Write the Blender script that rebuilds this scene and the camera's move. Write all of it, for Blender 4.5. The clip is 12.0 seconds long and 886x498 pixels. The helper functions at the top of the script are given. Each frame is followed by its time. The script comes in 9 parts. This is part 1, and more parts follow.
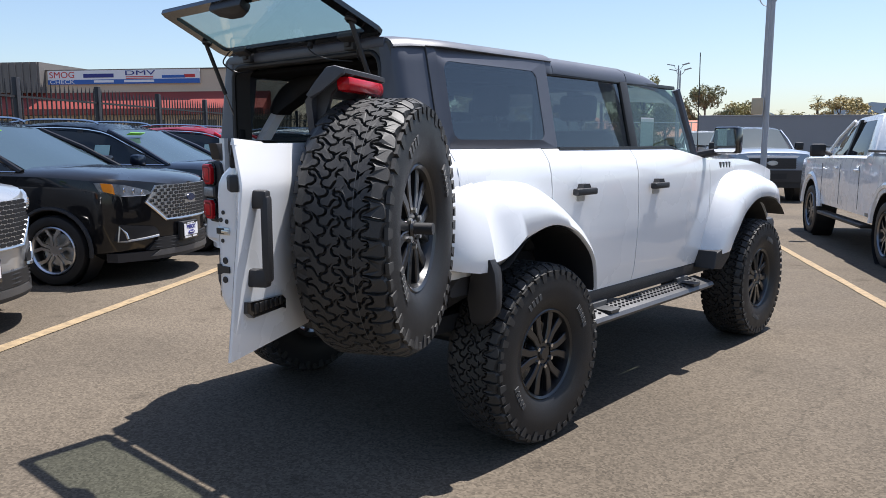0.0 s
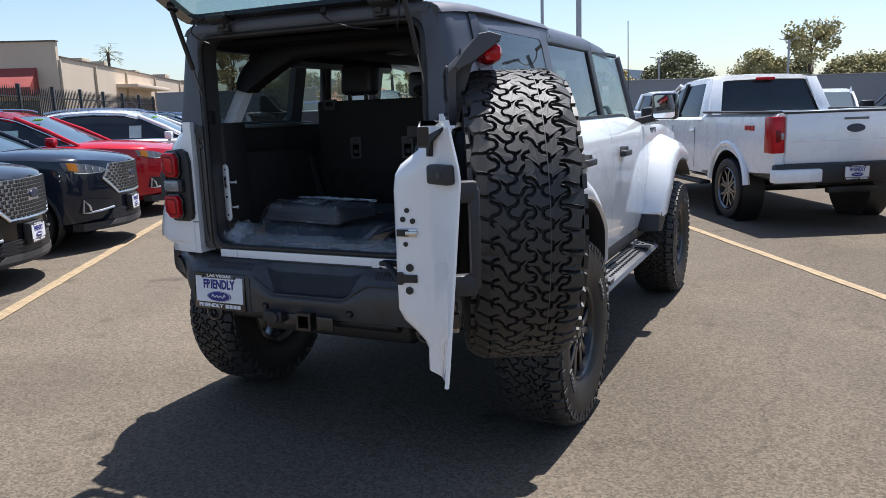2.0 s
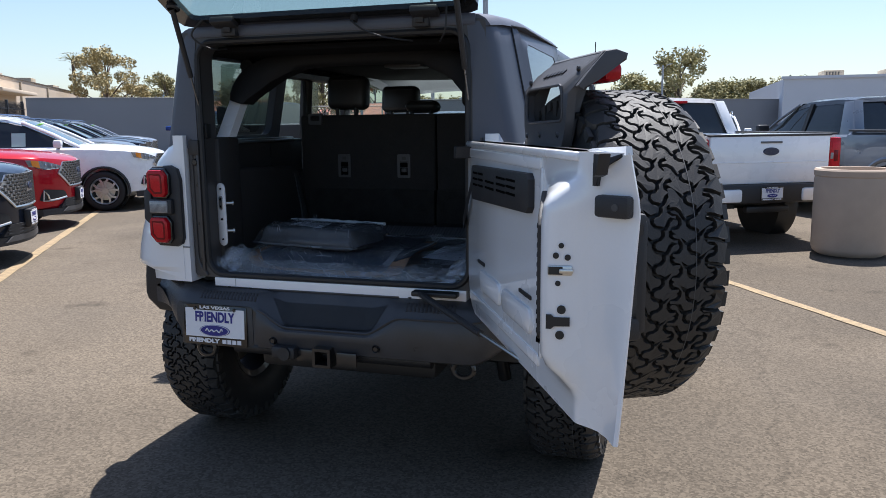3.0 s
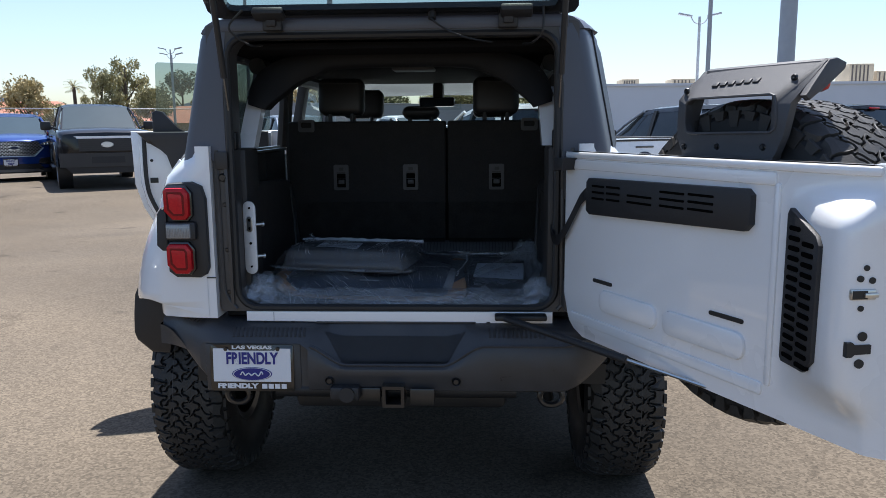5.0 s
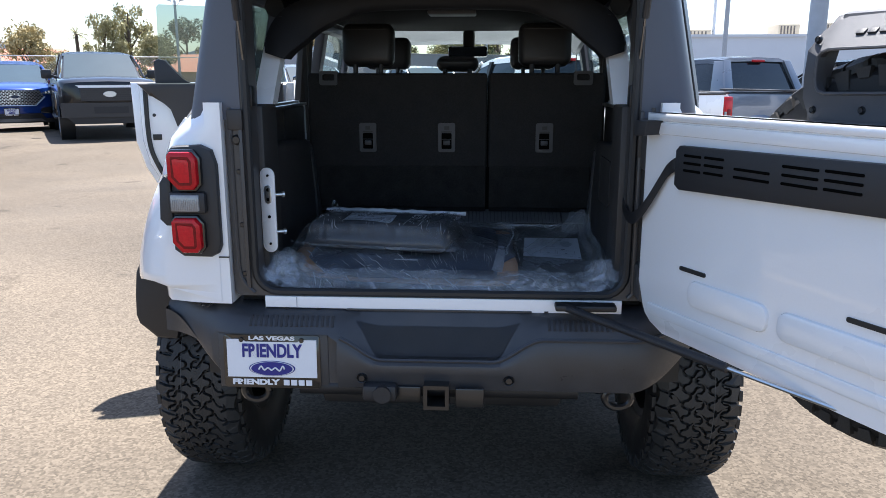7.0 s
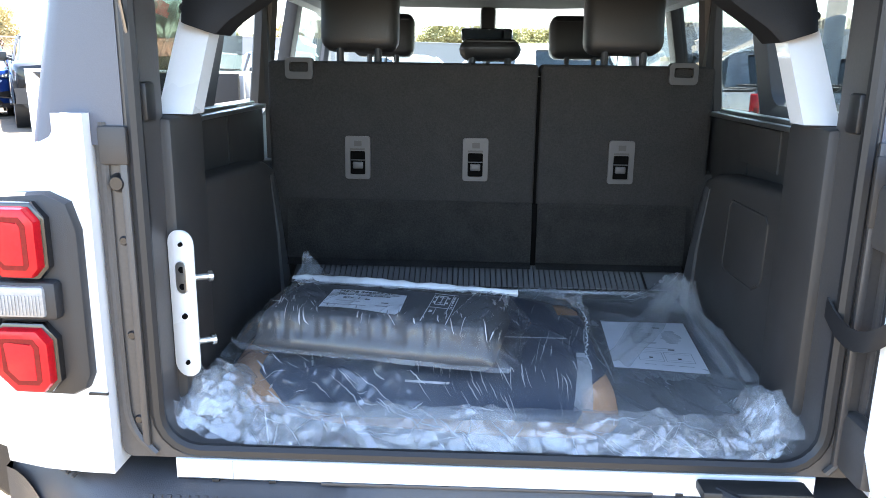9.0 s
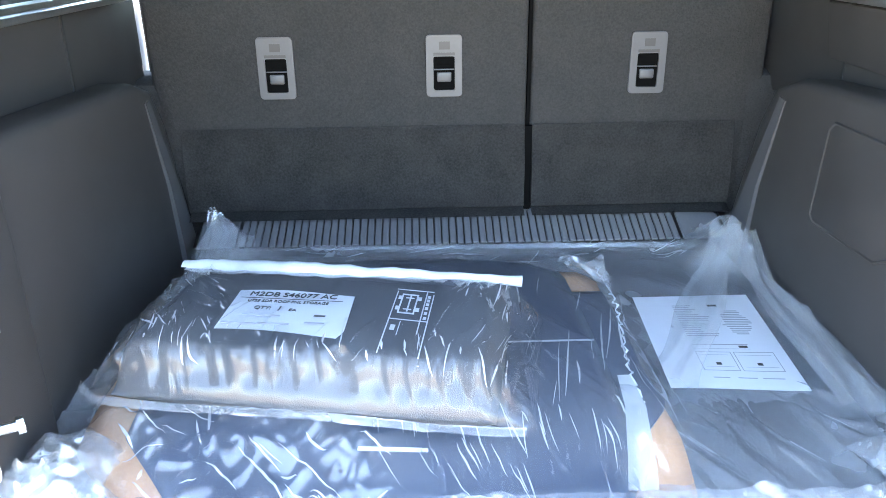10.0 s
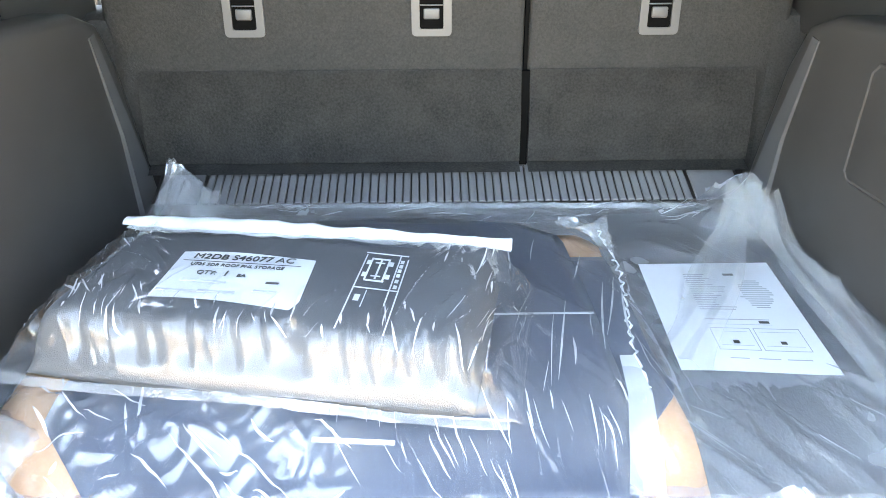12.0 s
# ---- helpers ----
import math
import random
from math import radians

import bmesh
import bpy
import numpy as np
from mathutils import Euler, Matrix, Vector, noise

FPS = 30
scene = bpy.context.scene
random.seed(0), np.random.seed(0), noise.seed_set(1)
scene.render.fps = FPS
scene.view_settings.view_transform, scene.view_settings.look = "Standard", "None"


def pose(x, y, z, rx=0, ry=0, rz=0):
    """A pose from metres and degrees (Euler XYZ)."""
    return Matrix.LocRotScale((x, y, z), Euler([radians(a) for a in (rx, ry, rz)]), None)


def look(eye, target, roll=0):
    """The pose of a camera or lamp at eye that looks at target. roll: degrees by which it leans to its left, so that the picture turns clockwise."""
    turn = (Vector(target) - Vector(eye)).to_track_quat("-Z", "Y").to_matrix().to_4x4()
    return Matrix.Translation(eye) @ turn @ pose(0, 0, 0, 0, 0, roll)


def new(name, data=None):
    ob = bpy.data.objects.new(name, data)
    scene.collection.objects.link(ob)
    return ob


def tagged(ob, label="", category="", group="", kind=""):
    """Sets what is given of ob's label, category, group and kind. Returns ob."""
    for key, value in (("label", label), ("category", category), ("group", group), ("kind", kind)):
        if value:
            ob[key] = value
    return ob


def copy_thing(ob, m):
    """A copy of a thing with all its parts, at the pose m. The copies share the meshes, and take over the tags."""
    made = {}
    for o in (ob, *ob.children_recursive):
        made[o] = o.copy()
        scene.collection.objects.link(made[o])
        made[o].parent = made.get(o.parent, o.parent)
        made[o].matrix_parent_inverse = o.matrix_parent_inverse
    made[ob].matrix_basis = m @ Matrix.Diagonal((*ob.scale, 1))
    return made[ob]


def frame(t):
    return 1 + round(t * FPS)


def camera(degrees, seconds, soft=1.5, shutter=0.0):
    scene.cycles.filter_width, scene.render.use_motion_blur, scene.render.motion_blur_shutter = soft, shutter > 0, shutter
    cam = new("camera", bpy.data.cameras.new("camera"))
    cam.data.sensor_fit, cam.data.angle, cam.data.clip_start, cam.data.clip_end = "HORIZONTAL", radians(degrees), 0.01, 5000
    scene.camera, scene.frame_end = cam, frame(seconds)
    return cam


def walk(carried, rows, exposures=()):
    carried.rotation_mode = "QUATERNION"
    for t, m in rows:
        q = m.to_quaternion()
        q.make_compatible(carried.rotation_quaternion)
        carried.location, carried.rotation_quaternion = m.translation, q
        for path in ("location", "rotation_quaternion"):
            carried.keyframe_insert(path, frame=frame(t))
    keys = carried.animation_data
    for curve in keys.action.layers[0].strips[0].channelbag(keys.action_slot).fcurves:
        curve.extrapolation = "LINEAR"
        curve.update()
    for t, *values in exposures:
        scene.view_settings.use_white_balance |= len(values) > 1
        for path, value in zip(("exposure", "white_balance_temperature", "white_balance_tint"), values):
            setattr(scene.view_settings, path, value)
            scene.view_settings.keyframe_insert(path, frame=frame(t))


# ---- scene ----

cam = camera(60.6, 12.0, soft=0.4)
PATH = [
    (0, (3.162, -3.121, 1.523), (1.835, -1.651, 1.244), 0.0),
    (0.5, (2.936, -3.232, 1.531), (1.697, -1.693, 1.218), -0.5),
    (1, (2.657, -3.293, 1.547), (1.569, -1.645, 1.231), 0.1),
    (1.5, (2.365, -3.465, 1.559), (1.409, -1.739, 1.234), -0.3),
    (2, (2.04, -3.53, 1.554), (1.173, -1.763, 1.197), -2.0),
    (2.5, (1.706, -3.505, 1.578), (0.904, -1.707, 1.229), -0.1),
    (3, (1.363, -3.548, 1.585), (0.783, -1.662, 1.258), -0.6),
    (3.2, (1.244, -3.573, 1.55), (0.72, -1.667, 1.244), -1.6),
    (4.8, (0.352, -3.462, 1.614), (0.226, -1.491, 1.3), -0.5),
    (5, (0.314, -3.458, 1.613), (0.218, -1.487, 1.291), -0.5),
    (5.5, (0.274, -3.443, 1.611), (0.264, -1.472, 1.273), 0.1),
    (6, (0.25, -3.414, 1.609), (0.206, -1.445, 1.257), 0.3),
    (6.5, (0.217, -3.289, 1.604), (0.113, -1.333, 1.199), -0.1),
    (6.7, (0.195, -3.193, 1.617), (0.071, -1.247, 1.172), -0.1),
    (8.3, (-0.038, -2.344, 1.632), (-0.014, -0.393, 1.194), 0.3),
    (8.5, (-0.026, -2.217, 1.636), (-0.062, -0.266, 1.198), 0.1),
    (9, (-0.047, -1.942, 1.629), (-0.106, 0.001, 1.158), 0.9),
    (9.5, (-0.101, -1.644, 1.627), (-0.018, 0.246, 0.979), 1.6),
    (10, (-0.072, -1.316, 1.608), (-0.024, 0.533, 0.847), -0.7),
    (10.5, (-0.033, -1.046, 1.584), (-0.016, 0.77, 0.746), -1.0),
    (10.6, (-0.028, -1.013, 1.581), (-0.01, 0.794, 0.726), -1.0),
    (11, (-0.015, -0.926, 1.551), (0.02, 0.847, 0.627), -0.6),
    (11.5, (-0.01, -0.969, 1.548), (0.013, 0.787, 0.591), -0.7),
    (12, (-0.034, -1.174, 1.543), (0.003, 0.635, 0.69), -0.2),
]
walk(cam, [(t, look(eye, target, roll)) for t, eye, target, roll in PATH],
     exposures=[(0, 0.87, 6200, 12), (3.0, 0.93, 6100, 12), (5.5, 1.12, 6150, 11), (6.6, 1.5, 6100, 12), (8.3, 3.1, 6400, 11), (9.0, 4.05, 6700, 10), (9.6, 5.12, 6900, 10), (10.2, 5.82, 7000, 10), (11.0, 6.12, 8100, 9), (12, 6.12, 8700, 10)])

# ---- world and sun ----
world = bpy.data.worlds.new("world")
scene.world = world
world.use_nodes = True
wn = world.node_tree.nodes
sky = wn.new("ShaderNodeTexSky")
sky.sky_type, sky.sun_disc = "NISHITA", False
sky.sun_elevation, sky.sun_rotation = radians(69.6), radians(7)
sky.air_density, sky.dust_density, sky.ozone_density = 1.0, 1.0, 1.4
wn["Background"].inputs["Strength"].default_value = 0.088
world.node_tree.links.new(sky.outputs["Color"], wn["Background"].inputs["Color"])
sun_data = bpy.data.lights.new("sun", "SUN")
sun_data.energy, sun_data.angle, sun_data.color = 5.0, radians(0.53), (1.0, 0.95, 0.88)
sun = new("sun", sun_data)
sun.matrix_world = look((0.9, 7.4, 20.0), (0, 0, 0))

# ---- materials ----
def mat(name, color, rough=0.5, metal=0.0, vary=0.12, scale=6.0, fine=180.0, bump=0.0, coat=0.0, emit=0.0, trans=0.0, rvary=0.1, spec=0.5):
    """A Principled material with colour and roughness varied at two scales, and an optional fine relief."""
    m = bpy.data.materials.new(name)
    m.use_nodes = True
    nt = m.node_tree
    b = nt.nodes["Principled BSDF"]
    tc = nt.nodes.new("ShaderNodeTexCoord")
    n1, n2 = nt.nodes.new("ShaderNodeTexNoise"), nt.nodes.new("ShaderNodeTexNoise")
    n1.inputs["Scale"].default_value, n1.inputs["Detail"].default_value = scale, 5
    n2.inputs["Scale"].default_value, n2.inputs["Detail"].default_value = fine, 3
    for n in (n1, n2):
        nt.links.new(tc.outputs["Object"], n.inputs["Vector"])
    mix = nt.nodes.new("ShaderNodeMath")
    mix.operation = "ADD"
    nt.links.new(n1.outputs["Fac"], mix.inputs[0])
    nt.links.new(n2.outputs["Fac"], mix.inputs[1])
    rng = nt.nodes.new("ShaderNodeMapRange")
    rng.inputs["From Min"].default_value, rng.inputs["From Max"].default_value = 0.6, 1.4
    rng.inputs["To Min"].default_value, rng.inputs["To Max"].default_value = 1 - vary, 1 + vary
    nt.links.new(mix.outputs[0], rng.inputs["Value"])
    mul = nt.nodes.new("ShaderNodeVectorMath")
    mul.operation = "SCALE"
    mul.inputs[0].default_value = color
    nt.links.new(rng.outputs[0], mul.inputs["Scale"])
    nt.links.new(mul.outputs[0], b.inputs["Base Color"])
    rr = nt.nodes.new("ShaderNodeMapRange")
    rr.inputs["From Min"].default_value, rr.inputs["From Max"].default_value = 0.3, 0.7
    rr.inputs["To Min"].default_value, rr.inputs["To Max"].default_value = max(rough - rvary * rough, 0.02), min(rough + rvary * rough, 1)
    nt.links.new(n1.outputs["Fac"], rr.inputs["Value"])
    nt.links.new(rr.outputs[0], b.inputs["Roughness"])
    b.inputs["Metallic"].default_value = metal
    b.inputs["Coat Weight"].default_value = coat
    b.inputs["Coat Roughness"].default_value = 0.03
    b.inputs["Specular IOR Level"].default_value = spec
    b.inputs["Transmission Weight"].default_value = trans
    if emit:
        b.inputs["Emission Color"].default_value = (*color, 1)
        b.inputs["Emission Strength"].default_value = emit
    if bump:
        bp = nt.nodes.new("ShaderNodeBump")
        bp.inputs["Strength"].default_value, bp.inputs["Distance"].default_value = bump, 0.002
        nt.links.new(n2.outputs["Fac"], bp.inputs["Height"])
        nt.links.new(bp.outputs[0], b.inputs["Normal"])
    return m


def sheen(nt, least):
    """How much a thin clear sheet mirrors: least when seen square on, all at a glancing angle."""
    lw, pw, ma = nt.nodes.new("ShaderNodeLayerWeight"), nt.nodes.new("ShaderNodeMath"), nt.nodes.new("ShaderNodeMath")
    lw.inputs["Blend"].default_value = 0.5
    pw.operation, pw.inputs[1].default_value = "POWER", 5.0
    ma.operation, ma.use_clamp = "MULTIPLY_ADD", True
    ma.inputs[1].default_value, ma.inputs[2].default_value = 1 - least, least
    nt.links.new(lw.outputs["Facing"], pw.inputs[0])
    nt.links.new(pw.outputs[0], ma.inputs[0])
    return ma.outputs[0]


def glass(name, tint, gloss=0.04, rough=0.0):
    """Thin tinted pane: what is behind shows through the tint, and the sky mirrors in it by Fresnel."""
    m = bpy.data.materials.new(name)
    m.use_nodes = True
    nt = m.node_tree
    nt.nodes.remove(nt.nodes["Principled BSDF"])
    out = nt.nodes["Material Output"]
    tr, gl, mx = (nt.nodes.new(k) for k in ("ShaderNodeBsdfTransparent", "ShaderNodeBsdfGlossy", "ShaderNodeMixShader"))
    tr.inputs["Color"].default_value = (*tint, 1)
    gl.inputs["Roughness"].default_value = rough
    nt.links.new(sheen(nt, gloss), mx.inputs[0])
    nt.links.new(tr.outputs[0], mx.inputs[1])
    nt.links.new(gl.outputs[0], mx.inputs[2])
    nt.links.new(mx.outputs[0], out.inputs["Surface"])
    return m


WHITE = mat("white_paint", (0.80, 0.81, 0.82), 0.28, vary=0.015, coat=1.0, scale=2.0)
TOP = mat("dark_grey_hardtop", (0.074, 0.081, 0.103), 0.42, vary=0.08, fine=500, bump=0.12)
PLASTIC = mat("black_plastic", (0.020, 0.020, 0.022), 0.5, vary=0.15, fine=700, bump=0.35)
BUMPER = mat("weathered_black_plastic", (0.044, 0.044, 0.047), 0.36, vary=0.35, scale=9, fine=600, bump=0.35, rvary=0.25)
HEADLINING = mat("black_headlining", (0.010, 0.010, 0.011), 1.0, vary=0.2, spec=0.05)
BRACKET = mat("grained_grey_black_plastic", (0.058, 0.059, 0.064), 0.55, vary=0.12, fine=700, bump=0.4)
CAGEPAD = mat("black_cage_padding", (0.011, 0.011, 0.012), 0.7, vary=0.15, fine=500, bump=0.2, spec=0.25)
TRIM = mat("dark_trim", (0.032, 0.0295, 0.028), 0.55, vary=0.1, fine=900, bump=0.2)
JAMB = mat("grey_jamb", (0.055, 0.052, 0.051), 0.42, vary=0.15)
TREAD = mat("dusty_tread_rubber", (0.026, 0.025, 0.024), 0.58, vary=0.4, scale=14, fine=260, bump=0.3)
RUBBER = mat("tyre_rubber", (0.015, 0.015, 0.016), 0.5, vary=0.3, scale=12, fine=300, bump=0.3, spec=0.35)
SEAL = mat("rubber_seal", (0.012, 0.012, 0.013), 0.5, vary=0.1)
CARPET = mat("charcoal_carpet", (0.0185, 0.0174, 0.0163), 0.95, vary=0.6, scale=14, fine=260, bump=1.0)
PLUSH = mat("heather_carpet", (0.033, 0.0312, 0.0294), 0.98, vary=0.7, scale=16, fine=240, bump=1.0)
LEATHER = mat("black_leather", (0.02, 0.02, 0.021), 0.45, vary=0.1, fine=300, bump=0.3)
BLACKGLOSS = mat("gloss_black", (0.008, 0.008, 0.009), 0.18, vary=0.1, coat=0.6)
RIMBLACK = mat("black_alloy", (0.012, 0.012, 0.013), 0.3, vary=0.1, coat=0.3)
STEEL = mat("zinc_steel", (0.62, 0.62, 0.6), 0.3, metal=1.0, vary=0.1)
ALLOY = mat("silver_alloy", (0.66, 0.66, 0.67), 0.3, metal=1.0, vary=0.05)
CHROME = mat("chrome", (0.8, 0.8, 0.82), 0.08, metal=1.0, vary=0.02)
SILVERSTEP = mat("silver_step", (0.13, 0.13, 0.133), 0.45, metal=0.7, vary=0.1)
REDLENS = mat("red_lens", (0.42, 0.006, 0.012), 0.2, vary=0.25, scale=30, coat=0.12, spec=0.25)
CLEARLENS = mat("clear_lens", (0.24, 0.245, 0.25), 0.1, vary=0.2, scale=60, coat=1.0)
AMBER = mat("amber_lens", (0.85, 0.28, 0.02), 0.15, vary=0.1, coat=1.0)
HEADLAMP = mat("headlamp_lens", (0.34, 0.37, 0.40), 0.10, vary=0.5, scale=22, coat=1.0, metal=0.4)
DARKGLASS = glass("privacy_glass", (0.48, 0.52, 0.51), 0.13)
CABGLASS = glass("green_glass", (0.72, 0.80, 0.76), 0.05)
MIRROR = mat("mirror", (0.8, 0.8, 0.8), 0.02, metal=1.0, vary=0.0)
PLATEWHITE = mat("plate_white", (0.78, 0.78, 0.8), 0.4, vary=0.02)
BLUEINK = mat("blue_ink", (0.015, 0.018, 0.20), 0.4, vary=0.05)
# near-black fill that stands in for the shade inside slots and gaps
VOID = mat("dark_gap", (0.004, 0.004, 0.004), 1.0, vary=0.1, spec=0.0)
BLACKINK = mat("black_ink", (0.015, 0.015, 0.015), 0.5, vary=0.05)
GREYINK = mat("grey_ink", (0.35, 0.36, 0.38), 0.5, vary=0.05)
YELLOW = mat("worn_yellow_paint", (0.27, 0.198, 0.112), 0.85, vary=0.55, scale=14, fine=220)
HATCHGLASS = glass("rear_glass", (0.70, 0.76, 0.73), 0.05)
REDDEEP = mat("red_lens_shade", (0.16, 0.002, 0.005), 0.25, vary=0.3, scale=60, spec=0.3)
REDCORE = mat("red_lens_core", (0.52, 0.008, 0.016), 0.2, vary=0.15, scale=80, coat=0.1, spec=0.3)
GREYPLASTIC = mat("mid_grey_plastic", (0.056, 0.056, 0.058), 0.5, vary=0.06)
GREYTRIM = mat("rib_grey_plastic", (0.118, 0.119, 0.123), 0.5, vary=0.08)
DOORGLASS = glass("door_glass", (0.60, 0.65, 0.62), 0.06)
PAINTS = {k: mat(k + "_car_paint", c, 0.3, m, vary=0.03, coat=0.75, spec=0.1) for k, c, m in (
    ("black", (0.007, 0.007, 0.008), 0.0), ("navy", (0.010, 0.016, 0.030), 0.2), ("red", (0.40, 0.006, 0.016), 0.1), ("silver", (0.46, 0.47, 0.48), 0.6),
    ("grey", (0.16, 0.18, 0.21), 0.5), ("blue", (0.01, 0.04, 0.20), 0.2), ("pale", (0.30, 0.34, 0.40), 0.5))}
PAINTS["white"] = mat("white_car_paint", (0.84, 0.85, 0.86), 0.28, vary=0.02, coat=1.0)
WINDSCREEN = mat("windscreen", (0.036, 0.058, 0.070), 0.04, vary=0.12, scale=1.5, coat=0.25, spec=0.4)
WINDOW = mat("car_window", (0.016, 0.020, 0.024), 0.03, metal=0.0, vary=0.3, scale=3, coat=0.25, spec=0.4)
LIME = mat("lime_sticker", (0.35, 0.85, 0.05), 0.5, vary=0.05)
PAPERGREEN = mat("pale_green_paper", (0.45, 0.62, 0.56), 0.6, vary=0.08)
REDMARK = mat("red_mark", (0.55, 0.03, 0.03), 0.5, vary=0.1)
DARKALLOY = mat("grey_alloy", (0.22, 0.22, 0.23), 0.3, metal=1.0, vary=0.05)
BLOCKWALL = mat("grey_wall_render", (0.25, 0.26, 0.28), 0.9, vary=0.10, scale=0.6, fine=30)
IRON = mat("black_iron", (0.020, 0.018, 0.018), 0.5, vary=0.2)
STUCCO = mat("tan_stucco", (0.57, 0.47, 0.36), 0.95, vary=0.10, scale=0.5, fine=25, bump=0.3)
DARKCAP = mat("dark_roofing", (0.10, 0.085, 0.075), 0.9, vary=0.25, scale=1.5)
ROOFGREY = mat("weathered_grey_cladding", (0.17, 0.16, 0.15), 0.85, vary=0.2, scale=1.2)
AWNING = mat("dark_red_awning", (0.26, 0.045, 0.035), 0.6, vary=0.15, scale=1.0)
PLANTBOX = mat("beige_sheet_metal", (0.46, 0.38, 0.27), 0.6, vary=0.15, scale=2.0)
GREYRENDER = mat("pale_grey_render", (0.60, 0.63, 0.68), 0.9, vary=0.06, scale=0.5)
ROOFTILE = mat("red_roof_tile", (0.38, 0.15, 0.10), 0.85, vary=0.3, scale=3.0)
CONCRETE = mat("beige_concrete", (0.40, 0.32, 0.25), 0.9, vary=0.12, scale=5, fine=160, bump=0.6)
POLEGREY = mat("pole_grey", (0.36, 0.38, 0.41), 0.55, vary=0.1)
BARK = mat("bark", (0.10, 0.075, 0.055), 0.9, vary=0.3)
LEAFDARK = mat("dark_foliage", (0.165, 0.170, 0.090), 0.8, vary=0.5, scale=9)
LEAFGREEN = mat("olive_foliage", (0.30, 0.275, 0.135), 0.8, vary=0.5, scale=9)
LEAFDRY = mat("dry_foliage", (0.37, 0.305, 0.15), 0.85, vary=0.5, scale=9)
# pale blue base colour carries the haze of distance
HILLS = mat("haze_tinted_hills", (0.42, 0.50, 0.58), 1.0, vary=0.05, scale=0.01)
ORANGE = mat("orange_plastic", (0.75, 0.12, 0.02), 0.5, vary=0.1)
BANNERBLUE = mat("banner_blue", (0.03, 0.12, 0.42), 0.5, vary=0.05)

# ---- mesh tools ----
def part(name, bm, material, parent=None, label="", angle=32, smooth=True):
    """Links a bmesh as one mesh object, under a thing or a part."""
    bmesh.ops.recalc_face_normals(bm, faces=bm.faces)
    me = bpy.data.meshes.new(name)
    bm.to_mesh(me)
    bm.free()
    me.materials.append(material)
    if smooth:
        me.polygons.foreach_set("use_smooth", [True] * len(me.polygons))
        me.set_sharp_from_angle(angle=radians(angle))
    ob = new(name, me)
    if parent is not None:
        ob.parent = parent
    if label:
        tagged(ob, label)
    return ob


def empty(name, m=None):
    ob = new(name)
    ob.empty_display_size = 0.2
    if m is not None:
        ob.matrix_world = m
    return ob


def B():
    return bmesh.new()


def box(bm, x0, x1, y0, y1, z0, z1, bev=0.0, m=None, seg=2):
    vs = [bm.verts.new((x, y, z)) for x in (x0, x1) for y in (y0, y1) for z in (z0, z1)]
    fs = [bm.faces.new([vs[i] for i in q]) for q in ((0, 1, 3, 2), (4, 6, 7, 5), (0, 4, 5, 1), (2, 3, 7, 6), (0, 2, 6, 4), (1, 5, 7, 3))]
    if m is not None:
        bmesh.ops.transform(bm, matrix=m, verts=vs)
    if bev:
        es = list({e for f in fs for e in f.edges})
        bmesh.ops.bevel(bm, geom=es, offset=bev, segments=seg, profile=0.5, affect="EDGES")
    return bm


def place(axis, a, u, v):
    return {"x": (a, u, v), "y": (u, a, v), "z": (u, v, a)}[axis]


def prism(bm, pts, axis, a, b, bev=0.0, m=None, seg=2):
    """The outline pts, in the two other axes, drawn out along axis from a to b."""
    lo = [bm.verts.new(place(axis, a, u, v)) for u, v in pts]
    hi = [bm.verts.new(place(axis, b, u, v)) for u, v in pts]
    n = len(pts)
    fs = [bm.faces.new(lo[::-1]), bm.faces.new(hi)] + [bm.faces.new((lo[i], lo[(i + 1) % n], hi[(i + 1) % n], hi[i])) for i in range(n)]
    if m is not None:
        bmesh.ops.transform(bm, matrix=m, verts=lo + hi)
    if bev:
        es = list({e for f in fs[:2] for e in f.edges})
        bmesh.ops.bevel(bm, geom=es, offset=bev, segments=seg, profile=0.5, affect="EDGES")
    return bm


def rrect(u0, u1, v0, v1, r, n=5):
    """A rectangle with round corners."""
    out = []
    for cu, cv, a0 in ((u1 - r, v1 - r, 0), (u0 + r, v1 - r, 90), (u0 + r, v0 + r, 180), (u1 - r, v0 + r, 270)):
        for i in range(n + 1):
            a = radians(a0 + 90 * i / n)
            out.append((cu + r * math.cos(a), cv + r * math.sin(a)))
    return out


def loft(bm, rings, caps=True, closed=True):
    """Skins rings of equal count."""
    vs = [[bm.verts.new(p) for p in ring] for ring in rings]
    n = len(rings[0])
    for a, b in zip(vs, vs[1:]):
        for i in range(n if closed else n - 1):
            j = (i + 1) % n
            bm.faces.new((a[i], a[j], b[j], b[i]))
    if caps and closed:
        bm.faces.new(vs[0][::-1])
        bm.faces.new(vs[-1])
    return bm


def tube(bm, pts, r, seg=8, rings_r=None):
    """A round bar along a path."""
    pts = [Vector(p) for p in pts]
    rings = []
    side = None
    for i, p in enumerate(pts):
        d = (pts[min(i + 1, len(pts) - 1)] - pts[max(i - 1, 0)]).normalized()
        if side is None:
            side = d.orthogonal().normalized()
        side = (side - d * side.dot(d)).normalized()
        up = d.cross(side)
        rr = rings_r[i] if rings_r else r
        rings.append([p + side * (rr * math.cos(2 * math.pi * k / seg)) + up * (rr * math.sin(2 * math.pi * k / seg)) for k in range(seg)])
    return loft(bm, rings)


def cyl(bm, p0, p1, r, seg=16, r1=None):
    return tube(bm, [p0, p1], r, seg, [r, r if r1 is None else r1])


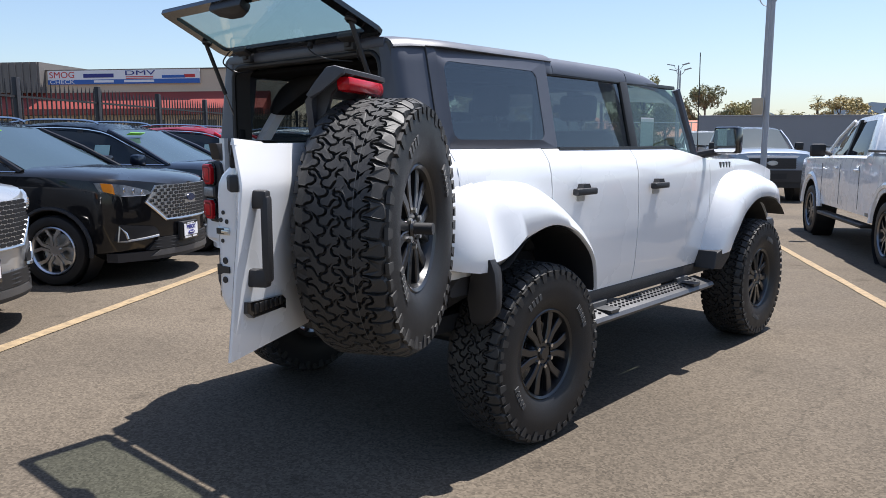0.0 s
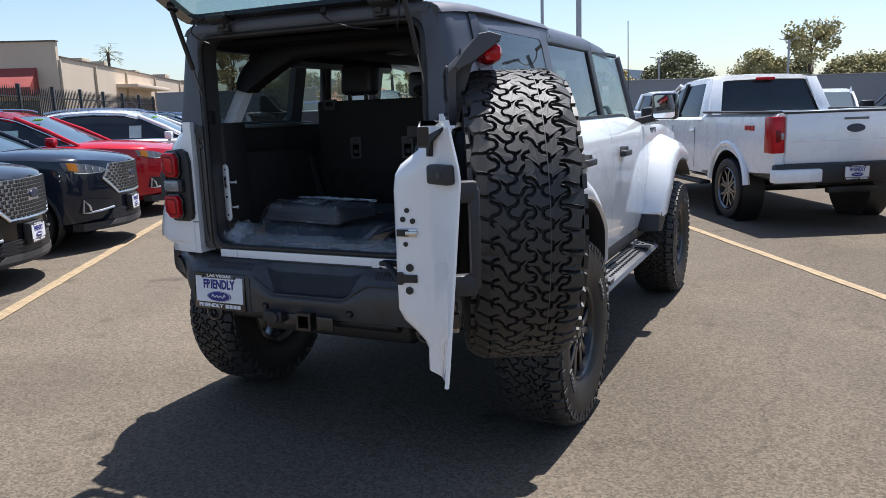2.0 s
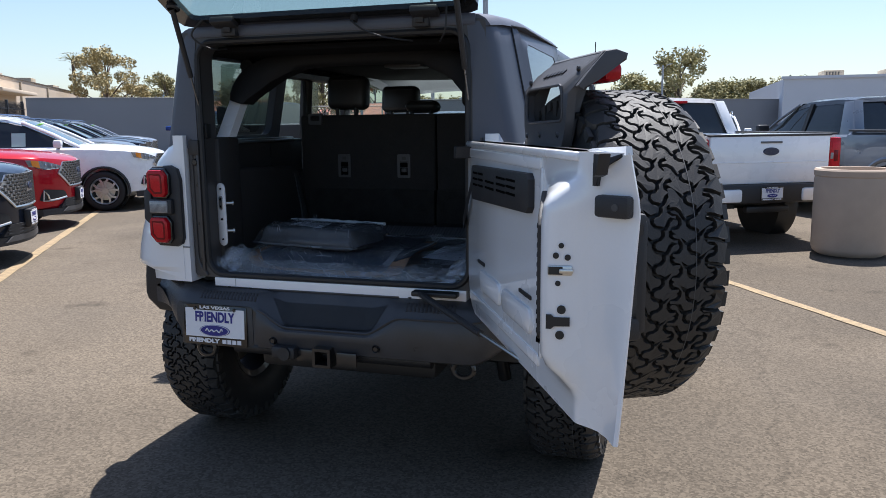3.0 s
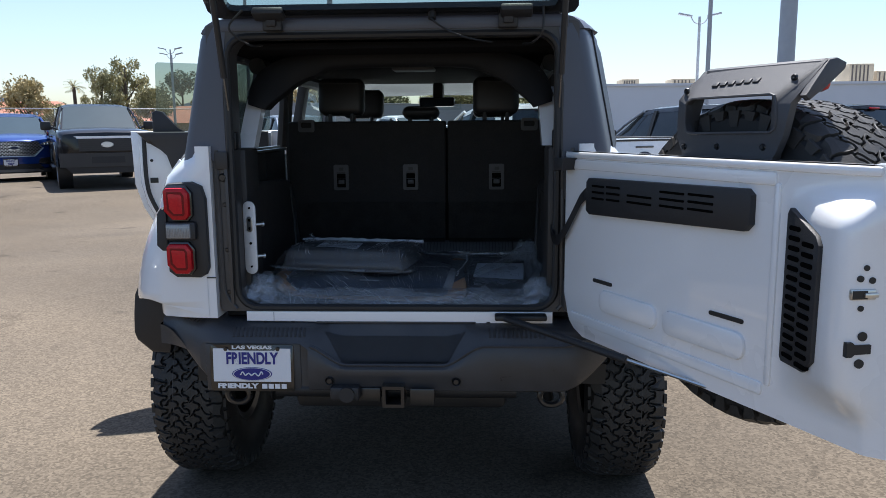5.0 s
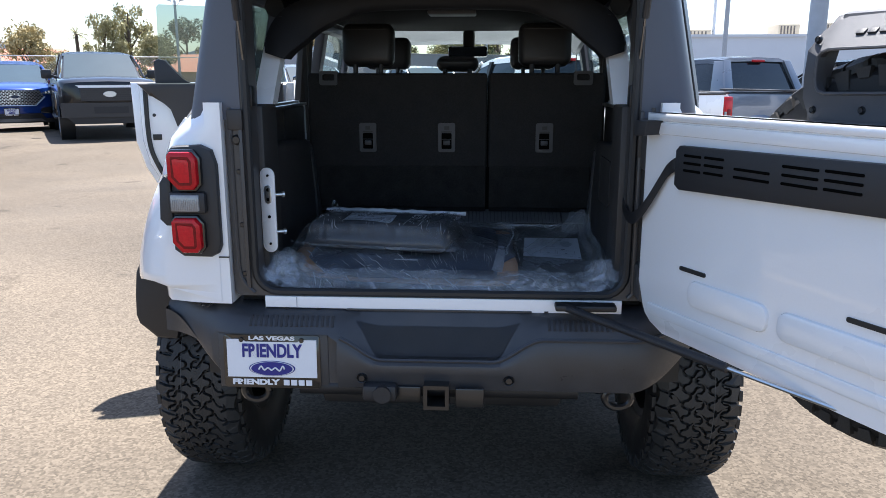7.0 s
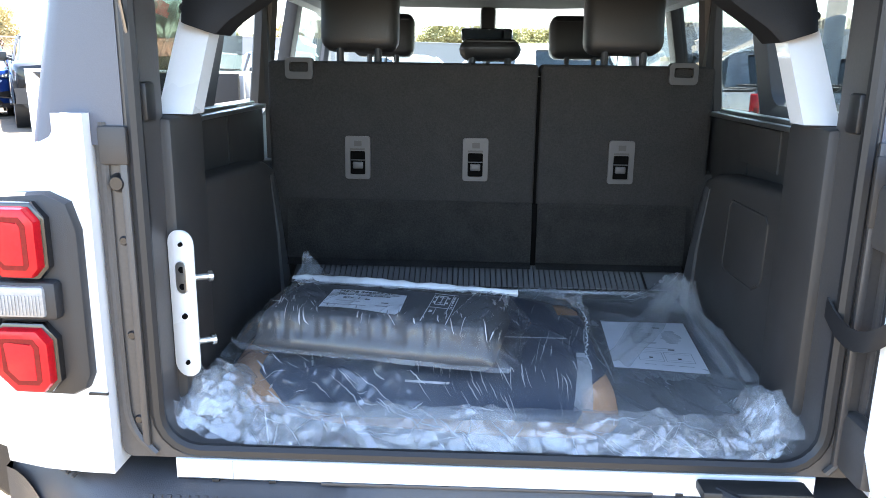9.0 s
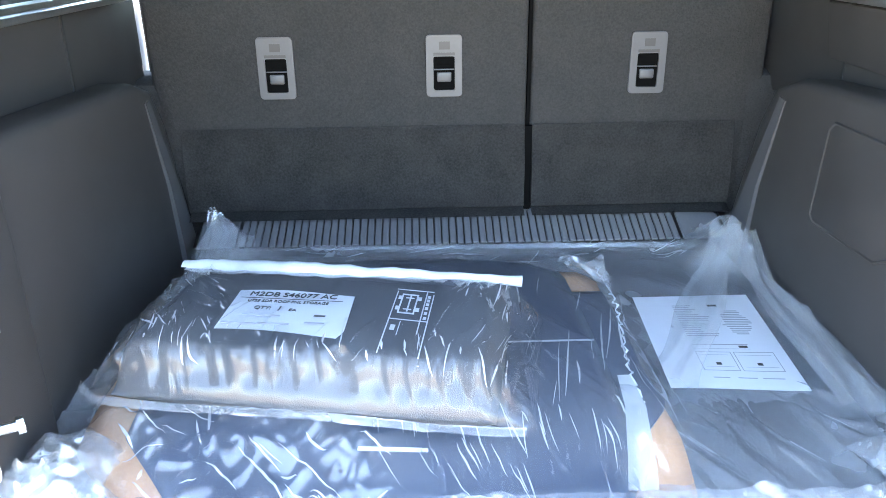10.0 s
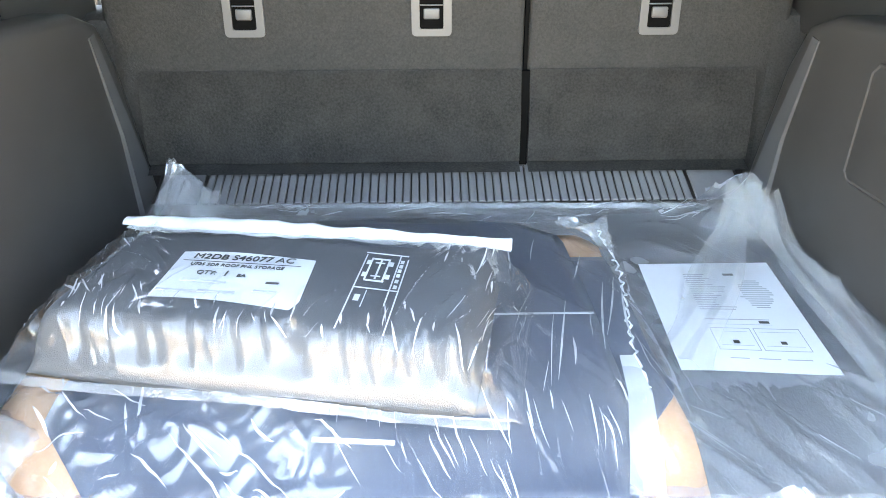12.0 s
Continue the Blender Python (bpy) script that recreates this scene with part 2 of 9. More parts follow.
def lathe(bm, prof, seg=48, m=None, close=False):
    """Turns a profile of (radius, x) about the x axis."""
    rings = [[(x, r * math.cos(2 * math.pi * k / seg), r * math.sin(2 * math.pi * k / seg)) for k in range(seg)] for r, x in prof]
    if close:
        rings.append(rings[0])
    if m is not None:
        rings = [[m @ Vector(p) for p in ring] for ring in rings]
    loft(bm, rings, caps=False)
    return bm


def frame_ring(bm, outer, inner, axis, a, b):
    """A flat ring between two outlines of equal count, with thickness from a to b along axis."""
    rings = [[place(axis, k, u, v) for u, v in loop] for loop, k in ((outer, a), (inner, a), (inner, b), (outer, b))]
    rings.append(rings[0])
    return loft(bm, rings, caps=False)


def smooth_path(pts, n=6):
    """Catmull-Rom through points of any dimension."""
    out = []
    P = [np.array(p, float) for p in pts]
    for i in range(len(P) - 1):
        p0, p1, p2, p3 = P[max(i - 1, 0)], P[i], P[i + 1], P[min(i + 2, len(P) - 1)]
        for k in range(n):
            t = k / n
            out.append(0.5 * (2 * p1 + (p2 - p0) * t + (2 * p0 - 5 * p1 + 4 * p2 - p3) * t * t + (3 * p1 - p0 - 3 * p2 + p3) * t ** 3))
    out.append(P[-1])
    return [tuple(float(c) for c in p) for p in out]


def sheet(bm, f, nu, nv, thick=0.0):
    """A surface f(u, v) over the unit square, as a grid."""
    g = [[bm.verts.new(f(i / nu, j / nv)) for j in range(nv + 1)] for i in range(nu + 1)]
    for i in range(nu):
        for j in range(nv):
            bm.faces.new((g[i][j], g[i + 1][j], g[i + 1][j + 1], g[i][j + 1]))
    if thick:
        bmesh.ops.solidify(bm, geom=bm.faces[:], thickness=thick)
    return bm


def lerp_table(table, y):
    ks = [k for k, _ in table]
    return float(np.interp(y, ks, [v for _, v in table]))


def cut(ob, cutters):
    """Takes the cutter meshes out of ob's mesh for good, and removes them."""
    for c in cutters:
        md = ob.modifiers.new("cut", "BOOLEAN")
        md.operation, md.object, md.solver = "DIFFERENCE", c, "EXACT"
    me = bpy.data.meshes.new_from_object(ob.evaluated_get(bpy.context.evaluated_depsgraph_get()))
    ob.modifiers.clear()
    old, ob.data = ob.data, me
    bpy.data.meshes.remove(old)
    for c in cutters:
        bpy.data.objects.remove(c)
    me.polygons.foreach_set("use_smooth", [True] * len(me.polygons))
    me.set_sharp_from_angle(angle=radians(35))
    return ob


def text_part(name, body, size, material, m, parent, width=None, label="", bold=0.0):
    """Flat lettering as a mesh, in the built-in font."""
    cu = bpy.data.curves.new(name, "FONT")
    cu.body, cu.size, cu.align_x, cu.align_y, cu.extrude = body, size, "CENTER", "CENTER", 0.0004
    cu.offset = bold
    tmp = new(name, cu)
    bpy.context.view_layer.update()
    me = bpy.data.meshes.new_from_object(tmp.evaluated_get(bpy.context.evaluated_depsgraph_get()))
    if width:
        xs = [v.co.x for v in me.vertices]
        k = width / (max(xs) - min(xs))
        for v in me.vertices:
            v.co.x *= k
    bpy.data.objects.remove(tmp)
    me.materials.clear()
    me.materials.append(material)
    ob = new(name, me)
    ob.parent = parent
    ob.matrix_local = m
    if label:
        tagged(ob, label)
    return ob

# ---- ground ----
LOT = Vector((-0.545, 0.838, 0))      # along the bay lines
ACROSS = Vector((0.838, 0.545, 0))    # across them
LINE0 = Vector((-2.945, -1.265, 0))   # a point of the aisle line


def lot(s, n, z=0.0):
    """A place s metres along the aisle line and n metres off it."""
    return LINE0 + LOT * s + ACROSS * n + Vector((0, 0, z))


def asphalt():
    m = mat("sunbleached_asphalt", (0.122, 0.100, 0.075), 0.9, vary=0.16, scale=0.7, fine=70, bump=0.6, spec=0.2)
    nt = m.node_tree
    b = nt.nodes["Principled BSDF"]
    base = b.inputs["Base Color"].links[0].from_socket
    tc = nt.nodes.new("ShaderNodeTexCoord")
    # stones of the aggregate
    vo = nt.nodes.new("ShaderNodeTexVoronoi")
    vo.inputs["Scale"].default_value = 85
    nt.links.new(tc.outputs["Object"], vo.inputs["Vector"])
    r1 = nt.nodes.new("ShaderNodeMapRange")
    r1.inputs["To Min"].default_value, r1.inputs["To Max"].default_value = 0.66, 1.34
    sp = nt.nodes.new("ShaderNodeSeparateColor")
    nt.links.new(vo.outputs["Color"], sp.inputs[0])
    nt.links.new(sp.outputs[0], r1.inputs["Value"])
    # broad stains
    n3 = nt.nodes.new("ShaderNodeTexNoise")
    n3.inputs["Scale"].default_value, n3.inputs["Detail"].default_value, n3.inputs["Distortion"].default_value = 0.35, 6, 0.6
    nt.links.new(tc.outputs["Object"], n3.inputs["Vector"])
    r2 = nt.nodes.new("ShaderNodeMapRange")
    r2.inputs["From Min"].default_value, r2.inputs["From Max"].default_value = 0.35, 0.62
    r2.inputs["To Min"].default_value, r2.inputs["To Max"].default_value = 0.72, 1.04
    nt.links.new(n3.outputs["Fac"], r2.inputs["Value"])
    # fine cracks, here and there
    n4 = nt.nodes.new("ShaderNodeTexNoise")
    n4.inputs["Scale"].default_value, n4.inputs["Detail"].default_value = 1.6, 6
    nt.links.new(tc.outputs["Object"], n4.inputs["Vector"])
    wv = nt.nodes.new("ShaderNodeMixRGB")
    wv.inputs["Fac"].default_value = 0.42
    nt.links.new(tc.outputs["Object"], wv.inputs[1])
    nt.links.new(n4.outputs["Color"], wv.inputs[2])
    ve = nt.nodes.new("ShaderNodeTexVoronoi")
    ve.feature = "DISTANCE_TO_EDGE"
    ve.inputs["Scale"].default_value = 0.17
    nt.links.new(wv.outputs[0], ve.inputs["Vector"])
    r3 = nt.nodes.new("ShaderNodeMapRange")
    r3.inputs["From Min"].default_value, r3.inputs["From Max"].default_value = 0.0004, 0.0016
    r3.inputs["To Min"].default_value, r3.inputs["To Max"].default_value = 0.82, 1.0
    nt.links.new(ve.outputs["Distance"], r3.inputs["Value"])
    # dark oil spots
    n5 = nt.nodes.new("ShaderNodeTexNoise")
    n5.inputs["Scale"].default_value, n5.inputs["Detail"].default_value = 2.3, 8
    nt.links.new(tc.outputs["Object"], n5.inputs["Vector"])
    r5 = nt.nodes.new("ShaderNodeMapRange")
    r5.inputs["From Min"].default_value, r5.inputs["From Max"].default_value = 0.62, 0.74
    r5.inputs["To Min"].default_value, r5.inputs["To Max"].default_value = 1.0, 0.6
    nt.links.new(n5.outputs["Fac"], r5.inputs["Value"])
    mk = nt.nodes.new("ShaderNodeMath")
    mk.operation = "MULTIPLY"
    nt.links.new(r3.outputs[0], mk.inputs[0])
    nt.links.new(r5.outputs[0], mk.inputs[1])
    mj = nt.nodes.new("ShaderNodeMath")
    mj.operation = "MULTIPLY"
    nt.links.new(mk.outputs[0], mj.inputs[0])
    nt.links.new(r2.outputs[0], mj.inputs[1])
    mm = nt.nodes.new("ShaderNodeMath")
    mm.operation = "MULTIPLY"
    nt.links.new(r1.outputs[0], mm.inputs[0])
    nt.links.new(mj.outputs[0], mm.inputs[1])
    sc = nt.nodes.new("ShaderNodeVectorMath")
    sc.operation = "SCALE"
    nt.links.new(base, sc.inputs[0])
    nt.links.new(mm.outputs[0], sc.inputs["Scale"])
    nt.links.new(sc.outputs[0], b.inputs["Base Color"])
    return m


ASPHALT = asphalt()


def rise(x, y):
    """The lot swells gently towards the far bays."""
    t = min(max((math.hypot(x + 9.7, y - 15.4) - 3.0) / 3.5, 0), 1)
    return 0.28 * (1 - t * t * (3 - 2 * t))


gx_ = [-900, -500, -260, -140, -80, -50] + [-36 + 0.75 * i for i in range(97)] + [50, 80, 140, 260, 500, 900]
bm = B()
grid = [[bm.verts.new((x, y, rise(x, y))) for y in gx_] for x in gx_]
for i in range(len(gx_) - 1):
    for j in range(len(gx_) - 1):
        bm.faces.new((grid[i][j], grid[i + 1][j], grid[i + 1][j + 1], grid[i][j + 1]))
ground = part("ground", bm, ASPHALT)
tagged(ground, "sun-bleached grey-brown asphalt of a car lot", "ground", kind="structure")


def stripe(a, b, w=0.125, name="road_marking"):
    a, b = Vector(a), Vector(b)
    d = (b - a).normalized()
    s = Vector((-d.y, d.x, 0)) * (w / 2)
    n = max(2, int((b - a).length / 0.25))
    bm = B()
    rnd = random.Random(5)
    rows = []
    for i in range(n + 1):
        p = a.lerp(b, i / n)
        p.z = rise(p.x, p.y) + 0.002
        j1, j2 = rnd.uniform(-0.006, 0.006), rnd.uniform(-0.006, 0.006)
        rows.append([p + s + d * 0 + s.normalized() * j1 + Vector((0, 0, 0.004)), p - s - s.normalized() * j2 + Vector((0, 0, 0.004))])
    loft(bm, rows, caps=False, closed=False)
    ob = part(name, bm, YELLOW, smooth=False)
    return tagged(ob, "worn yellow painted bay line on asphalt", "road marking", "bay lines", "structure")


stripe(lot(-9, 0), lot(14, 0))
stripe((-1.8, 10.45, 0), (3.6, 1.5, 0), 0.10)

# ---- the white off-road vehicle ----
suv = tagged(empty("off_road_vehicle"), "white four-door off-road vehicle, dark hardtop, tailgate and rear window open", "car")
SIDE = [(0.60, 0.885), (0.75, 0.922), (1.0, 0.938), (1.25, 0.935), (1.36, 0.925), (1.43, 0.905), (1.49, 0.858)]


def side_x(z):
    return lerp_table(SIDE, z)


def side_panel(name, y0, y1, zb, zt, s, ny=14, nz=12, label="", parent=None):
    """A curved body-side panel; zb and zt give its lower and upper edge along y."""
    def f(u, v):
        y = y0 + (y1 - y0) * u
        z = zb(y) + (zt(y) - zb(y)) * v
        return (s * side_x(z), y, z)
    bm = sheet(B(), f, ny, nz)
    bmesh.ops.recalc_face_normals(bm, faces=bm.faces)
    bmesh.ops.solidify(bm, geom=bm.faces[:], thickness=0.018)
    return part(name, bm, WHITE, parent or suv, label)


def arch(yc, r=0.60, zc=0.52):
    return lambda y: max(0.66, zc + math.sqrt(max(r * r - (y - yc) ** 2, 0.0)) * 1.0) if abs(y - yc) < r else 0.66


for s in (1, -1):
    side_panel("rear_quarter_panel", -0.53, 0.195, lambda y: max(arch(0.0)(y), 0.90 if y < -0.35 else 0), lambda y: 1.49, s, 24)
    side_panel("front_fender", 2.207, 3.42, arch(2.95), lambda y: 1.40 - 0.10 * max(0, (y - 2.6) / 0.8) ** 2, s, 28)
    fd = side_panel("front_door", 1.143, 2.2, lambda y: 0.665, lambda y: 1.488 - 0.085 * max(0, (y - 1.7) / 0.5), s)
    # crease strip and pull handle
    part("door_handle", prism(box(B(), s * 0.945, s * 0.985, 1.27, 1.46, 1.235, 1.272, 0.008), [(1.33, 1.272), (1.345, 1.295), (1.40, 1.295), (1.415, 1.272)], "x", s * 0.93, s * 0.97), PLASTIC, fd, "black pull handle")
    part("handle_recess", prism(B(), rrect(1.315, 1.40, 1.20, 1.24, 0.012), "x", s * 0.936, s * 0.941), STEEL, fd)
rd = side_panel("rear_door", 0.205, 1.135, lambda y: max(0.665, arch(0.0)(y)), lambda y: 1.488, 1)
part("door_handle", prism(box(B(), 0.945, 0.985, 0.375, 0.575, 1.238, 1.275, 0.008), [(0.44, 1.275), (0.455, 1.298), (0.51, 1.298), (0.525, 1.275)], "x", 0.93, 0.97), PLASTIC, rd, "black pull handle")
part("handle_recess", prism(B(), rrect(0.425, 0.51, 1.203, 1.243, 0.012), "x", 0.936, 0.941), STEEL, rd)

# wide wheel-arch flares
def flare(s, rows, taper, shoulder):
    """rows: (root on the body y, z), (shoulder y, z), (lip y, z) round the arch."""
    rows = [(*a, *b, *c) for a, b, c in rows]
    rings = []
    for r in smooth_path(rows, 5):
        oy, oz, my, mz, ly, lz = r
        k = lerp_table(taper, oy)
        x0 = side_x(min(oz, 1.4)) - 0.01 - 0.05 * (1 - k)
        h = lerp_table(shoulder, oy)
        rings.append([(s * (x0 + a * (k if a > 0.158 or a <= 0 else (h + k) / 2 if a > 0.15 else h)), y, z) for a, y, z in ((0, oy, oz), (0.045, oy + (my - oy) * 0.35, oz + (mz - oz) * 0.30),
                      (0.125, my, mz), (0.155, my + (ly - my) * 0.35, mz + (lz - mz) * 0.35), (0.165, ly + (my - ly) * 0.12, lz + (mz - lz) * 0.12), (0.158, ly, lz),
                      (0.0, ly, lz + 0.01), (-0.04, oy, oz))])
    bm = loft(B(), rings)
    lips = [(r[4], r[5], side_x(min(r[1], 1.4))) for r in smooth_path(rows, 5)]
    cy, cz = (0.0, 0.5) if rows[0][0] < 1 else (2.95, 0.5)
    lining = [[(s * (x + 0.140), cy + (y - cy) * 0.985, cz + (z - cz) * 0.985), (s * 0.69, cy + (y - cy) * 1.0, cz + (z - cz) * 1.0)] for y, z, x in lips]
    part("arch_lining", loft(B(), lining, caps=False, closed=False), PLASTIC, suv, "black arch lining")
    return part("wheel_arch_flare", bm, WHITE, suv, "wide white fender flare", angle=50)


REAR_FLARE = [((-0.45, 1.345), (-0.45, 1.285), (-0.45, 0.94)),
              ((-0.42, 1.346), (-0.385, 1.286), (-0.335, 0.965)), ((-0.25, 1.345), (-0.21, 1.285), (-0.20, 1.07)), ((-0.02, 1.32), (-0.01, 1.255), (-0.03, 1.117)),
              ((0.17, 1.245), (0.14, 1.18), (0.12, 1.10)), ((0.33, 1.12), (0.29, 1.07), (0.26, 1.03)), ((0.44, 0.94), (0.41, 0.92), (0.385, 0.90)), ((0.48, 0.73), (0.46, 0.73), (0.435, 0.73))]
FRONT_FLARE = [((2.09, 0.73), (2.14, 0.73), (2.30, 0.745)), ((2.16, 0.93), (2.22, 0.91), (2.38, 0.87)), ((2.27, 1.14), (2.34, 1.09), (2.50, 0.99)),
               ((2.42, 1.27), (2.50, 1.20), (2.64, 1.06)), ((2.64, 1.315), (2.72, 1.245), (2.80, 1.10)), ((2.92, 1.31), (2.97, 1.24), (2.98, 1.105)),
               ((3.16, 1.26), (3.18, 1.20), (3.15, 1.08)), ((3.36, 1.17), (3.36, 1.12), (3.30, 1.02)), ((3.46, 1.04), (3.44, 1.02), (3.40, 0.94))]
for s in (1, -1):
    flare(s, REAR_FLARE, [(-0.45, 0.93), (-0.35, 1.0)], [(-0.45, 0.42), (-0.30, 0.80), (-0.15, 1.0)])
    flare(s, FRONT_FLARE, [(2.0, 1.0), (3.2, 1.0), (3.5, 0.7)], [(2.0, 1.0), (3.2, 1.0), (3.5, 0.7)])
    # black cladding below the flares and inner arch liners
    guard = [(0.97, 0.965), (1.02, 0.985), (1.070, 1.0), (1.098, 0.94), (1.108, 0.86), (1.112, 0.78), (1.102, 0.748), (1.04, 0.695), (0.965, 0.69), (0.94, 0.80)]
    rings = [[(s * (0.94 + (x - 0.94) * k), y, 0.97 + (z - 0.97) * h) for x, z in guard] for y, k, h in ((-0.492, 0.90, 0.96), (-0.486, 0.98, 0.99), (-0.470, 1.0, 1.0), (-0.448, 0.97, 0.96), (-0.42, 0.86, 0.76), (-0.39, 0.72, 0.42))]
    part("mud_guard", loft(B(), rings), PLASTIC, suv, "black plastic mud guard", angle=50)
    part("mud_guard", prism(B(), [(2.09, 0.76), (2.30, 0.775), (2.38, 0.87), (2.41, 0.86), (2.33, 0.70), (2.20, 0.62), (2.06, 0.64)], "x", s * 0.90, s * 1.055, 0.012), PLASTIC, suv, "black plastic mud guard")
    for yc in (0.0, 2.95):
        bm = B()
        lathe(bm, [(0.60, 0.0), (0.60, 0.255), (0.3, 0.255)], 40, pose(s * 0.93, yc, 0.5, 0, 0, 180 if s > 0 else 0))
        for v in [v for v in bm.verts if v.co.z < 0.50 or (v.co.y - yc < -0.1 and v.co.z < 0.88)]:
            bm.verts.remove(v)
        part("arch_liner", bm, PLASTIC, suv)

# lower body: rocker, underbody, frame rails, axle
for a in (0.82, -0.905):
    part("rocker", box(B(), a, a + 0.085, 0.40, 2.35, 0.585, 0.67, 0.01), PLASTIC, suv, "black rocker panel")
part("underbody", box(box(B(), -0.80, 0.80, -0.62, 3.3, 0.62, 0.70), -0.42, 0.42, -0.60, 3.4, 0.50, 0.62, 0.03), SEAL, suv)
part("rear_axle", lathe(cyl(B(), (-0.8, 0, 0.46), (0.8, 0, 0.46), 0.05), [(0.06, -0.16), (0.15, -0.06), (0.15, 0.08), (0.06, 0.18)], 20, pose(0.05, 0, 0.46)), SEAL, suv)
for s in (1, -1):
    # side step: plate with feet and raised grip holes
    bm = prism(B(), [(0.885, 0.565), (0.90, 0.575), (1.03, 0.545), (1.045, 0.525), (1.03, 0.505), (0.90, 0.53)], "y", 0.50, 2.10, 0.006)
    st = part("side_step", bm, SILVERSTEP, suv, "silver-topped black side step")
    for yy in (0.72, 1.83):
        bm = B()
        prism(bm, [(yy - 0.09, 0.60), (yy + 0.09, 0.60), (yy + 0.06, 0.53), (yy - 0.06, 0.53)], "x", s * 0.80, s * 0.93, 0.006)
        prism(bm, [(yy - 0.06, 0.57), (yy + 0.06, 0.57), (yy + 0.04, 0.548), (yy - 0.04, 0.548)], "x", s * 0.92, s * 1.035, 0.004)
        part("bracket", bm, SILVERSTEP, st)
    for i in range(30):
        for j in range(3):
            yy = 0.62 + i * 0.046
            if abs(yy - 0.72) > 0.07 and abs(yy - 1.83) > 0.07:
                x = s * (0.93 + 0.03 * j)
                part("grip_stud", cyl(B(), (x, yy, 0.55), (x, yy, 0.576 - 0.0069 * j), 0.009, 8), SEAL, st)
    if s < 0:
        for v in st.data.vertices:
            v.co.x *= -1
        st.data.flip_normals()

# hood, cowl, nose and front bumper
def nose_ring(y, w, z0, z1, c):
    half = [(0.0, z1 + c), (w * 0.45, z1 + c * 0.9), (w * 0.78, z1 + c * 0.4), (w * 0.95, z1 - 0.01), (w, z1 - 0.06), (w, z0)]
    return [(x, y, z) for x, z in half] + [(-x, y, z) for x, z in reversed(half[1:])]


part("hood", loft(B(), [nose_ring(y, w, 1.15, z, c) for y, w, z, c in ((2.12, 0.88, 1.40, 0.03), (2.4, 0.90, 1.40, 0.055), (2.9, 0.90, 1.375, 0.055), (3.25, 0.88, 1.32, 0.05), (3.45, 0.85, 1.25, 0.03))]), WHITE, suv, "white hood")
part("nose", loft(B(), [nose_ring(y, w, z0, z, 0.0) for y, w, z0, z in ((3.40, 0.84, 0.75, 1.22), (3.50, 0.82, 0.75, 1.20))]), PLASTIC, suv)
part("front_bumper", box(B(), -0.90, 0.90, 3.45, 3.72, 0.62, 0.88, 0.04), PLASTIC, suv, "black front bumper")
for s in (1, -1):
    for i in range(4):
        part("fender_vent", box(B(), -0.012, 0.012, -0.016, 0.016, -0.055, 0.055, 0.005, pose(s * 0.915, 2.40 + 0.055 * i, 1.325, 0, 0, 0)), BLACKGLOSS if i % 2 else TRIM, suv)
cw = part("cowl", box(B(), -0.84, 0.84, 2.0, 2.16, 1.36, 1.415, 0.01), PLASTIC, suv)

# hardtop: three roof panels, side frames, corner pillars
def roof_ring(y, lid):
    """One section of the roof; the rear panel is a lid upon the side frames, the others wrap down to the doors."""
    d = lerp_table([(-0.70, -0.014), (-0.60, -0.004), (0.4, 0.0), (1.24, -0.006), (1.6, -0.03), (1.85, -0.075), (2.04, -0.135)], y)
    w = lerp_table([(-0.70, 0.685), (-0.62, 0.715), (-0.545, 0.735), (-0.46, 0.765), (-0.4, 0.77), (1.6, 0.765), (2.04, 0.735)], y)
    half = [(0.0, 2.022), (0.40, 2.016), (0.62, 2.004), (0.70, 1.988), (0.755, 1.955), (0.77, 1.92), (0.77, 1.895), (0.735, 1.89), (0.70, 1.93), (0.35, 1.955), (0.0, 1.96)]
    if lid:
        half = [(0.0, 2.022), (0.40, 2.018), (0.62, 2.010), (0.70, 2.000), (0.738, 1.985), (0.757, 1.968), (0.764, 1.959), (0.74, 1.957), (0.70, 1.945), (0.35, 1.955), (0.0, 1.96)]
    k = (w - 0.5) / 0.27
    pts = [(x if x < 0.5 else 0.5 + (x - 0.5) * k, y, z + d) for x, z in half]
    return pts + [(-x, y, z) for x, y, z in reversed(pts[1:-1])]


for a, b in ((-0.70, 0.415), (0.423, 1.237), (1.245, 2.04)):
    n = 14
    part("roof_panel", loft(B(), [roof_ring(a + (b - a) * i / n, a < 0) for i in range(n + 1)]), TOP, suv, "dark grey moulded hardtop panel", angle=40)
part("headliner", box(B(), -0.66, 0.66, -0.60, 1.85, 1.893, 1.92, 0.01), HEADLINING, suv, "black headlining")


def bend_in(y):
    """How far the hardtop's side curves inwards towards the tail."""
    return 0.040 * (max(-0.45 - y, 0) / 0.1) ** 2


def shear(bm, s):
    for v in bm.verts:
        v.co.x = s * (v.co.x - (v.co.z - 1.49) * 0.205 - bend_in(v.co.y))
    return bm


